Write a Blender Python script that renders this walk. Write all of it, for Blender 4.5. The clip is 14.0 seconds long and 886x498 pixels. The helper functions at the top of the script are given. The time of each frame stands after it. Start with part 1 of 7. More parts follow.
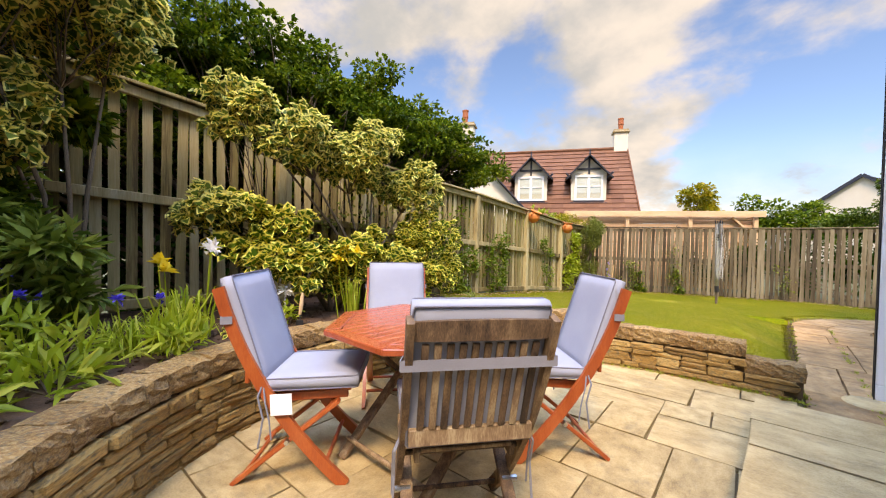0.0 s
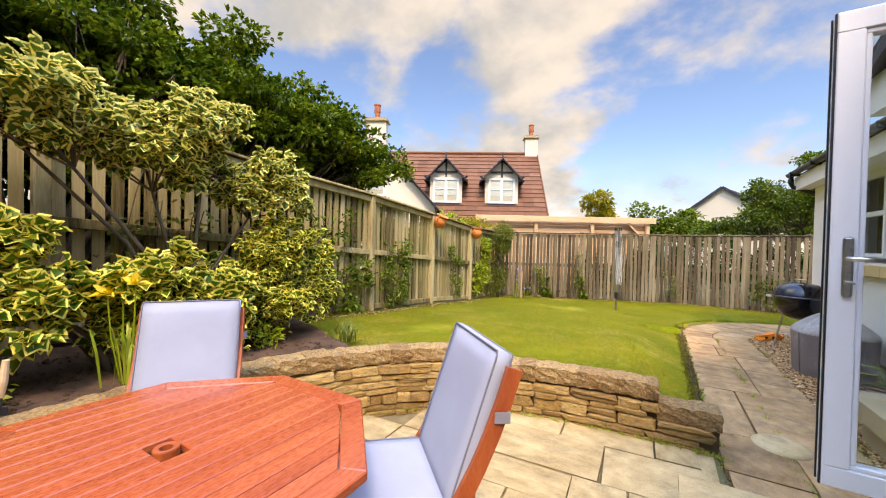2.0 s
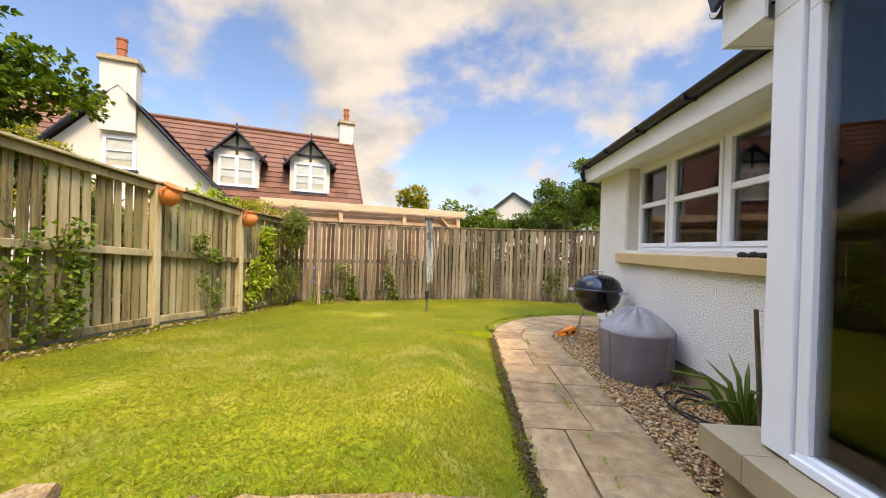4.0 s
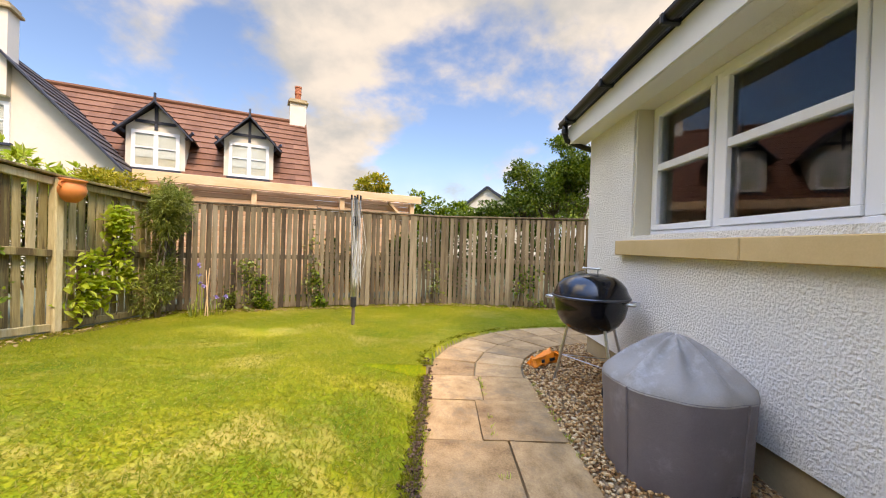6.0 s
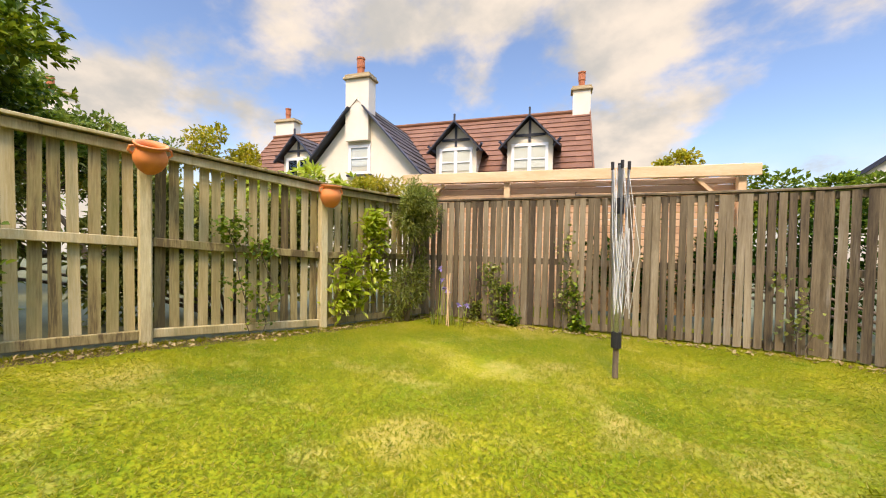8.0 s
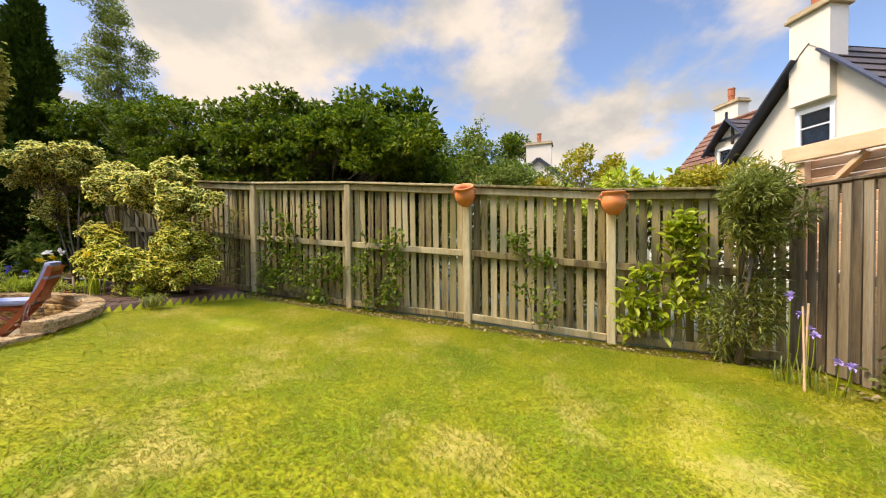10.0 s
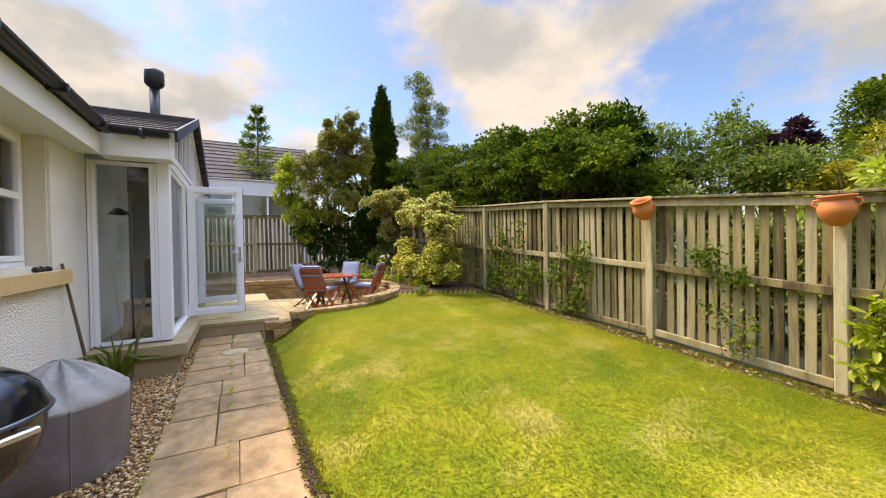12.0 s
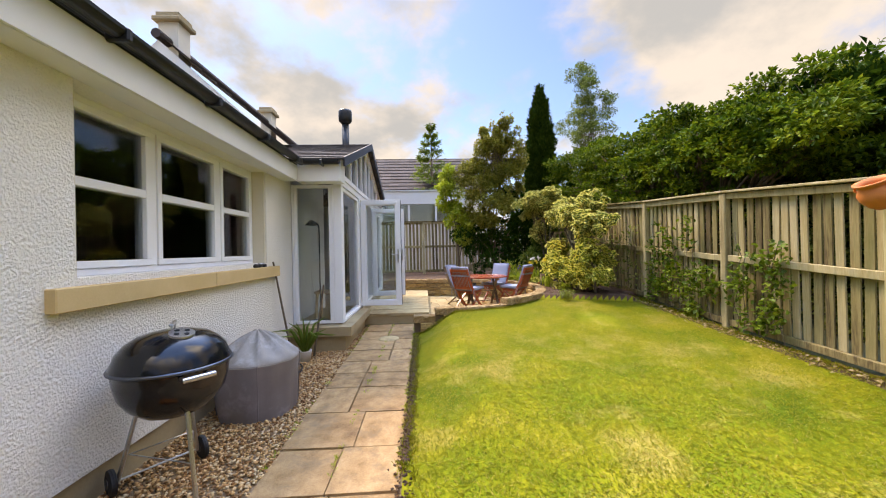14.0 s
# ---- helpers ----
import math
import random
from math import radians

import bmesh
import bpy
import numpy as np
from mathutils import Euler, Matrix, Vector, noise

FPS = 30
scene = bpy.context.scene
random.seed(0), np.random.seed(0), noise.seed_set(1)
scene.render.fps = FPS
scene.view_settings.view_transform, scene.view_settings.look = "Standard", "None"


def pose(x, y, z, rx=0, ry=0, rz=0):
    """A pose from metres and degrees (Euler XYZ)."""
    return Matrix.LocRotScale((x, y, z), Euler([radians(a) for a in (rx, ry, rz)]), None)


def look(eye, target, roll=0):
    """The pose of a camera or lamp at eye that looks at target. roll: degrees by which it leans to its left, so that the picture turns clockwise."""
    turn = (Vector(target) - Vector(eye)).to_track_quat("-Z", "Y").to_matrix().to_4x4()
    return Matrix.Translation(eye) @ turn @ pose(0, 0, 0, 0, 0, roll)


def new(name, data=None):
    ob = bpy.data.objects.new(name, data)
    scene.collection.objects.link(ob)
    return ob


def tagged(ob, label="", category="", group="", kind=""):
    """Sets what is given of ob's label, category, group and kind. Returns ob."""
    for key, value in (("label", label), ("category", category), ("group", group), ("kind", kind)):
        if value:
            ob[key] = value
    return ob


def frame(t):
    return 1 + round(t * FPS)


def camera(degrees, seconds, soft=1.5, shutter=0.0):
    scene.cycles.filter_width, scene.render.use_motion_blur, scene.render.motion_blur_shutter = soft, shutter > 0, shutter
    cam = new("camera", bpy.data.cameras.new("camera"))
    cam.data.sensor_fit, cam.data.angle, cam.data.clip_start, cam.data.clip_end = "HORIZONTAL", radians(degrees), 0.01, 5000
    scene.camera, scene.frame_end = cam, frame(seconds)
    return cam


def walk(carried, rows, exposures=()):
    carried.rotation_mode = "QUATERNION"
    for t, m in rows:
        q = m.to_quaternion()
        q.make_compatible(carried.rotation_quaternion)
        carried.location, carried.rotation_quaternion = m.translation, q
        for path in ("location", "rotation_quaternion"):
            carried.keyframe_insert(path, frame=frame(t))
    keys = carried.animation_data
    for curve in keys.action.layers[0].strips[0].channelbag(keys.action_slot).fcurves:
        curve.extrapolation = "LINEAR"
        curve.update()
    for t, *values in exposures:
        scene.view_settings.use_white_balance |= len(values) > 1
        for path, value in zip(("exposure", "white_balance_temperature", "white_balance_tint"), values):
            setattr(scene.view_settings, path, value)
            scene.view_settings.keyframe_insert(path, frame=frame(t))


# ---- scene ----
cam = camera(100.6, 14.0, soft=1.1)
PATH = [
    (0, (0.005, -0.003, 1.186), (-1.347, 1.47, 1.151), 1.3),
    (0.5, (-0.039, 0.174, 1.267), (-1.382, 1.656, 1.239), 1.2),
    (1, (-0.084, 0.398, 1.323), (-1.379, 1.922, 1.299), 1.2),
    (1.5, (-0.126, 0.659, 1.349), (-1.32, 2.263, 1.324), 1.2),
    (2, (-0.211, 1.002, 1.352), (-1.225, 2.726, 1.325), 1.4),
    (2.5, (-0.299, 1.423, 1.344), (-1.07, 3.268, 1.322), 1.5),
    (3, (-0.346, 1.91, 1.34), (-0.861, 3.842, 1.324), 1.6),
    (3.5, (-0.355, 2.425, 1.312), (-0.664, 4.401, 1.297), 1.5),
    (4, (-0.27, 2.951, 1.244), (-0.397, 4.947, 1.232), 1.6),
    (4.2, (-0.203, 3.168, 1.268), (-0.261, 5.167, 1.237), 1.7),
    (6.3, (0.298, 5.231, 1.119), (0.295, 7.231, 1.102), 1.7),
    (6.5, (0.316, 5.44, 1.128), (0.198, 7.437, 1.104), 1.7),
    (7, (0.3, 6.005, 1.123), (-0.2, 7.941, 1.082), 1.3),
    (7.5, (0.185, 6.502, 1.094), (-0.724, 8.283, 1.044), 1.0),
    (8, (0.095, 6.908, 1.126), (-1.297, 8.343, 1.075), 0.9),
    (8.5, (0.229, 7.282, 1.138), (-1.575, 8.143, 1.085), 0.4),
    (9, (0.338, 7.727, 1.183), (-1.642, 8.004, 1.13), -0.1),
    (9.2, (0.377, 7.926, 1.183), (-1.622, 7.985, 1.132), -0.3),
    (11.3, (0.653, 9.989, 1.316), (-0.725, 8.54, 1.297), -0.8),
    (11.5, (0.644, 10.114, 1.327), (-0.632, 8.575, 1.312), -0.9),
    (12, (0.508, 10.348, 1.391), (-0.464, 8.601, 1.37), -1.0),
    (12.5, (0.362, 10.486, 1.406), (-0.312, 8.603, 1.396), -1.2),
    (13, (0.154, 10.519, 1.405), (-0.26, 8.562, 1.403), -1.2),
    (13.5, (0.033, 10.52, 1.397), (-0.19, 8.532, 1.401), -1.2),
    (14, (-0.031, 10.536, 1.388), (-0.131, 8.539, 1.394), -1.2),
]
walk(cam, [(t, look(eye, target, roll)) for t, eye, target, roll in PATH], [(0.0, 1.0, 10200, 18), (14.0, 1.0, 10200, 18)])

# ---- sky and sun ----
SUN_ELEV, SUN_AZ = radians(54), radians(148)     # azimuth clockwise from +y
world = bpy.data.worlds.new("world")
scene.world = world
world.use_nodes = True


def nodes_of(tree):
    tree.nodes.clear()
    return lambda kind, **kw: _node(tree, kind, kw)


def _node(tree, kind, kw):
    n = tree.nodes.new(kind)
    for k, v in kw.items():
        if k.startswith("i_"):
            n.inputs[k[2:].replace("_", " ")].default_value = v
        else:
            setattr(n, k, v)
    return n


def ramp(n, stops, mode="LINEAR"):
    n.color_ramp.interpolation = mode
    els = n.color_ramp.elements
    while len(els) > 1:
        els.remove(els[-1])
    for k, (p, c) in enumerate(stops):
        e = els[0] if k == 0 else els.new(p)
        e.position = p
        e.color = (*c, 1) if len(c) == 3 else c
    return n


wt = world.node_tree
N = nodes_of(wt)
sky = N("ShaderNodeTexSky", sky_type="NISHITA", sun_disc=False, sun_elevation=SUN_ELEV, sun_rotation=SUN_AZ, air_density=1.0, dust_density=0.6, ozone_density=2.0)
tc = N("ShaderNodeTexCoord")
sep = N("ShaderNodeSeparateXYZ")
wt.links.new(tc.outputs["Generated"], sep.inputs[0])
zmax = N("ShaderNodeMath", operation="MAXIMUM")
wt.links.new(sep.outputs[2], zmax.inputs[0])
zmax.inputs[1].default_value = 0.0
zadd = N("ShaderNodeMath", operation="ADD")
wt.links.new(zmax.outputs[0], zadd.inputs[0])
zadd.inputs[1].default_value = 0.5
proj = N("ShaderNodeVectorMath", operation="DIVIDE")
comb = N("ShaderNodeCombineXYZ")
for k in range(3):
    wt.links.new(zadd.outputs[0], comb.inputs[k])
wt.links.new(tc.outputs["Generated"], proj.inputs[0])
wt.links.new(comb.outputs[0], proj.inputs[1])
cl = N("ShaderNodeTexNoise", i_Scale=2.1, i_Detail=9.0, i_Roughness=0.55, i_Distortion=0.1)
wt.links.new(proj.outputs[0], cl.inputs["Vector"])
mask = ramp(N("ShaderNodeValToRGB"), [(0.45, (0, 0, 0)), (0.59, (1, 1, 1))], "EASE")
wt.links.new(cl.outputs[0], mask.inputs[0])
shade = N("ShaderNodeTexNoise", i_Scale=3.6, i_Detail=7.0, i_Roughness=0.55)
wt.links.new(proj.outputs[0], shade.inputs["Vector"])
shr = ramp(N("ShaderNodeValToRGB"), [(0.34, (0.245, 0.305, 0.39)), (0.62, (0.41, 0.45, 0.51))], "EASE")
wt.links.new(shade.outputs[0], shr.inputs[0])
low = ramp(N("ShaderNodeValToRGB"), [(0.0, (0.82, 0.82, 0.82)), (0.25, (0, 0, 0))], "EASE")
wt.links.new(sep.outputs[2], low.inputs[0])
mx = N("ShaderNodeMath", operation="MAXIMUM")
wt.links.new(mask.outputs[0], mx.inputs[0])
wt.links.new(low.outputs[0], mx.inputs[1])
skys = N("ShaderNodeVectorMath", operation="MULTIPLY")
wt.links.new(sky.outputs[0], skys.inputs[0])
skys.inputs[1].default_value = (0.080, 0.112, 0.155)
mixc = N("ShaderNodeMix", data_type="RGBA")
wt.links.new(mx.outputs[0], mixc.inputs[0])
wt.links.new(skys.outputs[0], mixc.inputs[6])
wt.links.new(shr.outputs[0], mixc.inputs[7])
bg = N("ShaderNodeBackground")
bg.inputs[1].default_value = 1.0
# an overcast dome is brighter towards its top
dome = N("ShaderNodeMapRange")
dome.inputs[1].default_value, dome.inputs[2].default_value = 0.56, 0.80
dome.inputs[3].default_value, dome.inputs[4].default_value = 1.0, 7.4
wt.links.new(sep.outputs[2], dome.inputs[0])
dm = N("ShaderNodeVectorMath", operation="SCALE")
wt.links.new(mixc.outputs[2], dm.inputs[0])
wt.links.new(dome.outputs[0], dm.inputs["Scale"])
wt.links.new(dm.outputs[0], bg.inputs[0])
wo = N("ShaderNodeOutputWorld")
wt.links.new(bg.outputs[0], wo.inputs[0])

sun = new("sun", bpy.data.lights.new("sun", "SUN"))
sun.data.energy, sun.data.angle, sun.data.color = 2.0, radians(12), (1.0, 0.93, 0.82)
sd = Vector((math.sin(SUN_AZ) * math.cos(SUN_ELEV), math.cos(SUN_AZ) * math.cos(SUN_ELEV), math.sin(SUN_ELEV)))
sun.matrix_world = look(sd * 30, (0, 0, 0))


# ---- materials ----
def mat(name, stops, scale=6.0, fine=60.0, bump=0.3, rough=0.8, metal=0.0, stretch=(1, 1, 1), island=0.0, obj=0.0, dist=0.004, spec=0.4, detail=6.0, wear=None, coords="Object", coat=0.0, bumpscale=None, trans=0.0):
    """A surface: colours along a ramp that large grain, fine grain and each piece's own chance drive; fine relief by bump."""
    m = bpy.data.materials.new(name)
    m.use_nodes = True
    t = m.node_tree
    N = nodes_of(t)
    L = t.links.new
    out, p = N("ShaderNodeOutputMaterial"), N("ShaderNodeBsdfPrincipled")
    L(p.outputs[0], out.inputs[0])
    tc = N("ShaderNodeTexCoord")
    mp = N("ShaderNodeMapping")
    mp.inputs["Scale"].default_value = stretch
    L(tc.outputs[coords], mp.inputs[0])
    vec = mp.outputs[0]
    if obj or island:
        info = N("ShaderNodeObjectInfo") if obj else N("ShaderNodeNewGeometry")
        rnd = info.outputs["Random"] if obj else info.outputs["Random Per Island"]
        off = N("ShaderNodeVectorMath", operation="ADD")
        sc = N("ShaderNodeMath", operation="MULTIPLY")
        sc.inputs[1].default_value = 37.0
        L(rnd, sc.inputs[0])
        L(vec, off.inputs[0])
        L(sc.outputs[0], off.inputs[1])
        vec = off.outputs[0]
    a = N("ShaderNodeTexNoise", i_Scale=scale, i_Detail=detail, i_Roughness=0.6)
    b = N("ShaderNodeTexNoise", i_Scale=fine, i_Detail=4.0, i_Roughness=0.65)
    L(vec, a.inputs["Vector"])
    L(vec, b.inputs["Vector"])
    mixf = N("ShaderNodeMix", data_type="FLOAT")
    mixf.inputs[0].default_value = 0.35
    L(a.outputs[0], mixf.inputs[2])
    L(b.outputs[0], mixf.inputs[3])
    val = mixf.outputs[0]
    if obj or island:
        sub = N("ShaderNodeMath", operation="MULTIPLY_ADD")
        L(rnd, sub.inputs[0])
        sub.inputs[1].default_value = obj or island
        sub.inputs[2].default_value = -0.5 * (obj or island)
        add = N("ShaderNodeMath", operation="ADD")
        L(val, add.inputs[0])
        L(sub.outputs[0], add.inputs[1])
        val = add.outputs[0]
    cr = ramp(N("ShaderNodeValToRGB"), stops)
    L(val, cr.inputs[0])
    col = cr.outputs[0]
    if wear:
        wcol, wscale, lo, hi = wear
        w = N("ShaderNodeTexNoise", i_Scale=wscale, i_Detail=8.0, i_Roughness=0.7)
        L(vec, w.inputs["Vector"])
        wr = ramp(N("ShaderNodeValToRGB"), [(lo, (0, 0, 0)), (hi, (1, 1, 1))])
        L(w.outputs[0], wr.inputs[0])
        mc = N("ShaderNodeMix", data_type="RGBA")
        L(wr.outputs[0], mc.inputs[0])
        L(col, mc.inputs[6])
        mc.inputs[7].default_value = (*wcol, 1)
        col = mc.outputs[2]
    L(col, p.inputs["Base Color"])
    p.inputs["Metallic"].default_value = metal
    p.inputs["Specular IOR Level"].default_value = spec
    p.inputs["Coat Weight"].default_value = coat
    rr = N("ShaderNodeMapRange")
    rr.inputs[3].default_value, rr.inputs[4].default_value = max(0.02, rough - 0.12), min(1, rough + 0.12)
    L(b.outputs[0], rr.inputs[0])
    L(rr.outputs[0], p.inputs["Roughness"])
    if bump:
        bm_ = N("ShaderNodeBump")
        bm_.inputs["Strength"].default_value, bm_.inputs["Distance"].default_value = bump, dist
        if bumpscale:
            c = N("ShaderNodeTexNoise", i_Scale=bumpscale, i_Detail=3.0, i_Roughness=0.6)
            L(vec, c.inputs["Vector"])
            L(c.outputs[0], bm_.inputs["Height"])
        else:
            L(mixf.outputs[0], bm_.inputs["Height"])
        L(bm_.outputs[0], p.inputs["Normal"])
    if trans:
        tr = N("ShaderNodeBsdfTranslucent")
        L(col, tr.inputs[0])
        ms = N("ShaderNodeMixShader")
        ms.inputs[0].default_value = trans
        L(p.outputs[0], ms.inputs[1])
        L(tr.outputs[0], ms.inputs[2])
        L(ms.outputs[0], out.inputs[0])
    return m


def leafmat(name, cols, trans=0.35, rim=None, rough=0.45, rimsize=0.3, spec=0.3):
    """Leaves: each with its own green, light passing through; with rim, a paler edge round a green middle."""
    m = bpy.data.materials.new(name)
    m.use_nodes = True
    t = m.node_tree
    N = nodes_of(t)
    L = t.links.new
    out, p = N("ShaderNodeOutputMaterial"), N("ShaderNodeBsdfPrincipled")
    g = N("ShaderNodeNewGeometry")
    tc = N("ShaderNodeTexCoord")
    nz = N("ShaderNodeTexNoise", i_Scale=1.7, i_Detail=3.0)
    L(tc.outputs["Object"], nz.inputs["Vector"])
    mm = N("ShaderNodeMath", operation="MULTIPLY_ADD")
    L(nz.outputs[0], mm.inputs[0])
    mm.inputs[1].default_value = 0.9
    sc = N("ShaderNodeMath", operation="MULTIPLY_ADD")
    L(g.outputs["Random Per Island"], sc.inputs[0])
    sc.inputs[1].default_value, sc.inputs[2].default_value = 0.7, -0.3
    L(sc.outputs[0], mm.inputs[2])
    cr = ramp(N("ShaderNodeValToRGB"), [(k / max(1, len(cols) - 1), c) for k, c in enumerate(cols)])
    L(mm.outputs[0], cr.inputs[0])
    col = cr.outputs[0]
    if rim:
        uv = N("ShaderNodeSeparateXYZ")
        L(tc.outputs["UV"], uv.inputs[0])
        d = []
        for k in range(2):
            s1 = N("ShaderNodeMath", operation="SUBTRACT")
            L(uv.outputs[k], s1.inputs[0])
            s1.inputs[1].default_value = 0.5
            s2 = N("ShaderNodeMath", operation="ABSOLUTE")
            L(s1.outputs[0], s2.inputs[0])
            d.append(s2)
        s3 = N("ShaderNodeMath", operation="ADD")
        L(d[0].outputs[0], s3.inputs[0])
        L(d[1].outputs[0], s3.inputs[1])
        wob = N("ShaderNodeTexNoise", i_Scale=40.0)
        L(tc.outputs["Object"], wob.inputs["Vector"])
        s4 = N("ShaderNodeMath", operation="MULTIPLY_ADD")
        L(wob.outputs[0], s4.inputs[0])
        s4.inputs[1].default_value = 0.3
        L(s3.outputs[0], s4.inputs[2])
        st = ramp(N("ShaderNodeValToRGB"), [(rimsize + 0.13, (0, 0, 0)), (rimsize + 0.2, (1, 1, 1))])
        L(s4.outputs[0], st.inputs[0])
        mc = N("ShaderNodeMix", data_type="RGBA")
        L(st.outputs[0], mc.inputs[0])
        L(col, mc.inputs[6])
        mc.inputs[7].default_value = (*rim, 1)
        col = mc.outputs[2]
    L(col, p.inputs["Base Color"])
    p.inputs["Roughness"].default_value = rough
    p.inputs["Specular IOR Level"].default_value = spec
    tr = N("ShaderNodeBsdfTranslucent")
    L(col, tr.inputs[0])
    ms = N("ShaderNodeMixShader")
    ms.inputs[0].default_value = trans
    L(p.outputs[0], ms.inputs[1])
    L(tr.outputs[0], ms.inputs[2])
    L(ms.outputs[0], out.inputs[0])
    return m


def glassmat(name, tint=(0.9, 0.95, 0.95), refl=1.0):
    m = bpy.data.materials.new(name)
    m.use_nodes = True
    t = m.node_tree
    N = nodes_of(t)
    L = t.links.new
    out = N("ShaderNodeOutputMaterial")
    fr = N("ShaderNodeFresnel", i_IOR=1.65)
    tp = N("ShaderNodeBsdfTransparent")
    tp.inputs[0].default_value = (*tint, 1)
    gl = N("ShaderNodeBsdfGlossy")
    gl.inputs["Roughness"].default_value = 0.0
    ms = N("ShaderNodeMixShader")
    L(fr.outputs[0], ms.inputs[0])
    L(tp.outputs[0], ms.inputs[1])
    L(gl.outputs[0], ms.inputs[2])
    L(ms.outputs[0], out.inputs[0])
    return m


def plain(name, c, rough=0.5, metal=0.0, bump=0.08, var=0.12, coat=0.0, fine=200.0, scale=5.0):
    d = tuple(x * (1 - var) for x in c)
    u = tuple(min(1, x * (1 + var)) for x in c)
    return mat(name, [(0.3, d), (0.7, u)], scale, fine, bump, rough, metal, dist=0.001, coat=coat)


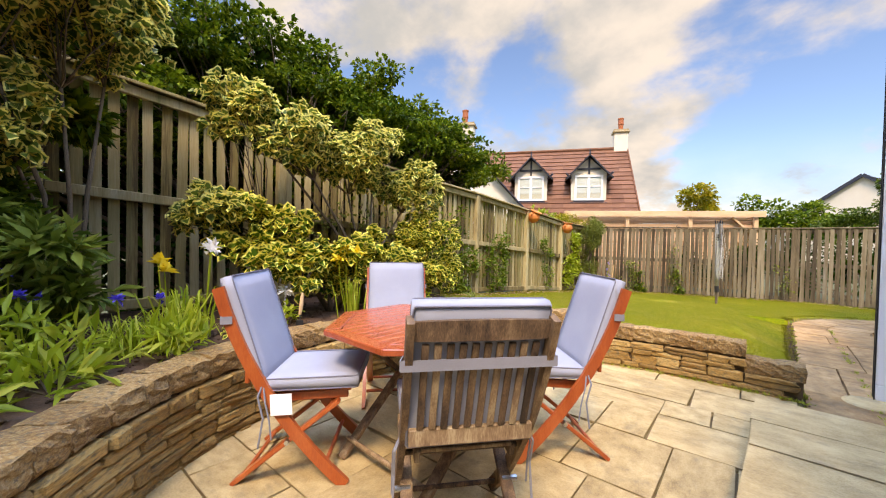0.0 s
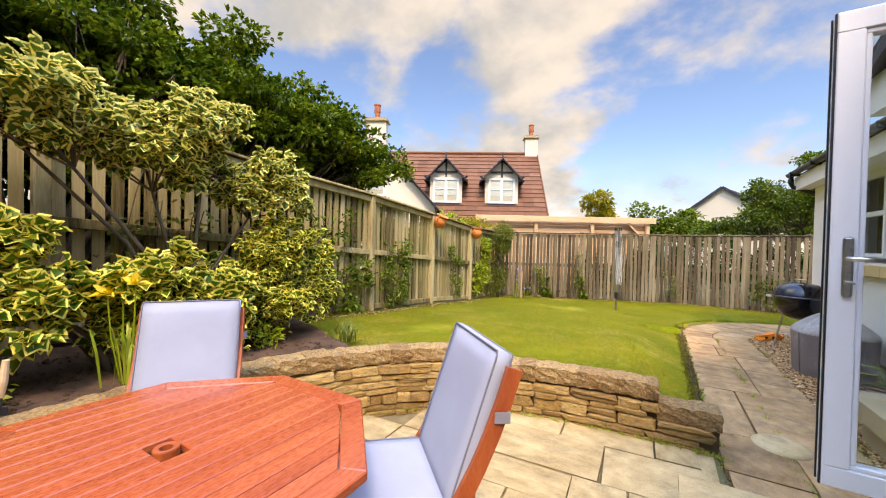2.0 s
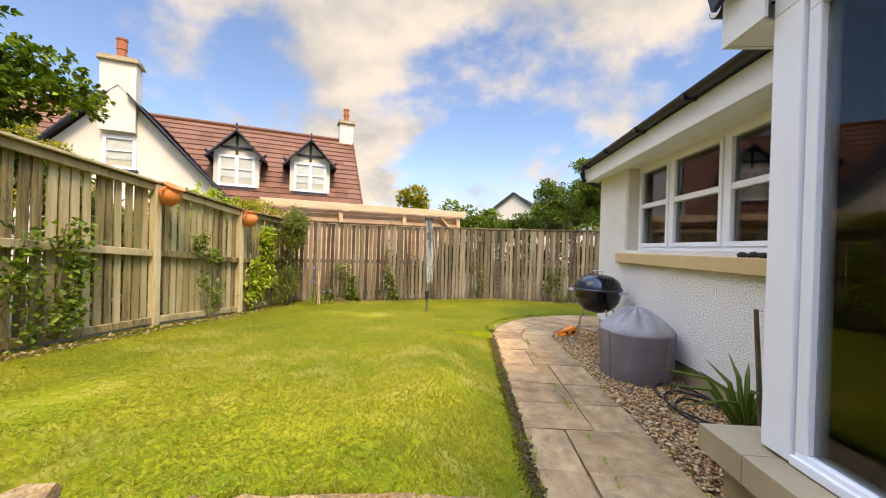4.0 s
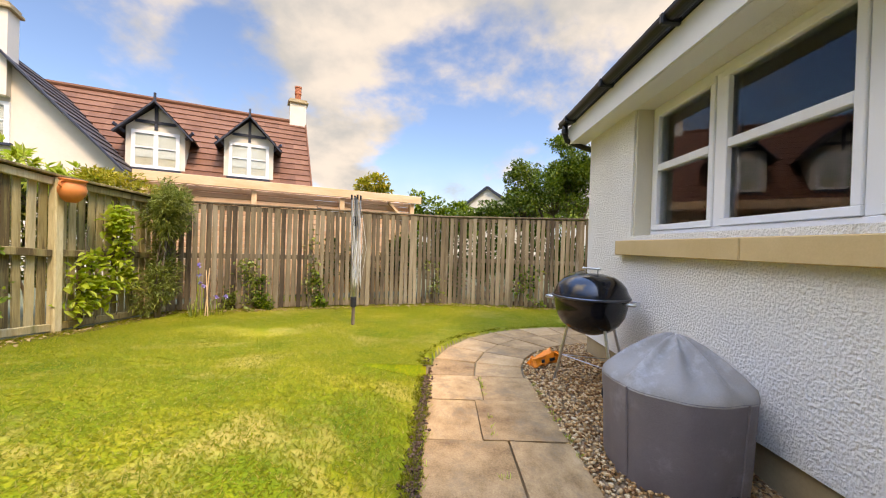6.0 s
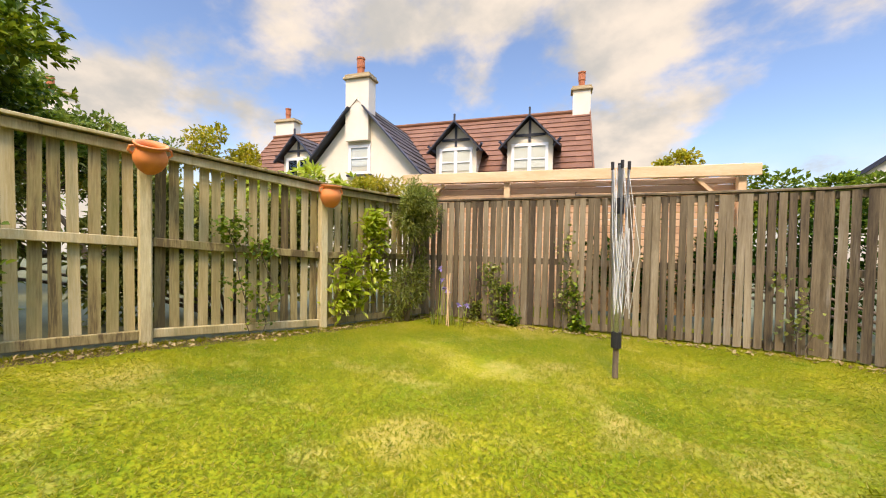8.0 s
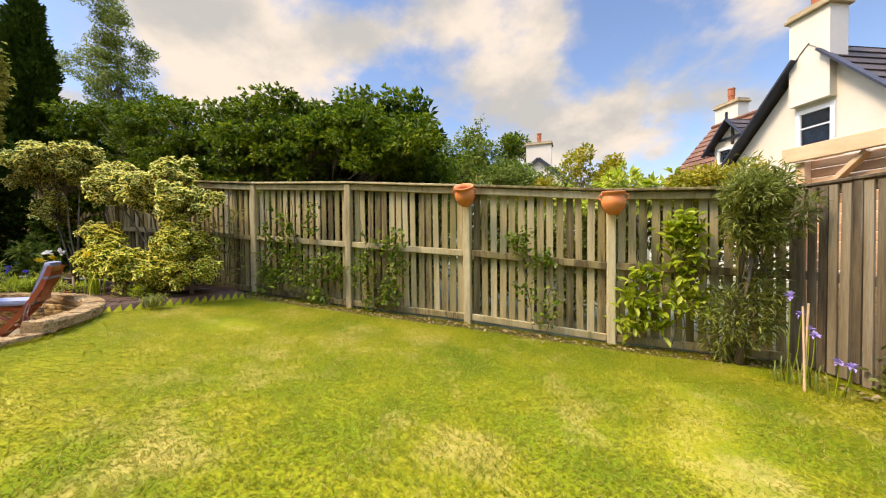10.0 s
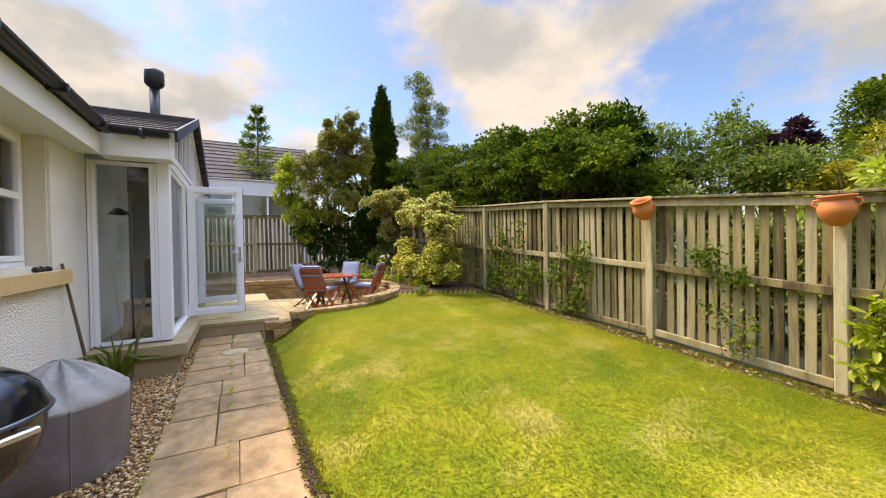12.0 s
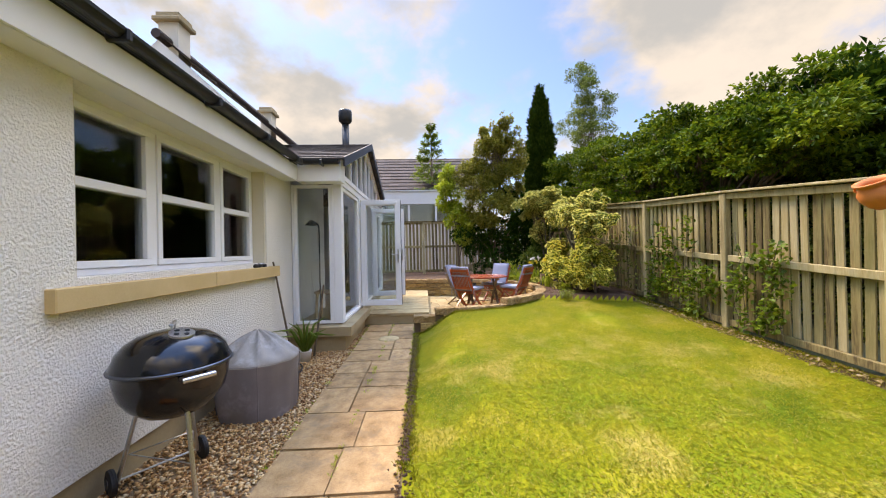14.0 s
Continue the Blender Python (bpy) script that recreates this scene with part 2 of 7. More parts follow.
M = dict(
    grass=mat("grass", [(0.36, (0.078, 0.122, 0.006)), (0.47, (0.145, 0.172, 0.007)), (0.57, (0.25, 0.222, 0.012)), (0.66, (0.38, 0.30, 0.06))], 1.2, 45, 0.10, 0.9, dist=0.01, spec=0.1, detail=9.0, wear=((0.38, 0.28, 0.07), 1.0, 0.52, 0.68)),
    blade=mat("blade", [(0.36, (0.082, 0.128, 0.006)), (0.47, (0.155, 0.182, 0.007)), (0.57, (0.27, 0.238, 0.012)), (0.66, (0.42, 0.33, 0.07))], 1.2, 5, 0, 0.7, island=0.07, spec=0.15, trans=0.5, detail=8.0, wear=((0.44, 0.33, 0.09), 1.0, 0.52, 0.68)),
    soil=mat("soil", [(0.3, (0.045, 0.025, 0.016)), (0.7, (0.15, 0.09, 0.06))], 6, 70, 1.0, 0.95, dist=0.03, spec=0.1),
    earth=mat("earth", [(0.3, (0.06, 0.07, 0.03)), (0.7, (0.14, 0.14, 0.07))], 1, 20, 0.5, 0.95, dist=0.03),
    gravelbed=mat("gravelbed", [(0.3, (0.14, 0.08, 0.04)), (0.7, (0.34, 0.22, 0.12))], 12, 90, 1.0, 0.95, dist=0.02),
    gravel=mat("gravel", [(0.2, (0.22, 0.095, 0.030)), (0.42, (0.46, 0.235, 0.085)), (0.66, (0.58, 0.35, 0.15)), (0.97, (0.62, 0.46, 0.27))], 9, 90, 0.3, 0.8, island=0.9),
    slab=mat("slab", [(0.30, (0.213, 0.145, 0.065)), (0.44, (0.359, 0.254, 0.118)), (0.56, (0.456, 0.336, 0.167)), (0.70, (0.543, 0.418, 0.228))], 3.8, 55, 0.9, 0.85, obj=0.13, dist=0.02, wear=((0.242, 0.181, 0.099), 3.4, 0.54, 0.72)),
    slab_path=mat("slab_path", [(0.32, (0.158, 0.081, 0.030)), (0.45, (0.296, 0.168, 0.068)), (0.57, (0.402, 0.240, 0.107)), (0.70, (0.496, 0.322, 0.158))], 3.2, 55, 0.8, 0.85, obj=0.14, dist=0.012, wear=((0.211, 0.135, 0.068), 2.6, 0.50, 0.68)),
    mortar=mat("mortar", [(0.3, (0.108, 0.076, 0.036)), (0.7, (0.243, 0.172, 0.089))], 8, 80, 0.7, 0.95, dist=0.01, wear=((0.072, 0.103, 0.013), 2.5, 0.5, 0.62)),
    stone=mat("stone", [(0.25, (0.17, 0.088, 0.029)), (0.42, (0.40, 0.224, 0.068)), (0.58, (0.55, 0.332, 0.110)), (0.8, (0.58, 0.419, 0.182))], 8, 50, 1.0, 0.9, obj=0.3, dist=0.02, wear=((0.15, 0.122, 0.068), 5.0, 0.48, 0.66)),
    coping=mat("coping", [(0.32, (0.120, 0.061, 0.023)), (0.44, (0.300, 0.166, 0.061)), (0.55, (0.440, 0.269, 0.106)), (0.68, (0.580, 0.427, 0.220))], 12, 60, 1.0, 0.95, obj=0.12, dist=0.025, wear=((0.150, 0.121, 0.076), 7.0, 0.5, 0.66)),
    wallcore=mat("wallcore", [(0.3, (0.07, 0.045, 0.025)), (0.7, (0.17, 0.11, 0.06))], 9, 60, 1.0, 0.95, dist=0.02),
    harl=mat("harl", [(0.3, (0.82, 0.785, 0.70)), (0.7, (0.91, 0.885, 0.81))], 1.5, 60, 1.0, 0.9, dist=0.025, bumpscale=60.0),
    render_=mat("render", [(0.2, (0.62, 0.56, 0.42)), (0.7, (0.72, 0.66, 0.52))], 1.5, 60, 0.3, 0.9, dist=0.004),
    farharl=mat("farharl", [(0.2, (0.60, 0.535, 0.43)), (0.7, (0.70, 0.635, 0.53))], 0.7, 12, 0.3, 0.9, dist=0.01),
    sillstone=mat("sillstone", [(0.2, (0.52, 0.35, 0.15)), (0.7, (0.68, 0.49, 0.25))], 3, 90, 0.3, 0.85, dist=0.003),
    base=mat("base", [(0.2, (0.25, 0.18, 0.095)), (0.7, (0.43, 0.33, 0.19))], 3, 60, 0.4, 0.9, dist=0.006),
    upvc=plain("upvc", (0.80, 0.81, 0.82), 0.3, bump=0.03, var=0.03, scale=2),
    fascia=plain("fascia", (0.74, 0.74, 0.72), 0.45, bump=0.05, var=0.06, scale=2),
    gutter=plain("gutter", (0.012, 0.013, 0.014), 0.35, var=0.3),
    rooftile=mat("rooftile", [(0.3, (0.035, 0.030, 0.030)), (0.7, (0.09, 0.08, 0.075))], 3, 40, 0.4, 0.8, island=0.3),
    redtile=mat("redtile", [(0.25, (0.10, 0.038, 0.018)), (0.5, (0.165, 0.068, 0.034)), (0.75, (0.22, 0.10, 0.055))], 1.2, 20, 0.5, 0.85, island=0.2),
    darktile=mat("darktile", [(0.3, (0.035, 0.025, 0.021)), (0.7, (0.077, 0.056, 0.049))], 1.2, 20, 0.5, 0.85, island=0.3),
    barge=plain("barge", (0.025, 0.03, 0.045), 0.6),
    claypot=plain("claypot", (0.40, 0.12, 0.05), 0.7, var=0.25),
    fence=mat("fence", [(0.30, (0.09, 0.060, 0.022)), (0.42, (0.24, 0.180, 0.072)), (0.58, (0.39, 0.305, 0.145)), (0.75, (0.53, 0.44, 0.27))], 4, 30, 0.7, 0.85, stretch=(3, 3, 0.35), obj=0.32, dist=0.004, wear=((0.14, 0.13, 0.04), 2.0, 0.50, 0.70)),
    fence_post=mat("fence_post", [(0.30, (0.22, 0.165, 0.075)), (0.45, (0.38, 0.30, 0.15)), (0.60, (0.52, 0.43, 0.24)), (0.75, (0.62, 0.54, 0.35))], 4, 30, 0.7, 0.85, stretch=(3, 3, 0.35), obj=0.15, dist=0.004, wear=((0.17, 0.16, 0.055), 2.0, 0.58, 0.76)),
    fence_grey=mat("fence_grey", [(0.28, (0.045, 0.030, 0.016)), (0.42, (0.11, 0.080, 0.044)), (0.58, (0.185, 0.140, 0.082)), (0.75, (0.29, 0.235, 0.15))], 4, 30, 0.7, 0.88, stretch=(3, 3, 0.35), obj=0.35, dist=0.004, wear=((0.30, 0.27, 0.21), 2.5, 0.58, 0.78)),
    pine_board=mat("pine_board", [(0.25, (0.42, 0.22, 0.115)), (0.5, (0.56, 0.33, 0.18)), (0.75, (0.66, 0.43, 0.26))], 2, 20, 0.3, 0.7, stretch=(1, 1, 5), dist=0.002, obj=0.25),
    pine=mat("pine", [(0.25, (0.50, 0.30, 0.15)), (0.5, (0.66, 0.43, 0.24)), (0.75, (0.76, 0.55, 0.34))], 2, 20, 0.3, 0.7, stretch=(1, 1, 5), dist=0.002, island=0.2),
    redwood=mat("redwood", [(0.25, (0.20, 0.035, 0.010)), (0.5, (0.36, 0.075, 0.022)), (0.75, (0.48, 0.13, 0.04))], 3, 40, 0.25, 0.34, stretch=(4, 4, 1), dist=0.001, obj=0.15, coat=0.25),
    tablewood=mat("tablewood", [(0.25, (0.22, 0.035, 0.012)), (0.5, (0.36, 0.07, 0.024)), (0.75, (0.47, 0.12, 0.045))], 2.5, 45, 0.2, 0.28, stretch=(1, 6, 4), dist=0.001, obj=0.12, coat=0.3),
    oldwood=mat("oldwood", [(0.32, (0.03, 0.018, 0.012)), (0.45, (0.11, 0.065, 0.038)), (0.57, (0.22, 0.14, 0.08)), (0.7, (0.38, 0.29, 0.18))], 5, 60, 0.6, 0.75, stretch=(4, 4, 0.8), dist=0.002, obj=0.2),
    cushion=mat("cushion", [(0.3, (0.25, 0.27, 0.335)), (0.7, (0.32, 0.34, 0.405))], 3, 500, 0.25, 0.95, dist=0.001, spec=0.1),
    piping=plain("piping", (0.16, 0.16, 0.20), 0.9),
    strap=plain("strap", (0.20, 0.20, 0.23), 0.9),
    tag=plain("tag", (0.8, 0.8, 0.8), 0.8, var=0.03),
    enamel=plain("enamel", (0.006, 0.006, 0.008), 0.14, var=0.1, bump=0.0, coat=0.1),
    steel=plain("steel", (0.55, 0.55, 0.55), 0.3, 1.0),
    darksteel=plain("darksteel", (0.10, 0.11, 0.13), 0.35, 0.9),
    rubber=plain("rubber", (0.015, 0.015, 0.016), 0.6),
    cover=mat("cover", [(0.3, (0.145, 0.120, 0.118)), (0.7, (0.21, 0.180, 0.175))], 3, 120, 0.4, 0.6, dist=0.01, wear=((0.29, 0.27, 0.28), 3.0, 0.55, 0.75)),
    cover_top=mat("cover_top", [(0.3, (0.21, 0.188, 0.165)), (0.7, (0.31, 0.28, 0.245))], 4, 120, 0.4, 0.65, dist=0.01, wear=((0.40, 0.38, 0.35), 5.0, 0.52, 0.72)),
    orange=plain("orange", (0.85, 0.22, 0.01), 0.5),
    terracotta=plain("terracotta", (0.62, 0.19, 0.05), 0.6, var=0.2),
    bark=mat("bark", [(0.3, (0.06, 0.04, 0.025)), (0.7, (0.20, 0.15, 0.10))], 6, 60, 1.0, 0.95, stretch=(3, 3, 0.6), dist=0.01),
    cord=plain("cord", (0.62, 0.62, 0.58), 0.7),
    dark=plain("dark", (0.02, 0.02, 0.02), 0.8),
    interior=plain("interior", (0.48, 0.47, 0.44), 0.8),
    floorwood=plain("floorwood", (0.42, 0.27, 0.13), 0.4),
    whitepot=plain("whitepot", (0.7, 0.72, 0.72), 0.4),
    curtain=plain("curtain", (0.72, 0.72, 0.70), 0.9),
    glass=glassmat("glass"),
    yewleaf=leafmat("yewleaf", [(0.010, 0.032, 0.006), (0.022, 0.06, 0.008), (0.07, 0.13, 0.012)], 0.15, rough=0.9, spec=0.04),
    cypress=leafmat("cypress", [(0.014, 0.034, 0.006), (0.03, 0.06, 0.008), (0.06, 0.095, 0.012)], 0.1, rough=0.9, spec=0.03),
    birchleaf=leafmat("birchleaf", [(0.07, 0.11, 0.02), (0.15, 0.20, 0.04), (0.30, 0.34, 0.10)], 0.4, spec=0.1),
    russet=leafmat("russet", [(0.10, 0.11, 0.015), (0.26, 0.25, 0.035), (0.48, 0.42, 0.09)], 0.45),
    hedge=leafmat("hedge", [(0.022, 0.05, 0.006), (0.055, 0.11, 0.009), (0.15, 0.215, 0.016), (0.31, 0.36, 0.035)], 0.3, spec=0.12),
    varieg=leafmat("varieg", [(0.035, 0.10, 0.010), (0.07, 0.15, 0.012), (0.15, 0.23, 0.02)], 0.35, rim=(0.90, 0.78, 0.17), rimsize=0.33, spec=0.2),
    varieg_pale=leafmat("varieg_pale", [(0.045, 0.10, 0.016), (0.09, 0.155, 0.025), (0.18, 0.24, 0.04)], 0.35, rim=(0.88, 0.77, 0.23), rimsize=0.33, spec=0.2),
    fresh=leafmat("fresh", [(0.16, 0.24, 0.012), (0.36, 0.44, 0.035), (0.62, 0.60, 0.12)], 0.5),
    cherryleaf=leafmat("cherryleaf", [(0.025, 0.06, 0.006), (0.085, 0.145, 0.012), (0.25, 0.31, 0.035)], 0.3),
    olive=leafmat("olive", [(0.07, 0.10, 0.018), (0.18, 0.21, 0.035), (0.36, 0.36, 0.08)], 0.4),
    dusty=leafmat("dusty", [(0.05, 0.09, 0.012), (0.13, 0.19, 0.03), (0.30, 0.34, 0.07)], 0.4, spec=0.12),
    climb=leafmat("climb", [(0.05, 0.10, 0.012), (0.13, 0.20, 0.02), (0.32, 0.38, 0.05)], 0.4, spec=0.2),
    golden=leafmat("golden", [(0.14, 0.16, 0.01), (0.32, 0.28, 0.02), (0.50, 0.36, 0.03)], 0.4),
    purple=leafmat("purple", [(0.03, 0.012, 0.014), (0.06, 0.02, 0.025)], 0.2),
    blueflower=leafmat("blueflower", [(0.05, 0.05, 0.45), (0.14, 0.10, 0.65)], 0.3),
    yellowflower=leafmat("yellowflower", [(0.75, 0.50, 0.01), (0.85, 0.70, 0.10)], 0.3),
    whiteflower=leafmat("whiteflower", [(0.75, 0.70, 0.65), (0.8, 0.8, 0.75)], 0.3),
    lilac=leafmat("lilac", [(0.35, 0.25, 0.55), (0.5, 0.4, 0.7)], 0.3),
    drygrass=leafmat("drygrass", [(0.25, 0.16, 0.06), (0.45, 0.33, 0.15)], 0.3),
)


# ---- building blocks ----
def part(name, bm, material, parent=None, label="", kind="", smooth=False, m=None):
    me = bpy.data.meshes.new(name)
    bm.to_mesh(me)
    bm.free()
    return obj(name, me, material, parent, label, kind, smooth, m)


def obj(name, me, material, parent=None, label="", kind="", smooth=False, m=None):
    if material is not None and not me.materials:
        me.materials.append(M[material] if isinstance(material, str) else material)
    if smooth:
        me.polygons.foreach_set("use_smooth", [True] * len(me.polygons))
    ob = new(name, me)
    if parent is not None:
        ob.parent = parent
    if m is not None:
        ob.matrix_basis = m
    tagged(ob, label=label, kind=kind)
    return ob


def thing(name, label, category, group="", x=0, y=0, z=0, rz=0, kind=""):
    ob = new(name)
    ob.empty_display_size = 0.1
    ob.matrix_basis = pose(x, y, z, 0, 0, rz)
    return tagged(ob, label, category, group, kind)


def bmn():
    return bmesh.new()


def box(bm, x0, y0, z0, x1, y1, z1, bev=0.0, m=None):
    vs = [bm.verts.new((x, y, z)) for z in (z0, z1) for y in (y0, y1) for x in (x0, x1)]
    fs = [bm.faces.new([vs[i] for i in f]) for f in ((0, 2, 3, 1), (4, 5, 7, 6), (0, 1, 5, 4), (2, 6, 7, 3), (0, 4, 6, 2), (1, 3, 7, 5))]
    if m is not None:
        bmesh.ops.transform(bm, matrix=m, verts=vs)
    if bev:
        es = list({e for f in fs for e in f.edges})
        bmesh.ops.bevel(bm, geom=es, offset=bev, segments=1, affect="EDGES")
    return vs


def beam(bm, p, q, w, h, bev=0.0, up=(0, 0, 1)):
    """A bar from p to q, w wide and h deep."""
    p, q = Vector(p), Vector(q)
    d = q - p
    z = d.normalized()
    x = Vector(up).cross(z)
    if x.length < 1e-4:
        x = Vector((1, 0, 0))
    x.normalize()
    y = z.cross(x)
    mm = Matrix((x, y, z)).transposed().to_4x4()
    mm.translation = p
    return box(bm, -w / 2, -h / 2, 0, w / 2, h / 2, d.length, bev, mm)


def tube(bm, pts, r, n=8, closed_ends=True):
    """A round bar along points; r: one radius or one a point."""
    pts = [Vector(p) for p in pts]
    rs = r if isinstance(r, (list, tuple)) else [r] * len(pts)
    rings = []
    ref = None
    for k, p in enumerate(pts):
        d = (pts[min(k + 1, len(pts) - 1)] - pts[max(k - 1, 0)]).normalized()
        if ref is None:
            ref = d.orthogonal().normalized()
        ref = (ref - d * ref.dot(d)).normalized()
        s = d.cross(ref)
        rings.append([bm.verts.new(p + (ref * math.cos(a) + s * math.sin(a)) * rs[k]) for a in [2 * math.pi * i / n for i in range(n)]])
    for a, b in zip(rings, rings[1:]):
        for i in range(n):
            bm.faces.new((a[i], a[(i + 1) % n], b[(i + 1) % n], b[i]))
    if closed_ends:
        bm.faces.new(rings[0][::-1])
        bm.faces.new(rings[-1])


def lathe(bm, prof, n=24, m=None):
    rings = []
    for r, z in prof:
        if r < 1e-5:
            rings.append([bm.verts.new((0, 0, z))])
        else:
            rings.append([bm.verts.new((r * math.cos(2 * math.pi * i / n), r * math.sin(2 * math.pi * i / n), z)) for i in range(n)])
    for a, b in zip(rings, rings[1:]):
        for i in range(n):
            j = (i + 1) % n
            if len(a) == 1 and len(b) > 1:
                bm.faces.new((a[0], b[j], b[i]))
            elif len(b) == 1 and len(a) > 1:
                bm.faces.new((a[i], a[j], b[0]))
            elif len(a) > 1:
                bm.faces.new((a[i], a[j], b[j], b[i]))
    if m is not None:
        bmesh.ops.transform(bm, matrix=m, verts=[v for ring in rings for v in ring])


def mesh_np(name, verts, faces, uv=None):
    """A mesh from arrays: verts (n, 3), faces (m, k)."""
    me = bpy.data.meshes.new(name)
    k = faces.shape[1]
    me.vertices.add(len(verts))
    me.vertices.foreach_set("co", np.ascontiguousarray(verts, np.float32).ravel())
    me.loops.add(faces.size)
    me.loops.foreach_set("vertex_index", np.ascontiguousarray(faces, np.int32).ravel())
    me.polygons.add(len(faces))
    me.polygons.foreach_set("loop_start", np.arange(0, faces.size, k, dtype=np.int32))
    me.polygons.foreach_set("loop_total", np.full(len(faces), k, np.int32))
    if uv is not None:
        lay = me.uv_layers.new(name="UVMap")
        lay.data.foreach_set("uv", np.ascontiguousarray(uv, np.float32).ravel())
    me.update(calc_edges=True)
    return me


def rand_dirs(rng, n):
    v = rng.normal(size=(n, 3))
    return v / np.linalg.norm(v, axis=1, keepdims=True)


ROUND_LEAF = [False]            # broad oval leaves when set


def leaf_mesh(name, pos, out, length, width, rng, fold=0.25, droop=0.0, spread=0.8):
    """Leaves at pos that point roughly along out, each of two folded faces; uv runs over each leaf."""
    n = len(pos)
    d = out + spread * rand_dirs(rng, n)
    d[:, 2] -= droop
    d /= np.linalg.norm(d, axis=1, keepdims=True)
    s = np.cross(d, rand_dirs(rng, n) * 0.6 + np.array([0, 0, 1.0]))
    s /= np.linalg.norm(s, axis=1, keepdims=True) + 1e-9
    u = np.cross(s, d)
    ln = (length * rng.uniform(0.65, 1.25, n))[:, None]
    wd = ln * width / length
    base = pos
    tip = pos + d * ln - u * ln * 0.12
    lf = pos + d * ln * 0.5 + s * wd * 0.5 + u * wd * fold
    rt = pos + d * ln * 0.5 - s * wd * 0.5 + u * wd * fold
    if ROUND_LEAF[0]:
        q = [pos + d * ln * f_ + s * wd * (0.46 * sg) + u * wd * fold for f_, sg in ((0.28, 1), (0.72, 1), (0.72, -1), (0.28, -1))]
        verts = np.stack([base, q[0], q[1], tip, q[2], q[3]], 1).reshape(-1, 3)
        i = np.arange(n)[:, None] * 6
        faces = np.concatenate([i + np.array([t]) for t in ((0, 3, 2), (0, 2, 1), (0, 4, 3), (0, 5, 4))], 1).reshape(-1, 3)
        c = [(0.5, 0), (0.2, 0.3), (0.2, 0.7), (0.5, 1), (0.8, 0.7), (0.8, 0.3)]
        uv = np.tile(np.array([c[k] for t in ((0, 3, 2), (0, 2, 1), (0, 4, 3), (0, 5, 4)) for k in t], np.float32), (n, 1))
        return mesh_np(name, verts, faces, uv)
    verts = np.stack([base, lf, tip, rt], 1).reshape(-1, 3)
    i = np.arange(n)[:, None] * 4
    faces = np.concatenate([i + np.array([[0, 2, 1]]), i + np.array([[0, 3, 2]])], 1).reshape(-1, 3)
    uv = np.tile(np.array([(0.5, 0), (0.5, 1), (0, 0.5), (0.5, 0), (1, 0.5), (0.5, 1)], np.float32), (n, 1))
    return mesh_np(name, verts, faces, uv)


def clump_points(rng, clumps, n, shell=0.45, twig=0.0):
    """Points in ellipsoids (x, y, z, rx, ry, rz), most of them near the skin, with uneven sub-clumps."""
    c = np.array(clumps, float)
    w = (c[:, 3] * c[:, 4] * c[:, 5]) ** (2 / 3)
    w /= w.sum()
    k = rng.choice(len(c), n, p=w)
    dr = rand_dirs(rng, n)
    r = shell + (1 - shell) * rng.uniform(0, 1, n) ** 0.6
    lump = 1 + 0.16 * np.sin(dr[:, 0] * 7 + k) * np.sin(dr[:, 1] * 6 + 2 * k) + 0.12 * np.sin(dr[:, 2] * 9 + 3 * k)
    pos = c[k, :3] + dr * c[k, 3:6] * (r * lump)[:, None]
    return pos, dr


def twigs(bm, base, tips, r0, rng_, n=5, sag=0.0):
    base = Vector(base)
    for t in tips:
        t = Vector(t)
        mid = base.lerp(t, 0.5) + Vector((rng_.uniform(-0.12, 0.12), rng_.uniform(-0.12, 0.12), -sag)) * (t - base).length
        tube(bm, [base, mid, t], [r0, r0 * 0.65, r0 * 0.25], n)


def subclumps(rng, c, k, f=0.45, flat=1.0):
    """Breaks an ellipsoid into k smaller ones inside its skin, for an uneven outline with gaps."""
    x, y, z, rx, ry, rz = c
    d = rand_dirs(rng, k)
    q = 0.35 + 0.5 * rng.uniform(0, 1, k) ** 0.5
    return [(x + d[i, 0] * rx * q[i], y + d[i, 1] * ry * q[i], z + d[i, 2] * rz * q[i], rx * f * rng.uniform(0.6, 1.2), ry * f * rng.uniform(0.6, 1.2), rz * f * flat * rng.uniform(0.6, 1.1)) for i in range(k)]


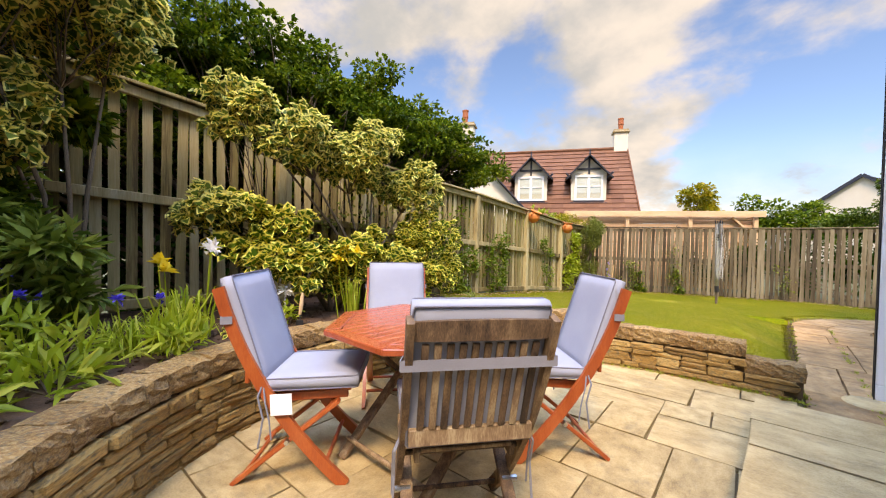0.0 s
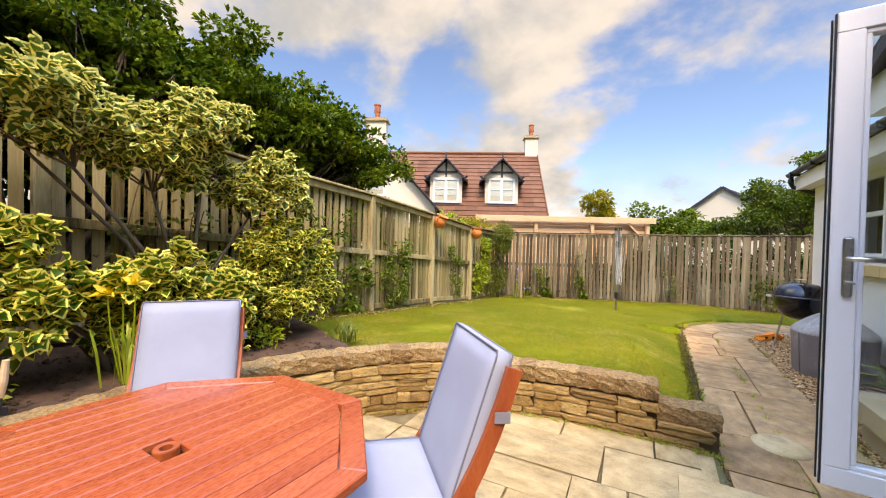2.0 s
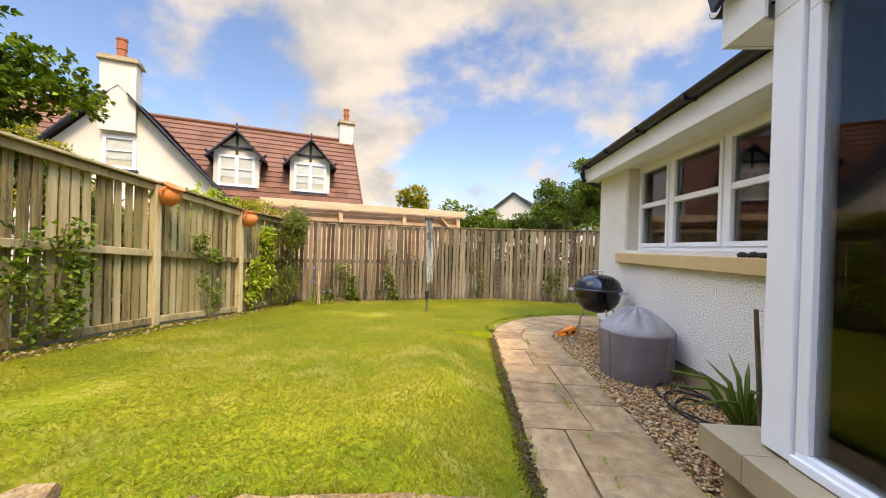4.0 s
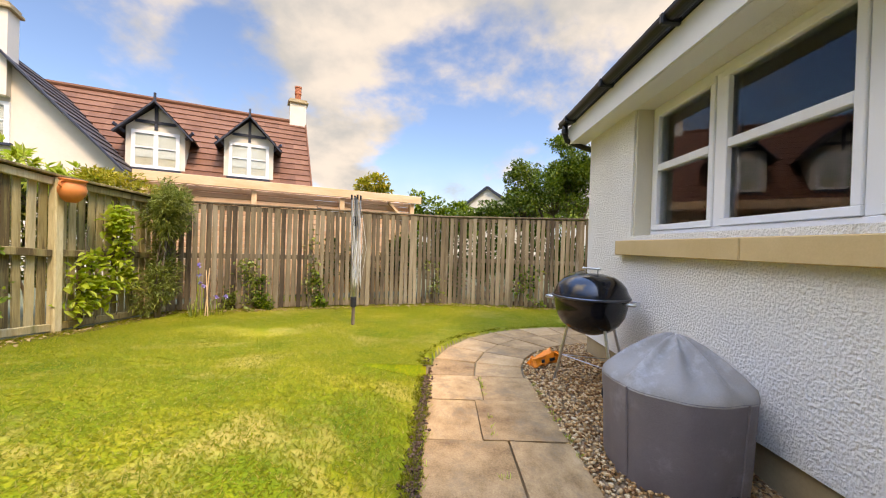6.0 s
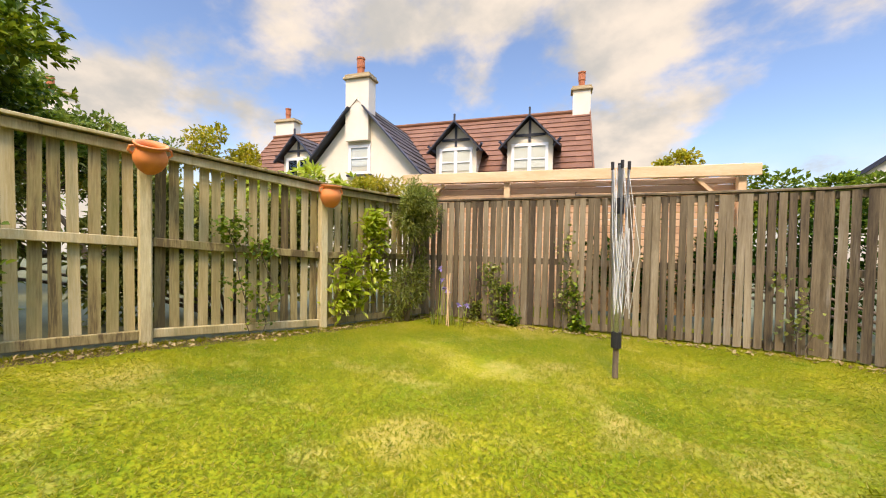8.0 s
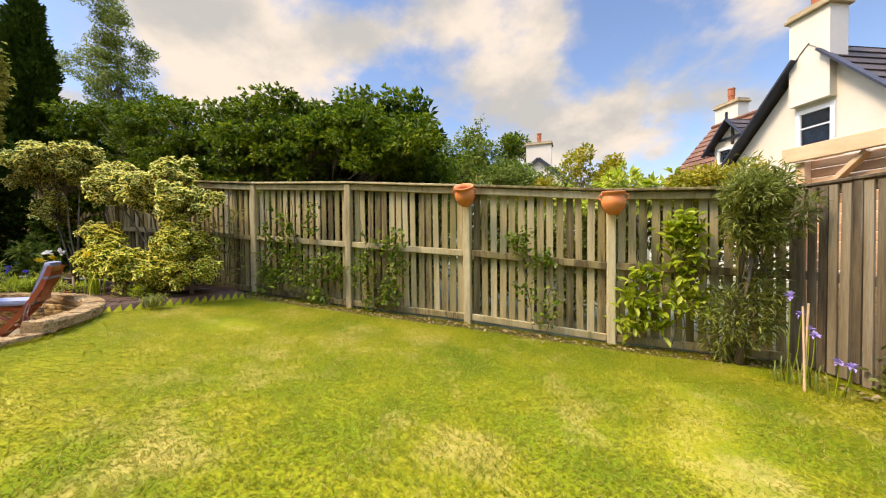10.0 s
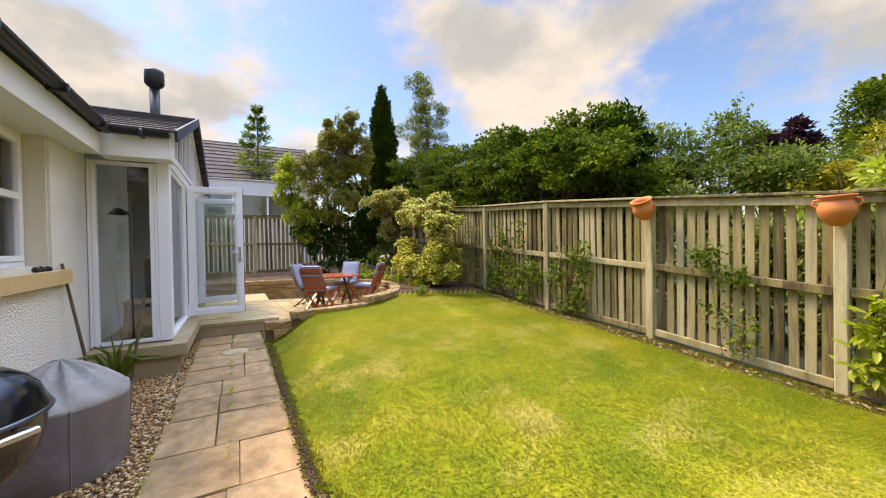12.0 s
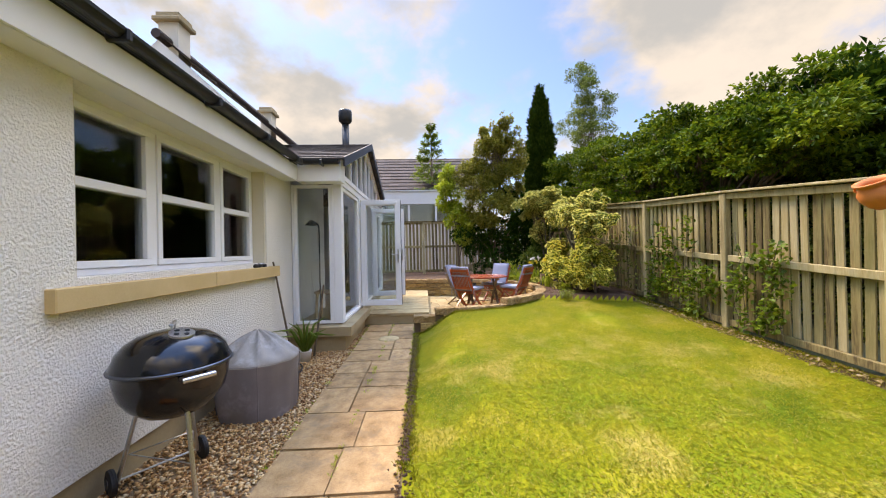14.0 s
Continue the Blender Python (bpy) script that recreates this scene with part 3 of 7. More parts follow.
def plant(name, label, category, trunk, clumps, n, leaf, material, seed, parts=("trunk", "crown"), r0=0.06, sub=8, spread=0.8, droop=0.1, shell=0.35, group="", f=0.45, whorl=1, flat=1.0, oval=False):
    """A tree or shrub: trunk with limbs to its clumps, and a crown of leaves."""
    rng = np.random.default_rng(seed)
    rr = random.Random(seed)
    x, y, z = trunk
    ob = thing(name, label, category, group, x, y, z)
    small = [s for c in clumps for s in (subclumps(rng, c, sub, f, flat) if sub else [c])]
    loc = [(a - x, b - y, c - z, d, e, f_) for a, b, c, d, e, f_ in small]
    pos, dr = clump_points(rng, loc, n // whorl, shell)
    if whorl > 1:
        pos, dr = np.repeat(pos, whorl, 0), np.repeat(dr, whorl, 0)
        pos = pos + rng.normal(0, 0.006, pos.shape)
    dr = dr * 0.8 + np.array([0, 0, 0.25])
    ROUND_LEAF[0] = oval
    obj(parts[1], leaf_mesh(parts[1], pos, dr, leaf[0], leaf[1], rng, droop=droop, spread=spread), material, ob)
    ROUND_LEAF[0] = False
    bm = bmn()
    for c in clumps:
        top = Vector((c[0] - x, c[1] - y, c[2] - z))
        fork = Vector((top.x * 0.3 + rr.uniform(-0.05, 0.05), top.y * 0.3, top.z * 0.45))
        tube(bm, [(0, 0, -0.05), fork * 0.5 + Vector((rr.uniform(-0.04, 0.04), 0, 0)), fork, top], [r0, r0 * 0.85, r0 * 0.7, r0 * 0.3], 7)
        tips = [s[:3] for s in loc if abs(s[0] - top.x) < c[3] and abs(s[1] - top.y) < c[4]][:10]
        twigs(bm, fork.lerp(top, 0.6), tips, r0 * 0.35, rr)
    part(parts[0], bm, "bark", ob, smooth=True)
    return ob


# ---- ground ----
WALL = [(0.17, 4.12), (-0.20, 4.12), (-0.65, 4.09), (-1.05, 4.02), (-1.50, 3.88), (-1.90, 3.61), (-2.22, 3.28), (-2.46, 2.85), (-2.62, 2.35), (-2.70, 1.80), (-2.66, 1.25),
        (-2.50, 0.72), (-2.24, 0.30), (-1.88, -0.04), (-1.42, -0.34), (-0.85, -0.62), (-0.20, -0.82), (0.50, -0.92)]
LAND_X0, LAND_Y1, LAND_Z = -0.10, 3.32, 0.18
LAWN_Y = [(0, 0.50), (3.7, 0.36), (5.5, 0.23), (7.4, 0.11), (9.2, -0.02), (10.8, -0.08), (14, -0.09)]


def curve_at(pts, step):
    """Points evenly along a smooth line through pts, with the way at each."""
    v = [Vector((a, b, 0)) for a, b in pts]
    dense = []
    for i in range(len(v) - 1):
        a, b, c, d = v[max(i - 1, 0)], v[i], v[i + 1], v[min(i + 2, len(v) - 1)]
        for k in range(12):
            t = k / 12
            dense.append(0.5 * ((2 * b) + (c - a) * t + (2 * a - 5 * b + 4 * c - d) * t * t + (3 * b - a - 3 * c + d) * t ** 3))
    dense.append(v[-1])
    out, acc = [dense[0]], 0.0
    for a, b in zip(dense, dense[1:]):
        ln, done = (b - a).length, 0.0
        while acc + ln - done >= step:
            done += step - acc
            out.append(a.lerp(b, done / ln))
            acc = 0.0
        acc += ln - done
    return out


def inside(x, y, poly):
    c = False
    j = len(poly) - 1
    for i in range(len(poly)):
        xi, yi = poly[i]
        xj, yj = poly[j]
        if (yi > y) != (yj > y) and x < (xj - xi) * (y - yi) / (yj - yi) + xi:
            c = not c
        j = i
    return c


BEND = (2.35, 8.30)
PATH_OUT = [(0.14, 3.2), (0.13, 8.30)] + [(BEND[0] - 2.23 * math.cos(radians(a)), BEND[1] + 2.26 * math.sin(radians(a))) for a in range(5, 91, 5)] + [(4.5, 10.56)]
PATH_IN = [(1.06, 3.2), (1.05, 8.30)] + [(BEND[0] - 1.30 * math.cos(radians(a)), BEND[1] + 1.32 * math.sin(radians(a))) for a in range(5, 91, 5)] + [(4.5, 9.62)]
PATIO = [(p[0], p[1]) for p in WALL] + [(3.0, -0.95), (3.0, 3.3), (0.17, 3.3)]
PATHP = PATH_OUT + PATH_IN[::-1]
GRAVELP = PATH_IN + [(4.5, 3.2)]


def lawn_z(x, y):
    z = float(np.interp(y, [a for a, b in LAWN_Y], [b for a, b in LAWN_Y]))
    s = min(1, max(0, (0.14 - x) / 0.75))
    if y > 8.2:
        s = 1.0
    s = s * s * (3 - 2 * s)
    return -0.045 + (z + 0.045) * s


def zone(x, y):
    if inside(x, y, PATIO):
        return 2, -0.03
    if inside(x, y, PATHP):
        return 2, -0.085
    if inside(x, y, GRAVELP) or (x > 0.9 and 3.2 < y < 9.8):
        return 3, -0.08
    if -4.6 < x < 5 and 3.05 < y < 13.2 and not (x < -3.95 + 0.0 * y):
        if y < 3.25 + 0.35 * (-2.2 - x) and x < -2.2:
            return 1, 0.46
        return 0, lawn_z(x, y)
    if -4.6 < x < 3.0 and y <= 3.3:
        return 1, 0.47
    if x <= -3.95 and 3.0 < y < 13:
        return 1 if x > -4.3 else 4, lawn_z(x, y) - 0.01
    return 4, -0.1


xs = sorted(set([round(-4.7 + 0.1 * k, 3) for k in range(98)] + [round(-0.4 + 0.033 * k, 3) for k in range(90)] + [-400, -200, -100, -60, -40, -30, -22, -16, -12, -9, -7, -6, -5.2, 6, 8, 11, 16, 24, 40, 70, 150, 400]))
ys = sorted(set([round(-5.0 + 0.1 * k, 3) for k in range(186)] + [round(3.0 + 0.033 * k, 3) for k in range(240)] + [-400, -200, -100, -60, -40, -30, -22, -16, -12, -9, -7, -6, 14.5, 16, 18, 21, 26, 32, 40, 60, 100, 200, 400]))
gv, gf, gm = [], [], []
for y in ys:
    for x in xs:
        z = zone(x, y)[1]
        z += 0.012 * noise.noise(Vector((x * 1.3, y * 1.3, 0))) if -4.7 < x < 5 else 0
        gv.append((x, y, z))
nx = len(xs)
for j in range(len(ys) - 1):
    for i in range(nx - 1):
        gf.append((j * nx + i, j * nx + i + 1, (j + 1) * nx + i + 1, (j + 1) * nx + i))
        gm.append(zone((xs[i] + xs[i + 1]) / 2, (ys[j] + ys[j + 1]) / 2)[0])
gme = mesh_np("ground", np.array(gv), np.array(gf))
for k in ("grass", "soil", "mortar", "gravelbed", "earth"):
    gme.materials.append(M[k])
gme.polygons.foreach_set("material_index", gm)
gme.polygons.foreach_set("use_smooth", [True] * len(gm))
ground = new("ground", gme)
tagged(ground, "mown lawn with yellowed patches, bare soil bed and gravel strip", "ground", kind="structure")


# ---- own house: wall, window, roof edge ----
WX, WY1 = 1.97, 9.32          # face and far corner of the wall
SX, SY0, SY1 = 1.22, -0.35, 4.88   # face and ends of the garden room
WIN = (5.76, 8.32, 1.27, 2.42)


def slabs(name, boxes, material, parent=None, label="", kind="structure", bev=0.0):
    bm = bmn()
    for b in boxes:
        box(bm, *b, bev)
    return part(name, bm, material, parent, label, kind)


y0, y1, z0, z1 = WIN
wall_w = slabs("wall_west", [(WX, SY1, 0.12, WX + 0.3, y0, 2.62), (WX, y1, 0.12, WX + 0.3, WY1, 2.62), (WX, y0, 0.12, WX + 0.3, y1, z0), (WX, y0, z1, WX + 0.3, y1, 2.62),
                             (WX + 0.3, WY1 - 0.3, 0.12, 7.5, WY1, 2.62)], "harl")
tagged(wall_w, "cream roughcast house wall with a smooth band under the eaves", "wall")
slabs("wall_base", [(WX + 0.02, SY1, -0.15, WX + 0.3, WY1 - 0.02, 0.12), (WX + 0.3, WY1 - 0.3, -0.15, 7.5, WY1 - 0.02, 0.12)], "base")
slabs("window_margin", [(WX + 0.02, y1, z0, WX + 0.22, y1 - 0.025, z1), (WX + 0.02, y0 + 0.025, z0, WX + 0.22, y0, z1), (WX - 0.004, y0 - 0.02, z1 + 0.003, WX + 0.22, y1 + 0.02, z1 + 0.05)], "render_")
sill = slabs("window_sill", [(WX - 0.06, SY0_, 1.09, WX + 0.2, SY1_, 1.225) for SY0_, SY1_ in ((5.50, 7.0), (7.005, 8.5))], "sillstone", bev=0.006)
tagged(sill, "sandstone window sill in two lengths", "sill")
slabs("soffit", [(WX - 0.18, SY1 + 0.28, 2.42, WX - 0.004, WY1 + 0.2, 2.435)], "fascia")
slabs("fascia", [(WX - 0.205, SY1 + 0.30, 2.42, WX - 0.185, WY1 + 0.22, 2.64)], "fascia")

# window with three lights
window = thing("window_1", "white plastic three-light kitchen window with dark reflecting panes", "window", x=WX + 0.19, y=0, z=0, kind="structure")


def leaf_frame(bm, u0, u1, v0, v1, w, x0, x1, axis="y"):
    for a0, a1, b0, b1 in ((u0, u1, v0, v0 + w), (u0, u1, v1 - w, v1), (u0, u0 + w, v0 + w, v1 - w), (u1 - w, u1, v0 + w, v1 - w)):
        if axis == "y":
            box(bm, x0, a0, b0, x1, a1, b1, 0.004)
        else:
            box(bm, a0, x0, b0, a1, x1, b1, 0.004)


bm = bmn()
leaf_frame(bm, y0 + 0.03, y1 - 0.03, z0, z1, 0.045, -0.03, 0.05)
for yy in (6.55, 7.48):
    box(bm, -0.03, yy - 0.035, z0 + 0.045, 0.05, yy + 0.035, z1 - 0.045, 0.004)
part("window_frame", bm, "upvc", window)
bm = bmn()
box(bm, -0.05, y0 + 0.02, z0 - 0.043, 0.05, y1 - 0.02, z0 - 0.003, 0.004)
part("frame_sill", bm, "upvc", window)
for a, b in ((y0 + 0.078, 6.513), (6.587, 7.443), (7.517, y1 - 0.078)):
    bm = bmn()
    leaf_frame(bm, a, b, z0 + 0.048, z1 - 0.048, 0.048, -0.042, 0.02)
    box(bm, -0.040, a + 0.05, 1.84, 0.018, b - 0.05, 1.90, 0.004)
    s = part("sash", bm, "upvc", window)
    for c, d in ((z0 + 0.096, 1.84), (1.90, z1 - 0.096)):
        bm = bmn()
        box(bm, -0.006, a + 0.048, c, 0.006, b - 0.048, d)
        g = part("pane", bm, "glass", s)
        g.visible_shadow = False
slabs("room_wall", [(4.6, 5.0, 0.0, 4.7, 9.0, 2.6), (WX + 0.31, 5.0, 0.0, 4.6, 5.08, 2.6), (WX + 0.31, 8.94, 0.0, 4.6, 9.0, 2.6)], "interior")
slabs("room_floor", [(WX + 0.31, 5.08, 0.2, 4.6, 8.94, 0.25)], "floorwood")
slabs("ceiling", [(WX + 0.31, 5.0, 2.5, 4.7, 9.0, 2.6)], "interior")
for yy in (5.9, 8.0):
    cur = thing("curtain", "pale curtain drawn to the side behind the kitchen window", "curtain", "curtains", WX + 0.36, yy, 1.0)
    bm = bmn()
    tube(bm, [(0, 0, 0), (0, 0, 0.01)], 0.01, 4)
    for k in range(7):
        tube(bm, [(0.02 * (k % 2), 0.035 * k - 0.1, 0.2), (0.02 * (k % 2), 0.035 * k - 0.1, 1.42)], 0.024, 7)
    part("cloth", bm, "curtain", cur)

# roof of the kitchen wing, with its gutter
roof = thing("roof", "dark interlocking concrete tile roof above a black gutter", "roof", x=0, y=0, z=0, kind="structure")
bm = bmn()
pitch = radians(27)
for r in range(14):
    for k in range(17):
        yy = SY1 + 0.32 + k * 0.27
        a, b = r * 0.30, r * 0.30 + 0.34
        x0, zz0 = WX - 0.26 + a * math.cos(pitch), 2.70 + a * math.sin(pitch)
        x1, zz1 = WX - 0.26 + b * math.cos(pitch), 2.70 + b * math.sin(pitch) - 0.02
        beam(bm, (x0, yy + 0.13, zz0), (x1, yy + 0.13, zz1), 0.262, 0.025)
part("roof_tile", bm, "rooftile", roof)
slabs("roof_deck", [(WX - 0.2, SY1 + 0.3, 2.64, 7.5, WY1 + 0.12, 2.66)], "dark", roof)


def gutter(p, q, name="gutter", r=0.058):
    """Half-round gutter from p to q with brackets."""
    p, q = Vector(p), Vector(q)
    ob = thing(name, "black plastic half-round gutter on the white fascia", "gutter", "gutters", *p)
    bm = bmn()
    d = (q - p)
    z = d.normalized()
    side = z.cross(Vector((0, 0, 1)))
    prev = None
    for end in (Vector((0, 0, 0)), d):
        ring = [bm.verts.new(end + side * (rr_ * math.cos(a)) + Vector((0, 0, -rr_ * math.sin(a)))) for rr_, aa in ((r, range(0, 181, 20)), (r - 0.006, range(180, -1, -20))) for a in [radians(v) for v in aa]]
        if prev:
            for i in range(len(ring)):
                j = (i + 1) % len(ring)
                bm.faces.new((prev[i], prev[j], ring[j], ring[i]))
        bm.faces.new(ring if not prev else ring[::-1])
        prev = ring
    part("channel", bm, "gutter", ob)
    n = int(d.length / 0.9)
    for k in range(n + 1):
        bm = bmn()
        c = d * ((k + 0.3) / (n + 0.6))
        beam(bm, c - z * 0.02 + Vector((0, 0, -0.035)), c + z * 0.02 + Vector((0, 0, -0.035)), 0.14, 0.08, 0.01)
        part("bracket", bm, "gutter", ob)
    return ob


gutter((WX - 0.265, SY1 + 0.30, 2.70), (WX - 0.265, WY1 + 0.25, 2.70))
dp = thing("downpipe", "black plastic swan-neck rain pipe at the house corner", "downpipe", x=WX - 0.265, y=WY1 + 0.16, z=2.64)
bm = bmn()
tube(bm, [(0, 0, 0.02), (0, 0, -0.10), (0.03, 0.01, -0.17), (0.20, -0.02, -0.25), (0.30, -0.06, -0.29), (0.36, -0.12, -0.33)], 0.034, 12)
part("pipe", bm, "gutter", dp, smooth=True)
bm = bmn()
tube(bm, [(0, 0, -0.10), (0, 0, -0.04)], 0.042, 12)
part("collar", bm, "gutter", dp)

# ---- garden room ----
room = thing("garden_room", "white-framed glazed garden room with a shallow gabled roof", "garden room", x=0, y=0, z=0, kind="structure")
APEX, EAVE = (2.27, 3.70), 2.72
bm = bmn()
for a, b in ((SY0, SY0 + 0.16), (1.58, 1.66), (3.24, 3.34), (SY1 - 0.16, SY1)):
    box(bm, SX, a, 0.31, SX + 0.12, b, 2.42, 0.004)
box(bm, SX, SY0, 2.42, SX + 0.12, SY1, 2.52, 0.004)
box(bm, SX - 0.015, SY0, 2.52, SX + 0.12, SY1, 2.60, 0.004)
leaf_frame(bm, 3.345, SY1 - 0.165, 0.31, 2.415, 0.06, SX + 0.02, SX + 0.09)
leaf_frame(bm, SY0 + 0.165, 1.575, 0.31, 2.415, 0.06, SX + 0.02, SX + 0.09)
box(bm, SX, SY0 + 0.16, 0.302, SX + 0.12, SY1 - 0.16, 0.345, 0.003)
part("front_frame", bm, "upvc", room)
bm = bmn()
box(bm, SX + 0.123, SY1 - 0.10, 0.31, SX + 0.15, SY1, 2.42, 0.004)
box(bm, WX - 0.035, SY1 - 0.08, 0.31, WX - 0.004, SY1 - 0.002, 2.42, 0.004)
leaf_frame(bm, SX + 0.152, WX - 0.037, 0.31, 2.415, 0.045, SY1 - 0.075, SY1 - 0.01, "x")
part("side_frame", bm, "upvc", room)
for b in ((SX + 0.05, 3.405, 0.37, SX + 0.062, SY1 - 0.225, 2.355), (SX + 0.05, SY0 + 0.225, 0.37, SX + 0.062, 1.515, 2.355), (SX + 0.197, SY1 - 0.05, 0.355, WX - 0.082, SY1 - 0.038, 2.37)):
    g = slabs("pane", [b], "glass", room)
    g.visible_shadow = False


def gable_z(y, k=0.0):
    ya, za = APEX
    e = EAVE + 0.02
    return za - k - (za - e) * (abs(y - ya) / ((SY1 - ya) if y > ya else (ya - SY0)))


bm = bmn()
for a, b in ((SY1 + 0.25, APEX[0]), (APEX[0], SY0 - 0.2)):
    za = gable_z(a, 0.07) if a == APEX[0] else EAVE - 0.08
    zb = gable_z(b, 0.07) if b == APEX[0] else EAVE - 0.08
    beam(bm, (SX + 0.05, a, za), (SX + 0.05, b, zb), 0.12, 0.12)
for yy in (0.55, 1.2, 1.75, APEX[0], 2.85, 3.4, 4.0):
    box(bm, SX + 0.01, yy - 0.03, 2.60, SX + 0.10, yy + 0.03, gable_z(yy, 0.12))
part("gable_frame", bm, "upvc", room)
for a, b in zip((0.2, 0.58, 1.23, 1.78, 2.30, 2.88, 3.43, 4.03), (0.52, 1.17, 1.72, 2.24, 2.82, 3.37, 3.97, 4.5)):
    bm = bmn()
    v = [bm.verts.new((SX + 0.05, y, z)) for y, z in ((a, 2.60), (b, 2.60), (b, max(2.62, gable_z(b, 0.12))), (a, max(2.62, gable_z(a, 0.12))))]
    bm.faces.new(v)
    bmesh.ops.solidify(bm, geom=bm.faces[:], thickness=0.008)
    g = part("gable_pane", bm, "glass", room)
    g.visible_shadow = False
slabs("side_fascia", [(SX - 0.04, SY1 + 0.26, 2.42, WX - 0.19, SY1 + 0.285, 2.66), (SX - 0.04, SY1 + 0.02, 2.42, WX - 0.19, SY1 + 0.25, 2.435), (SX - 0.06, SY1 - 0.02, 2.42, SX - 0.044, SY1 + 0.285, 2.70)], "fascia", room)
bm = bmn()
for ys_, s in ((SY1 + 0.30, 1), (SY0 - 0.28, -1)):
    ln = abs(ys_ - APEX[0])
    sl = math.atan2(APEX[1] + 0.05 - EAVE, ln)
    n = 11
    for r in range(n):
        for k in range(20):
            xx = SX - 0.10 + 0.30 * k
            a, b = r * ln / n, (r + 1.12) * ln / n
            beam(bm, (xx + 0.15, ys_ - s * a, EAVE + 0.02 + a * math.tan(sl)), (xx + 0.15, ys_ - s * b, EAVE + 0.02 + b * math.tan(sl) - 0.02), 0.292, 0.028)
part("roof_tile", bm, "rooftile", room)
bm = bmn()
for a in (SY1 + 0.30, SY0 - 0.28):
    beam(bm, (SX - 0.115, a, EAVE - 0.03), (SX - 0.115, APEX[0], APEX[1] + 0.02), 0.03, 0.13)
part("verge_trim", bm, "barge", room)
slabs("plinth", [(SX - 0.16, SY1 - 0.1, 0.16, WX - 0.01, SY1 + 0.22, 0.295), (SX - 0.16, LAND_Y1 + 0.004, 0.16, SX + 0.2, SY1 - 0.104, 0.295), (SX - 0.06, LAND_Y1, -0.1, WX - 0.01, SY1 + 0.16, 0.157), (SX - 0.04, SY0, 0.0, SX + 0.2, LAND_Y1, 0.298)], "base", room)
gutter((SX - 0.06, SY1 + 0.35, 2.70), (WX - 0.32, SY1 + 0.35, 2.70))
slabs("room_floor", [(SX + 0.2, SY0, 0.2, 5.5, SY1 - 0.1, 0.29)], "floorwood")
slabs("room_wall", [(5.5, SY0, 0.2, 5.6, SY1, 3.9), (SX + 0.12, SY0 - 0.002, 0.2, 5.5, SY0 + 0.1, 2.7), (WX + 0.31, SY1 - 0.1, 0.2, 5.5, SY1, 2.7), (WX + 0.02, 3.0, 0.292, WX + 0.15, SY1 - 0.104, 2.7)], "interior")


def door(name, hinge, ang, w, handle_side=1):
    ob = thing(name, "white plastic glazed patio door, standing open", "door", "patio doors", *hinge, 0.335, ang, kind="structure")
    h = 2.06
    bm = bmn()
    leaf_frame(bm, 0.004, w, 0, h, 0.088, -0.034, 0.034, "x")
    part("frame", bm, "upvc", ob)
    bm = bmn()
    leaf_frame(bm, 0.093, w - 0.089, 0.089, h - 0.089, 0.020, -0.026, 0.026, "x")
    part("bead", bm, "upvc", ob)
    bm = bmn()
    box(bm, 0.108, -0.006, 0.105, w - 0.105, 0.006, h - 0.105)
    part("pane", bm, "glass", ob).visible_shadow = False
    bm = bmn()
    box(bm, w + 0.001, -0.033, 0.0, w + 0.007, -0.022, h, 0.002)
    box(bm, w + 0.001, 0.016, 0.0, w + 0.007, 0.033, h, 0.002)
    part("seal", bm, "rubber", ob)
    for s in (-1, 1):
        bm = bmn()
        box(bm, w - 0.072, s * 0.036, 0.83, w - 0.038, s * 0.048, 1.09, 0.008)
        hd = part("handle_plate", bm, "steel", ob, "chrome handle plate")
        bm = bmn()
        tube(bm, [(w - 0.055, s * 0.046, 0.995), (w - 0.055, s * 0.085, 0.995), (w - 0.075, s * 0.092, 0.995), (w - 0.175, s * 0.092, 0.99)], 0.010, 10)
        part("lever", bm, "steel", hd, smooth=True)
        bm = bmn()
        tube(bm, [(w - 0.055, s * 0.046, 0.895), (w - 0.055, s * 0.060, 0.895)], 0.013, 12)
        box(bm, w - 0.070, s * 0.062, 0.889, w - 0.040, s * 0.080, 0.901, 0.003)
        part("lock", bm, "steel", hd)
    for z in (0.25, 1.0, 1.8):
        bm = bmn()
        tube(bm, [(0.0, 0.04, z), (0.0, 0.04, z + 0.12)], 0.011, 8)
        part("hinge", bm, "upvc", ob)
    bm = bmn()
    box(bm, w - 0.11, -0.055, h - 0.07, w - 0.07, -0.036, h - 0.03, 0.005)
    part("catch", bm, "upvc", ob)
    return ob


door("door_1", (SX - 0.01, 3.25), 178, 0.78)
door("door_2", (SX - 0.01, 1.70), 182, 0.76)


# ---- garden walls ----
def z_top_fence(y):
    return float(np.interp(y, [-6, 1.0, 1.86, 3.72, 5.57, 7.43, 9.20, 10.95], [2.62, 2.55, 2.36, 2.20, 2.09, 1.93, 1.77, 1.70]))


def z_foot(y):
    return float(np.interp(y, [-6, 1.86, 3.72, 5.57, 7.43, 9.20, 10.95], [0.5, 0.48, 0.37, 0.22, 0.12, -0.03, -0.10]))


FX = -4.26
pickets = []


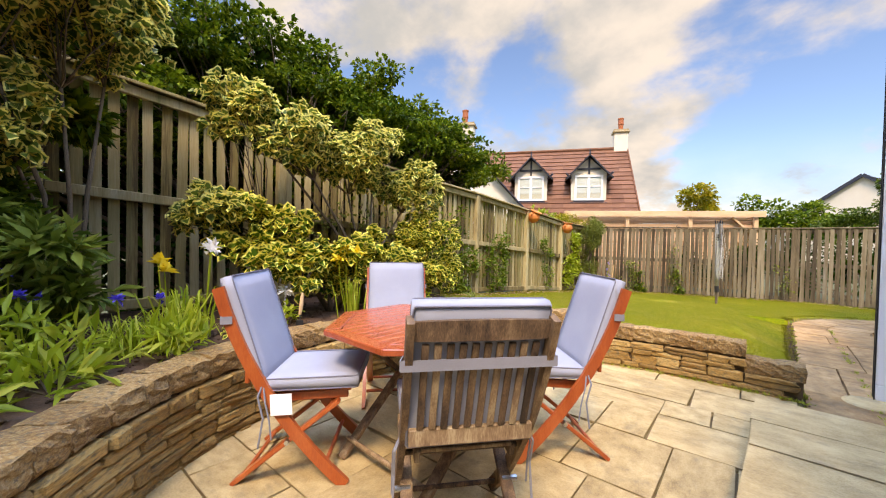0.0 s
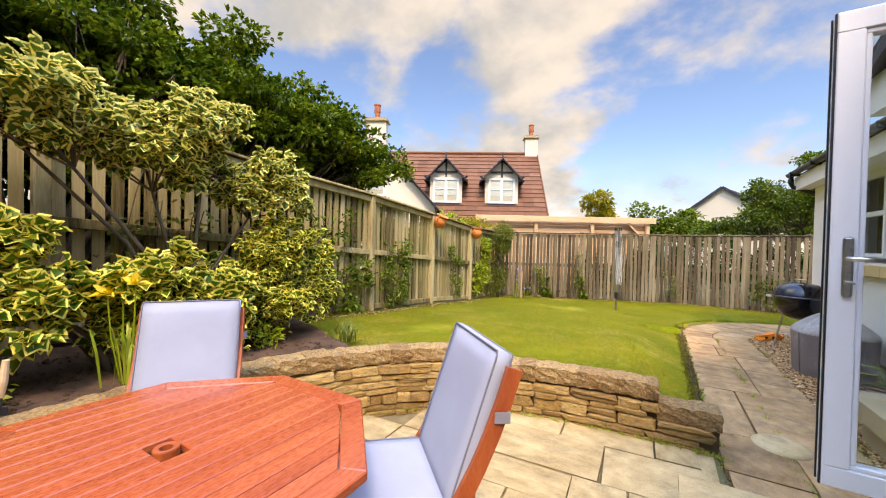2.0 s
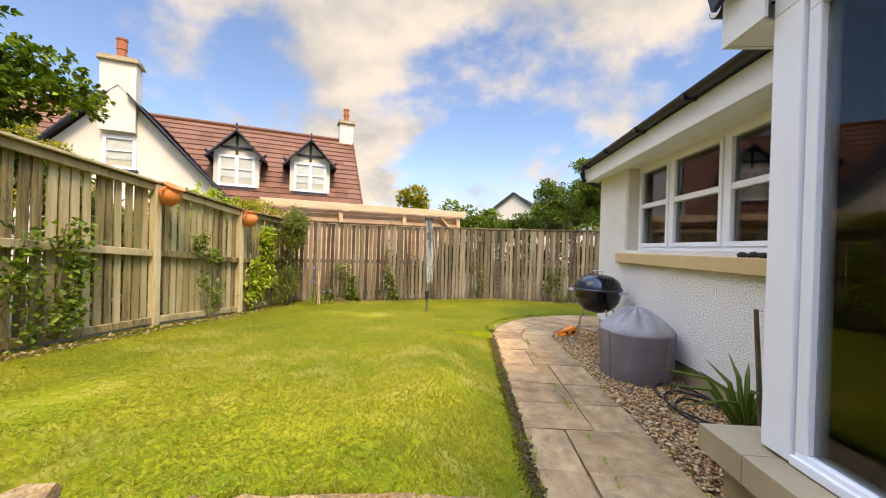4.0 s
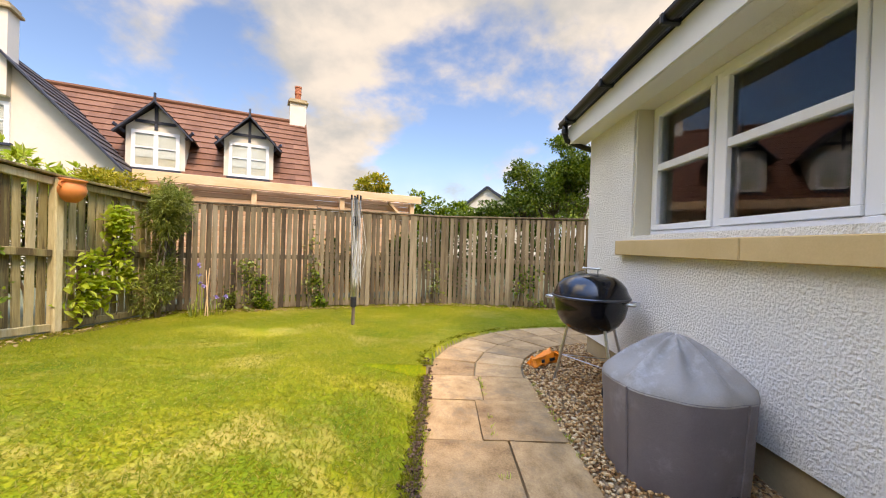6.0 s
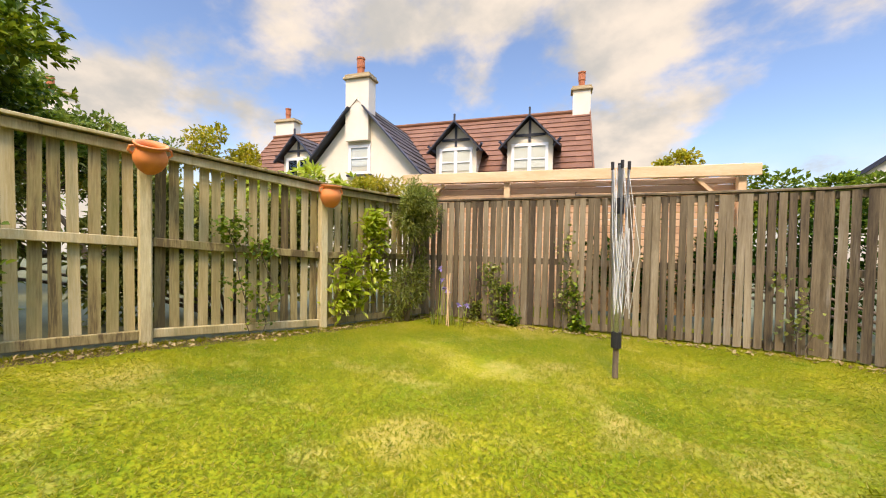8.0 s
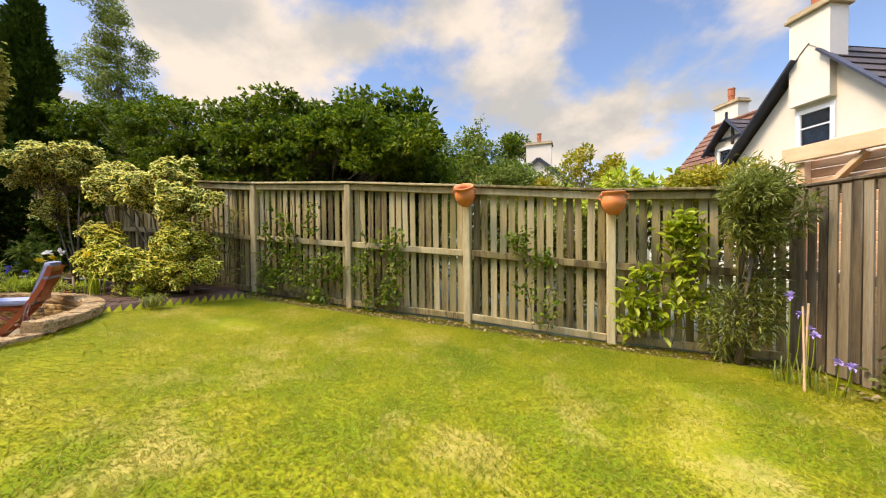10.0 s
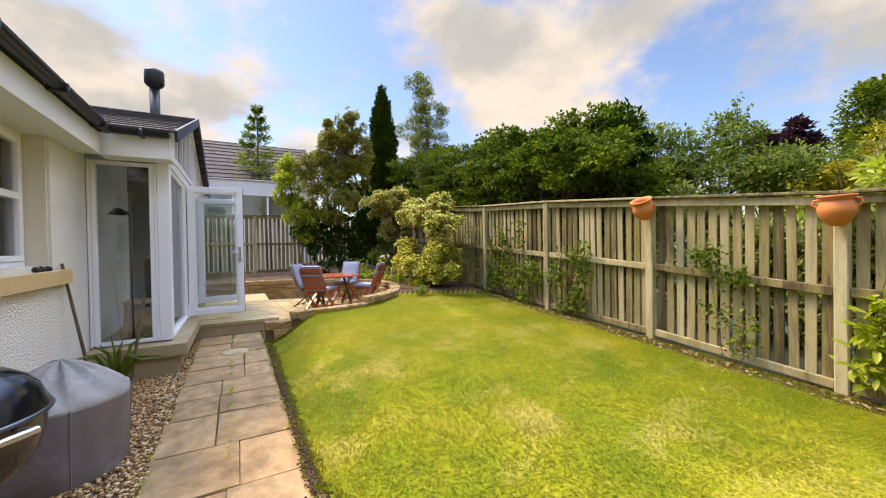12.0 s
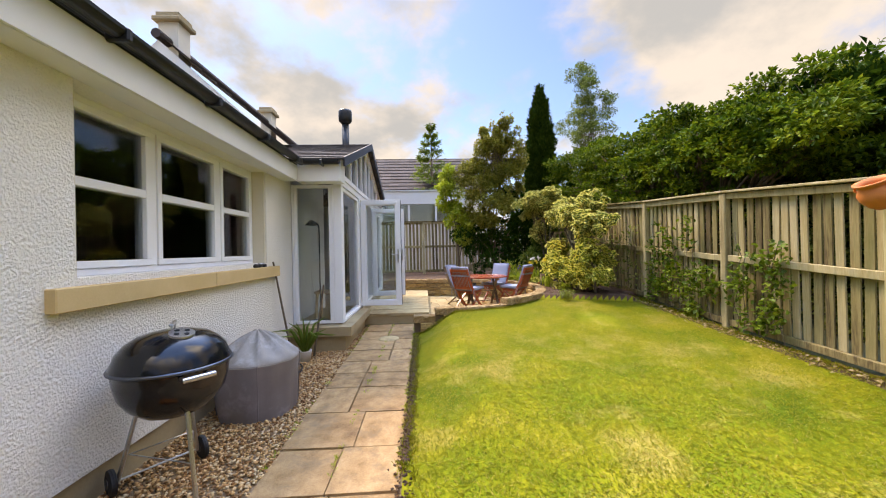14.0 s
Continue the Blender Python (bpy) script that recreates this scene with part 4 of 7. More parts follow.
def fence_run(name, label, p, q, ztop, zfoot, front, material, n, rails=3, cap=True, pitch=0.118, w=0.088, double=False, post=0.10, proud=0.0, first_post=True):
    """One bay from post p to post q; boards on the side that front points to."""
    p, q = Vector((*p, 0)), Vector((*q, 0))
    ob = thing(name, label, "fence", "fence bays", p.x, p.y, 0)
    d = q - p
    u = d.normalized()
    f = Vector((*front, 0)).normalized()
    L = d.length
    za, zb, ga, gb = ztop[0], ztop[1], zfoot[0], zfoot[1]
    if first_post:
        bm = bmn()
        beam(bm, f * proud + Vector((0, 0, ga - 0.1)), f * proud + Vector((0, 0, za + 0.015)), post, post, 0.012, up=u)
        part("post", bm, material + "_post" if material == "fence" else material, ob, "square wooden fence post")
    for k, fr in enumerate((1.0, 0.52, 0.045)[:rails]):
        bm = bmn()
        e = post / 2 + 0.002
        dz = -0.035 if k == 0 else 0.0
        beam(bm, u * e + Vector((0, 0, ga + (za - ga) * fr + dz)), u * (L - e) + Vector((0, 0, gb + (zb - gb) * fr + dz)), 0.05, 0.085, 0.006)
        part("rail", bm, material, ob)
    if cap:
        bm = bmn()
        beam(bm, Vector((0, 0, za + 0.034)), d + Vector((0, 0, zb + 0.034)), 0.13, 0.03, 0.005)
        part("capping_rail", bm, material, ob)
    rr = random.Random(hash((round(p.x * 10), round(p.y * 10))) % 1000)
    m_ = int((L - post) / pitch)
    for k in range(m_):
        s = post / 2 + (k + 0.5) * (L - post) / m_
        t = s / L
        zt, zf = za + (zb - za) * t, ga + (gb - ga) * t
        side = -f * 0.045
        if double:
            side = f * 0.045
        pickets.append((ob, p + u * s + side, u, zf + 0.03 + rr.uniform(-0.01, 0.01), zt + 0.005 + rr.uniform(-0.012, 0.008), w, rr.uniform(-0.012, 0.012), material, s, side))
    return ob


POSTS = [-3.8, -1.95, -0.05, 1.86, 3.72, 5.57, 7.43, 9.20, 10.95]
for a, b in zip(POSTS, POSTS[1:]):
    fence_run("fence_bay", "weathered green-brown timber fence bay of upright slats on three rails", (FX, a), (FX, b), (z_top_fence(a), z_top_fence(b)), (z_foot(a), z_foot(b)), (1, 0), "fence", 0, pitch=0.117, w=0.081)
BACK = [(-4.26, 10.95), (-2.74, 11.53), (-1.22, 12.10), (0.30, 12.62), (1.65, 12.48), (3.0, 12.30), (4.4, 12.10)]
for (ax, ay), (bx, by) in zip(BACK, BACK[1:]):
    fence_run("fence_bay", "grey weathered timber fence bay of close upright slats", (ax, ay), (bx, by), (1.70, 1.70), (-0.09, -0.09), (0.3, -1), "fence_grey", 0, pitch=0.092, w=0.072, double=True, cap=True)
SOUTH = [(3.9, -4.0), (1.95, -4.0), (0.0, -4.0), (-1.95, -4.0), (-4.26, -3.8)]
for (ax, ay), (bx, by) in zip(SOUTH, SOUTH[1:]):
    fence_run("fence_bay", "brown timber fence bay behind the shrubs", (ax, ay), (bx, by), (2.5, 2.5), (0.5, 0.5), (0, 1), "fence", 0, pitch=0.128)


# ---- patio furniture ----
def slatted(bm, x0, x1, y0, y1, z, n, th, gap, axis="x"):
    w = (y1 - y0) / n
    for k in range(n):
        a = y0 + k * w
        box(bm, x0, a + gap / 2, z - th, x1, a + w - gap / 2, z, 0.003)


def make_table(x, y, rz):
    ob = thing("octagonal_table", "red-stained hardwood octagonal folding garden table with a parasol hole", "table", "", x, y, 0, rz)
    R, Z = 0.615, 0.735
    oct_ = [(R * math.cos(radians(22.5 + 45 * k)), R * math.sin(radians(22.5 + 45 * k))) for k in range(8)]
    ap = R * math.cos(radians(22.5))
    for k in range(8):
        a, b = oct_[k], oct_[(k + 1) % 8]
        s = 1 - 0.075 / ap
        bm = bmn()
        pts = [a, b, (b[0] * s, b[1] * s), (a[0] * s, a[1] * s)]
        lo = [bm.verts.new((p[0] * 0.998, p[1] * 0.998, Z - 0.03)) for p in pts]
        hi = [bm.verts.new((p[0] * 0.998, p[1] * 0.998, Z)) for p in pts]
        bm.faces.new(hi)
        bm.faces.new(lo[::-1])
        for i in range(4):
            bm.faces.new((lo[i], lo[(i + 1) % 4], hi[(i + 1) % 4], hi[i]))
        bmesh.ops.bevel(bm, geom=bm.edges[:], offset=0.004, segments=1, affect="EDGES")
        part("rim_board", bm, "tablewood", ob)
    inner = ap - 0.078
    n = 16
    w = 2 * inner / n
    half = inner * math.tan(radians(22.5))
    for k in range(n):
        a = -inner + k * w
        far_edge = max(abs(a), abs(a + w))
        near_edge = min(abs(a), abs(a + w))
        x_in = inner if near_edge <= half else inner - (near_edge - half)
        x_out = inner if far_edge <= half else inner - (far_edge - half)
        for s0, s1 in (((-1, 1),) if abs(a + w / 2) > 0.05 else ((-1, 0), (0, 1))):
            bm = bmn()
            xl0, xl1 = (-x_in, -x_out) if s0 else (0.036, 0.036)
            xr0, xr1 = (x_in, x_out) if s1 else (-0.036, -0.036)
            inner_y, outer_y = (a, a + w) if abs(a) < abs(a + w) else (a + w, a)
            sg = 1 if outer_y > inner_y else -1
            pts = [(xl0 + 0.001, inner_y + sg * 0.0022), (xr0 - 0.001, inner_y + sg * 0.0022), (xr1 - 0.001, outer_y - sg * 0.0022), (xl1 + 0.001, outer_y - sg * 0.0022)]
            lo = [bm.verts.new((p[0], p[1], Z - 0.024)) for p in pts]
            hi = [bm.verts.new((p[0], p[1], Z - 0.002)) for p in pts]
            bm.faces.new(hi)
            bm.faces.new(lo[::-1])
            for i in range(4):
                bm.faces.new((lo[i], lo[(i + 1) % 4], hi[(i + 1) % 4], hi[i]))
            bmesh.ops.recalc_face_normals(bm, faces=bm.faces[:])
            bmesh.ops.bevel(bm, geom=[e for e in bm.edges if all(v.co.z > Z - 0.01 for v in e.verts)], offset=0.003, segments=1, affect="EDGES")
            part("slat", bm, "tablewood", ob)
    bm = bmn()
    lathe(bm, [(0.018, Z - 0.02), (0.018, Z + 0.001), (0.032, Z + 0.003), (0.034, Z - 0.001), (0.034, Z - 0.02)], 20)
    part("parasol_ring", bm, "redwood", ob)
    for yy in (-0.33, 0.33):
        bm = bmn()
        box(bm, -0.40, yy - 0.012, Z - 0.085, 0.40, yy + 0.012, Z - 0.032, 0.003)
        part("apron", bm, "oldwood", ob)
    for yy in (-0.30, 0.30):
        for s in (-1, 1):
            bm = bmn()
            o = 0.013 * s
            beam(bm, (s * 0.42, yy + o, 0.0), (-s * 0.33, yy + o, Z - 0.06), 0.024, 0.055, 0.003, up=(0, 1, 0))
            part("leg", bm, "oldwood", ob)
    for xx, zz in ((0, 0.37), (0.36, 0.08), (-0.36, 0.08)):
        bm = bmn()
        tube(bm, [(xx, -0.31, zz), (xx, 0.31, zz)], 0.013, 8)
        part("stretcher", bm, "oldwood", ob)
    return ob


def cushion_mesh(bm, L, W, T, m, n=8):
    """A box cushion, plump in the middle."""
    vs = {}
    for i in range(n + 1):
        for j in range(n + 1):
            u, v = i / n * 2 - 1, j / n * 2 - 1
            e = max(0, (1 - u ** 6)) * max(0, (1 - v ** 6))
            t = T * (0.36 + 0.16 * e)
            k = 0.985
            vs[i, j, 1] = bm.verts.new(m @ Vector((u * L / 2 * k, v * W / 2 * k, t)))
            vs[i, j, 0] = bm.verts.new(m @ Vector((u * L / 2 * k, v * W / 2 * k, -t)))
    for i in range(n):
        for j in range(n):
            bm.faces.new((vs[i, j, 1], vs[i + 1, j, 1], vs[i + 1, j + 1, 1], vs[i, j + 1, 1]))
            bm.faces.new((vs[i, j, 0], vs[i, j + 1, 0], vs[i + 1, j + 1, 0], vs[i + 1, j, 0]))
    rim = [(i, 0) for i in range(n)] + [(n, j) for j in range(n)] + [(i, n) for i in range(n, 0, -1)] + [(0, j) for j in range(n, 0, -1)]
    mid = [bm.verts.new(m @ Vector(((i / n * 2 - 1) * L / 2, (j / n * 2 - 1) * W / 2, 0))) for i, j in rim]
    for k in range(len(rim)):
        a, b = rim[k], rim[(k + 1) % len(rim)]
        k2 = (k + 1) % len(rim)
        bm.faces.new((vs[a[0], a[1], 0], vs[b[0], b[1], 0], mid[k2], mid[k]))
        bm.faces.new((mid[k], mid[k2], vs[b[0], b[1], 1], vs[a[0], a[1], 1]))


def make_chair(x, y, rz, wood, label, cushions=True, tag_=False):
    """A folding chair; it faces +x before its turn."""
    ob = thing("folding_chair", label, "chair", "chairs round the garden table", x, y, 0, rz)
    # side members: back post runs to the front foot, front post to the rear foot
    top, bend, foot = (-0.36, 0.95), (-0.17, 0.42), (0.24, 0.0)
    for s in (-1, 1):
        yy = s * 0.235
        bm = bmn()
        prev_ = None
        pts = []
        for k in range(11):
            t = k / 10
            a, b, c = Vector((top[0], 0, top[1])), Vector((bend[0] - 0.035, 0, bend[1])), Vector((foot[0], 0, foot[1]))
            pts.append((1 - t) ** 2 * a + 2 * t * (1 - t) * b + t * t * c)
        for k, p in enumerate(pts):
            d = (pts[min(k + 1, 10)] - pts[max(k - 1, 0)]).normalized()
            nn = Vector((-d.z, 0, d.x)) * 0.027
            ring = [bm.verts.new(p + nn * a + Vector((0, yy + b * 0.012, 0))) for a, b in ((-1, -1), (1, -1), (1, 1), (-1, 1))]
            if prev_:
                for q in range(4):
                    bm.faces.new((prev_[q], prev_[(q + 1) % 4], ring[(q + 1) % 4], ring[q]))
            else:
                bm.faces.new(ring)
            prev_ = ring
        bm.faces.new(prev_[::-1])
        bmesh.ops.recalc_face_normals(bm, faces=bm.faces[:])
        part("back_post", bm, wood, ob)
        bm = bmn()
        beam(bm, (-0.30, s * 0.205, 0.0), (0.20, s * 0.205, 0.40), 0.022, 0.05, 0.004, up=(0, 1, 0))
        part("front_leg", bm, wood, ob)
        bm = bmn()
        beam(bm, (-0.16, s * 0.180, 0.405), (0.24, s * 0.180, 0.43), 0.022, 0.045, 0.004)
        part("seat_rail", bm, wood, ob)
    for k in range(7):
        bm = bmn()
        a = -0.18 + k * 0.064
        box(bm, a, -0.17, 0.432 + 0.06 * (a + 0.2) * 0.5, a + 0.052, 0.17, 0.446 + 0.06 * (a + 0.2) * 0.5, 0.003)
        if k == 6:
            bmesh.ops.transform(bm, matrix=Matrix.Scale(1.15, 4, (0, 1, 0)), verts=bm.verts[:])
        part("seat_slat", bm, wood, ob)

    def back_at(z):
        t = (z - 0.42) / (0.95 - 0.42)
        return -0.195 + (-0.355 + 0.195) * t - 0.012 * math.sin(math.pi * t)
    bm = bmn()
    prev_ = None
    for k in range(9):
        a = -0.222 + k * 0.0555
        bow = 0.012 * (1 - (a / 0.222) ** 2)
        ring = [bm.verts.new((back_at(z) - bow + q, a, z + 0.006 * (z > 0.9) * (1 - (a / 0.222) ** 2))) for q, z in ((-0.012, 0.880), (0.012, 0.880), (0.012, 0.943), (-0.012, 0.943))]
        if prev_:
            for q in range(4):
                bm.faces.new((prev_[q], ring[q], ring[(q + 1) % 4], prev_[(q + 1) % 4]))
        else:
            bm.faces.new(ring)
        prev_ = ring
    bm.faces.new(prev_[::-1])
    bmesh.ops.recalc_face_normals(bm, faces=bm.faces[:])
    part("top_rail", bm, wood, ob)
    bm = bmn()
    beam(bm, (back_at(0.52), -0.222, 0.52), (back_at(0.52), 0.222, 0.52), 0.022, 0.06, 0.004)
    part("lower_rail", bm, wood, ob)
    for k in range(10):
        bm = bmn()
        a = -0.185 + k * 0.041
        beam(bm, (back_at(0.551), a, 0.551), (back_at(0.867) - 0.004, a, 0.867), 0.024, 0.010, 0.002, up=(1, 0, 0))
        part("back_slat", bm, wood, ob)
    for p in ((-0.24, 0.05), (0.16, 0.372), (0.14, 0.09), (-0.10, 0.395)):
        bm = bmn()
        tube(bm, [(p[0], -0.22, p[1]), (p[0], 0.22, p[1])], 0.011, 8)
        part("cross_bar", bm, wood, ob)
    bm = bmn()
    for s in (-1, 1):
        tube(bm, [(-0.035, s * 0.19, 0.215), (-0.035, s * 0.252, 0.215)], 0.012, 8)
    part("pivot_bolt", bm, "steel", ob)
    if not cushions:
        return ob
    T = 0.07
    ang = math.atan2(0.95 - 0.47, 0.155)
    mb = Matrix.Translation((back_at(0.73) + 0.052, 0, 0.735)) @ Euler((0, -(math.pi - ang), 0)).to_matrix().to_4x4()
    ms_ = Matrix.Translation((0.06, 0, 0.492)) @ Euler((0, -0.04, 0)).to_matrix().to_4x4()
    for nm, mm, L in (("back_cushion", mb, 0.56), ("seat_cushion", ms_, 0.47)):
        bm = bmn()
        cushion_mesh(bm, L, 0.46, T, mm)
        c = part(nm, bm, "cushion", ob, "blue-grey box cushion", smooth=True)
        bm = bmn()
        for zz in (-T * 0.40, T * 0.40):
            q = [(L / 2 - 0.004, 0.22), (L / 2 - 0.02, 0.226), (-L / 2 + 0.02, 0.226), (-L / 2 + 0.004, 0.22), (-L / 2 + 0.004, -0.22), (-L / 2 + 0.02, -0.226), (L / 2 - 0.02, -0.226), (L / 2 - 0.004, -0.22), (L / 2 - 0.004, 0.22)]
            tube(bm, [mm @ Vector((a, b, zz)) for a, b in q], 0.0035, 5)
        part("piping", bm, "piping", c)
    bm = bmn()
    z = 0.80
    x0, x1 = back_at(z) - 0.018, back_at(z) + 0.03
    for zz in (z - 0.018,):
        beam(bm, (x0, -0.262, z), (x0, 0.262, z), 0.003, 0.036)
        for s in (-1, 1):
            beam(bm, (x0, s * 0.262, z), (x1, s * 0.250, z), 0.003, 0.036)
    part("strap", bm, "strap", ob, "grey elastic strap")
    for s in (-1, 1):
        bm = bmn()
        tube(bm, [(-0.15, s * 0.236, 0.50), (-0.165, s * 0.262, 0.44), (-0.14, s * 0.262, 0.34), (-0.16, s * 0.266, 0.20)], 0.005, 5)
        tube(bm, [(-0.15, s * 0.236, 0.50), (-0.13, s * 0.266, 0.42), (-0.11, s * 0.266, 0.33), (-0.10, s * 0.266, 0.24)], 0.004, 5)
        part("tie", bm, "strap", ob)
    if tag_:
        bm = bmn()
        beam(bm, (-0.06, -0.262, 0.455), (-0.055, -0.262, 0.355), 0.10, 0.002, up=(0, 1, 0))
        part("label_tag", bm, "tag", ob, "white care label")
    return ob


make_table(-1.44, 1.52, 90)
make_chair(-0.96, 1.155, 143, "oldwood", "weathered grey-brown folding garden chair with blue-grey cushions")
make_chair(-1.86, 0.98, 47, "redwood", "orange-stained folding garden chair with blue-grey cushions and a white care label", tag_=True)
make_chair(-1.03, 2.065, 226, "redwood", "orange-stained folding garden chair with blue-grey cushions, ties hanging")
make_chair(-2.17, 1.86, 322, "redwood", "orange-stained folding garden chair by the flower bed with blue-grey cushions")


# ---- barbecue, cover, pots ----
def barbecue(x, y, z, rz):
    ob = thing("kettle_barbecue", "glossy black kettle barbecue on three legs with two wheels", "barbecue", "", x, y, z, rz)
    R = 0.305
    bm = bmn()
    lathe(bm, [(0, 0.470), (0.09, 0.478), (0.17, 0.510), (0.235, 0.565), (0.278, 0.635), (R - 0.008, 0.715), (R, 0.785), (R + 0.008, 0.795), (R + 0.008, 0.805), (R - 0.01, 0.805)], 40)
    part("bowl", bm, "enamel", ob, smooth=True)
    bm = bmn()
    lathe(bm, [(R - 0.006, 0.795), (R + 0.012, 0.80), (R + 0.010, 0.815), (R - 0.006, 0.845), (0.283, 0.890), (0.245, 0.935), (0.19, 0.972), (0.10, 0.995), (0, 1.000)], 40)
    lid = part("lid", bm, "enamel", ob, "glossy black lid", smooth=True)
    bm = bmn()
    lathe(bm, [(R + 0.004, 0.786), (R + 0.018, 0.792), (R + 0.020, 0.800), (R + 0.016, 0.808), (R + 0.004, 0.812)], 48)
    part("rim", bm, "darksteel", ob, "dark metal rim", smooth=True)
    bm = bmn()
    tube(bm, [(0.0, -0.070, 0.985), (0.0, -0.070, 1.035)], 0.006, 8)
    tube(bm, [(0.0, 0.070, 0.985), (0.0, 0.070, 1.035)], 0.006, 8)
    box(bm, -0.012, -0.095, 1.033, 0.012, 0.095, 1.048, 0.004)
    bmesh.ops.transform(bm, matrix=Euler((0, 0, radians(65))).to_matrix().to_4x4(), verts=bm.verts[:])
    part("lid_handle", bm, "steel", lid)
    vent_m = Matrix.Translation((-0.13, 0.0, 0.991)) @ Euler((0, -0.26, 0)).to_matrix().to_4x4()
    bm = bmn()
    lathe(bm, [(0, -0.01), (0.068, -0.01), (0.068, 0.007), (0.0, 0.010)], 24, vent_m)
    part("vent", bm, "steel", lid)
    bm = bmn()
    for k in range(4):
        a = k * math.pi / 2 + 0.4
        lathe(bm, [(0, 0.012), (0.014, 0.012), (0.014, 0.006)], 10, vent_m @ Matrix.Translation((0.036 * math.cos(a), 0.036 * math.sin(a), 0)))
    part("vent_hole", bm, "dark", lid)
    for s in (-1, 1):
        bm = bmn()
        tube(bm, [(s * R, -0.07, 0.765), (s * (R + 0.06), -0.08, 0.77), (s * (R + 0.06), 0.08, 0.77), (s * R, 0.07, 0.765)], 0.015, 10)
        part("side_handle", bm, "steel", ob)
    feet = [(0.26, 0.22), (0.26, -0.22), (-0.30, 0.0)]
    for k, (a, b) in enumerate(feet):
        bm = bmn()
        tube(bm, [(a * 0.62, b * 0.62, 0.54), (a, b, 0.075 if k < 2 else 0.0)], 0.0125, 10)
        part("leg", bm, "steel", ob)
    for a, b in feet[:2]:
        s = 1 if b > 0 else -1
        bm = bmn()
        lathe(bm, [(0, -0.02), (0.055, -0.02), (0.078, -0.014), (0.082, 0), (0.078, 0.014), (0.055, 0.02), (0, 0.02)], 24, Matrix.Translation((a, b + 0.03 * s, 0.082)) @ Euler((math.pi / 2, 0, 0)).to_matrix().to_4x4())
        w = part("wheel", bm, "rubber", ob)
        bm = bmn()
        lathe(bm, [(0, -0.026), (0.03, -0.024), (0.03, 0.024), (0, 0.026)], 16, Matrix.Translation((a, b + 0.03 * s, 0.082)) @ Euler((math.pi / 2, 0, 0)).to_matrix().to_4x4())
        part("hub", bm, "darksteel", w)
    bm = bmn()
    tube(bm, [(0.26, -0.24, 0.082), (0.26, 0.24, 0.082)], 0.007, 8)
    for a, b in zip(feet, feet[1:] + feet[:1]):
        tube(bm, [(a[0] * 0.8, a[1] * 0.8, 0.24), (b[0] * 0.8, b[1] * 0.8, 0.24)], 0.004, 6)
    part("brace", bm, "steel", ob)
    return ob


barbecue(1.55, 8.15, -0.075, -38)
cov = thing("barbecue_cover", "faded grey fabric cover over a round fire pit", "cover", "", 1.56, 6.98, -0.075)
n = 64
SKIRT = [(0.385, 0.0), (0.395, 0.05), (0.405, 0.18), (0.412, 0.32), (0.420, 0.44), (0.422, 0.50)]
CROWN = [(0.424, 0.49), (0.415, 0.515), (0.36, 0.545), (0.27, 0.59), (0.17, 0.65), (0.08, 0.71), (0.025, 0.74), (0.0, 0.744)]


def cloth_of(prof, bm, fold, pleat):
    """A draped round cloth: soft upright folds on its side, pleats that run to its peak."""
    rings = []
    for k, (r, z) in enumerate(prof):
        if r == 0:
            rings.append([bm.verts.new((0, 0, z))])
            continue
        ring = []
        for i in range(n):
            a = 2 * math.pi * i / n
            nz_ = noise.noise(Vector((math.cos(a) * 2.2, math.sin(a) * 2.2, z * 2)))
            w = 1 + fold * (1.1 - z) * (0.5 * math.cos(a * 7 + 2 * nz_) + 0.3 * math.cos(a * 13 + 1)) + 0.03 * nz_
            ridge = abs(math.cos(a * 4.5 + 0.6 * nz_)) ** 3
            h = pleat * ridge * math.sin(math.pi * min(1, r / 0.44)) + 0.012 * nz_
            r_ = r * 0.86
            ring.append(bm.verts.new((r_ * w * math.cos(a), r_ * w * math.sin(a), z + h * (z > 0.51) + (0.012 * math.sin(a * 5) if z == 0 else 0))))
        rings.append(ring)
    for a, b in zip(rings, rings[1:]):
        for i in range(n):
            j = (i + 1) % n
            bm.faces.new((a[i], a[j], b[j], b[i]) if len(b) > 1 else (a[i], a[j], b[0]))


bm = bmn()
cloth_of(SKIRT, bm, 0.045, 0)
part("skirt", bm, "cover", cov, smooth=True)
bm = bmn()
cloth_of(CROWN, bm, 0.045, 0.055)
part("top", bm, "cover_top", cov, "pale grey top, lighter than the skirt", smooth=True)
for k in range(4):
    bm = bmn()
    a = math.pi / 2 * k + 0.4
    tube(bm, [((r * 0.86 + 0.004) * math.cos(a), (r * 0.86 + 0.004) * math.sin(a), z) for r, z in SKIRT], 0.005, 5)
    part("seam", bm, "cover", cov)

ch = thing("orange_charcoal_bag", "crumpled orange bag with dark print lying on the gravel", "bag", "", 1.32, 8.75, -0.07, 35)
bm = bmn()
box(bm, -0.19, -0.06, 0, 0.19, 0.06, 0.11, 0.02)
bmesh.ops.subdivide_edges(bm, edges=[e for e in bm.edges if e.calc_length() > 0.05], cuts=5, use_grid_fill=True)
for v in bm.verts:
    c = v.co.copy()
    v.co += Vector((noise.noise(c * 14), noise.noise(c * 15 + Vector((3, 0, 0))), 1.3 * noise.noise(c * 16 + Vector((0, 5, 0))))) * 0.045
    v.co.z *= 0.75 + 0.9 * (c.x + 0.19) if c.z > 0.03 else 1.0
    v.co.z = max(v.co.z, 0.0)
part("bag", bm, "orange", ch)
for a, b in ((-0.10, 0.02), (0.02, 0.06)):
    bm = bmn()
    box(bm, a, -0.076, 0.04 + 0.02 * b, a + b + 0.02, -0.062, 0.075, 0.004)
    part("print", bm, "dark", ch)


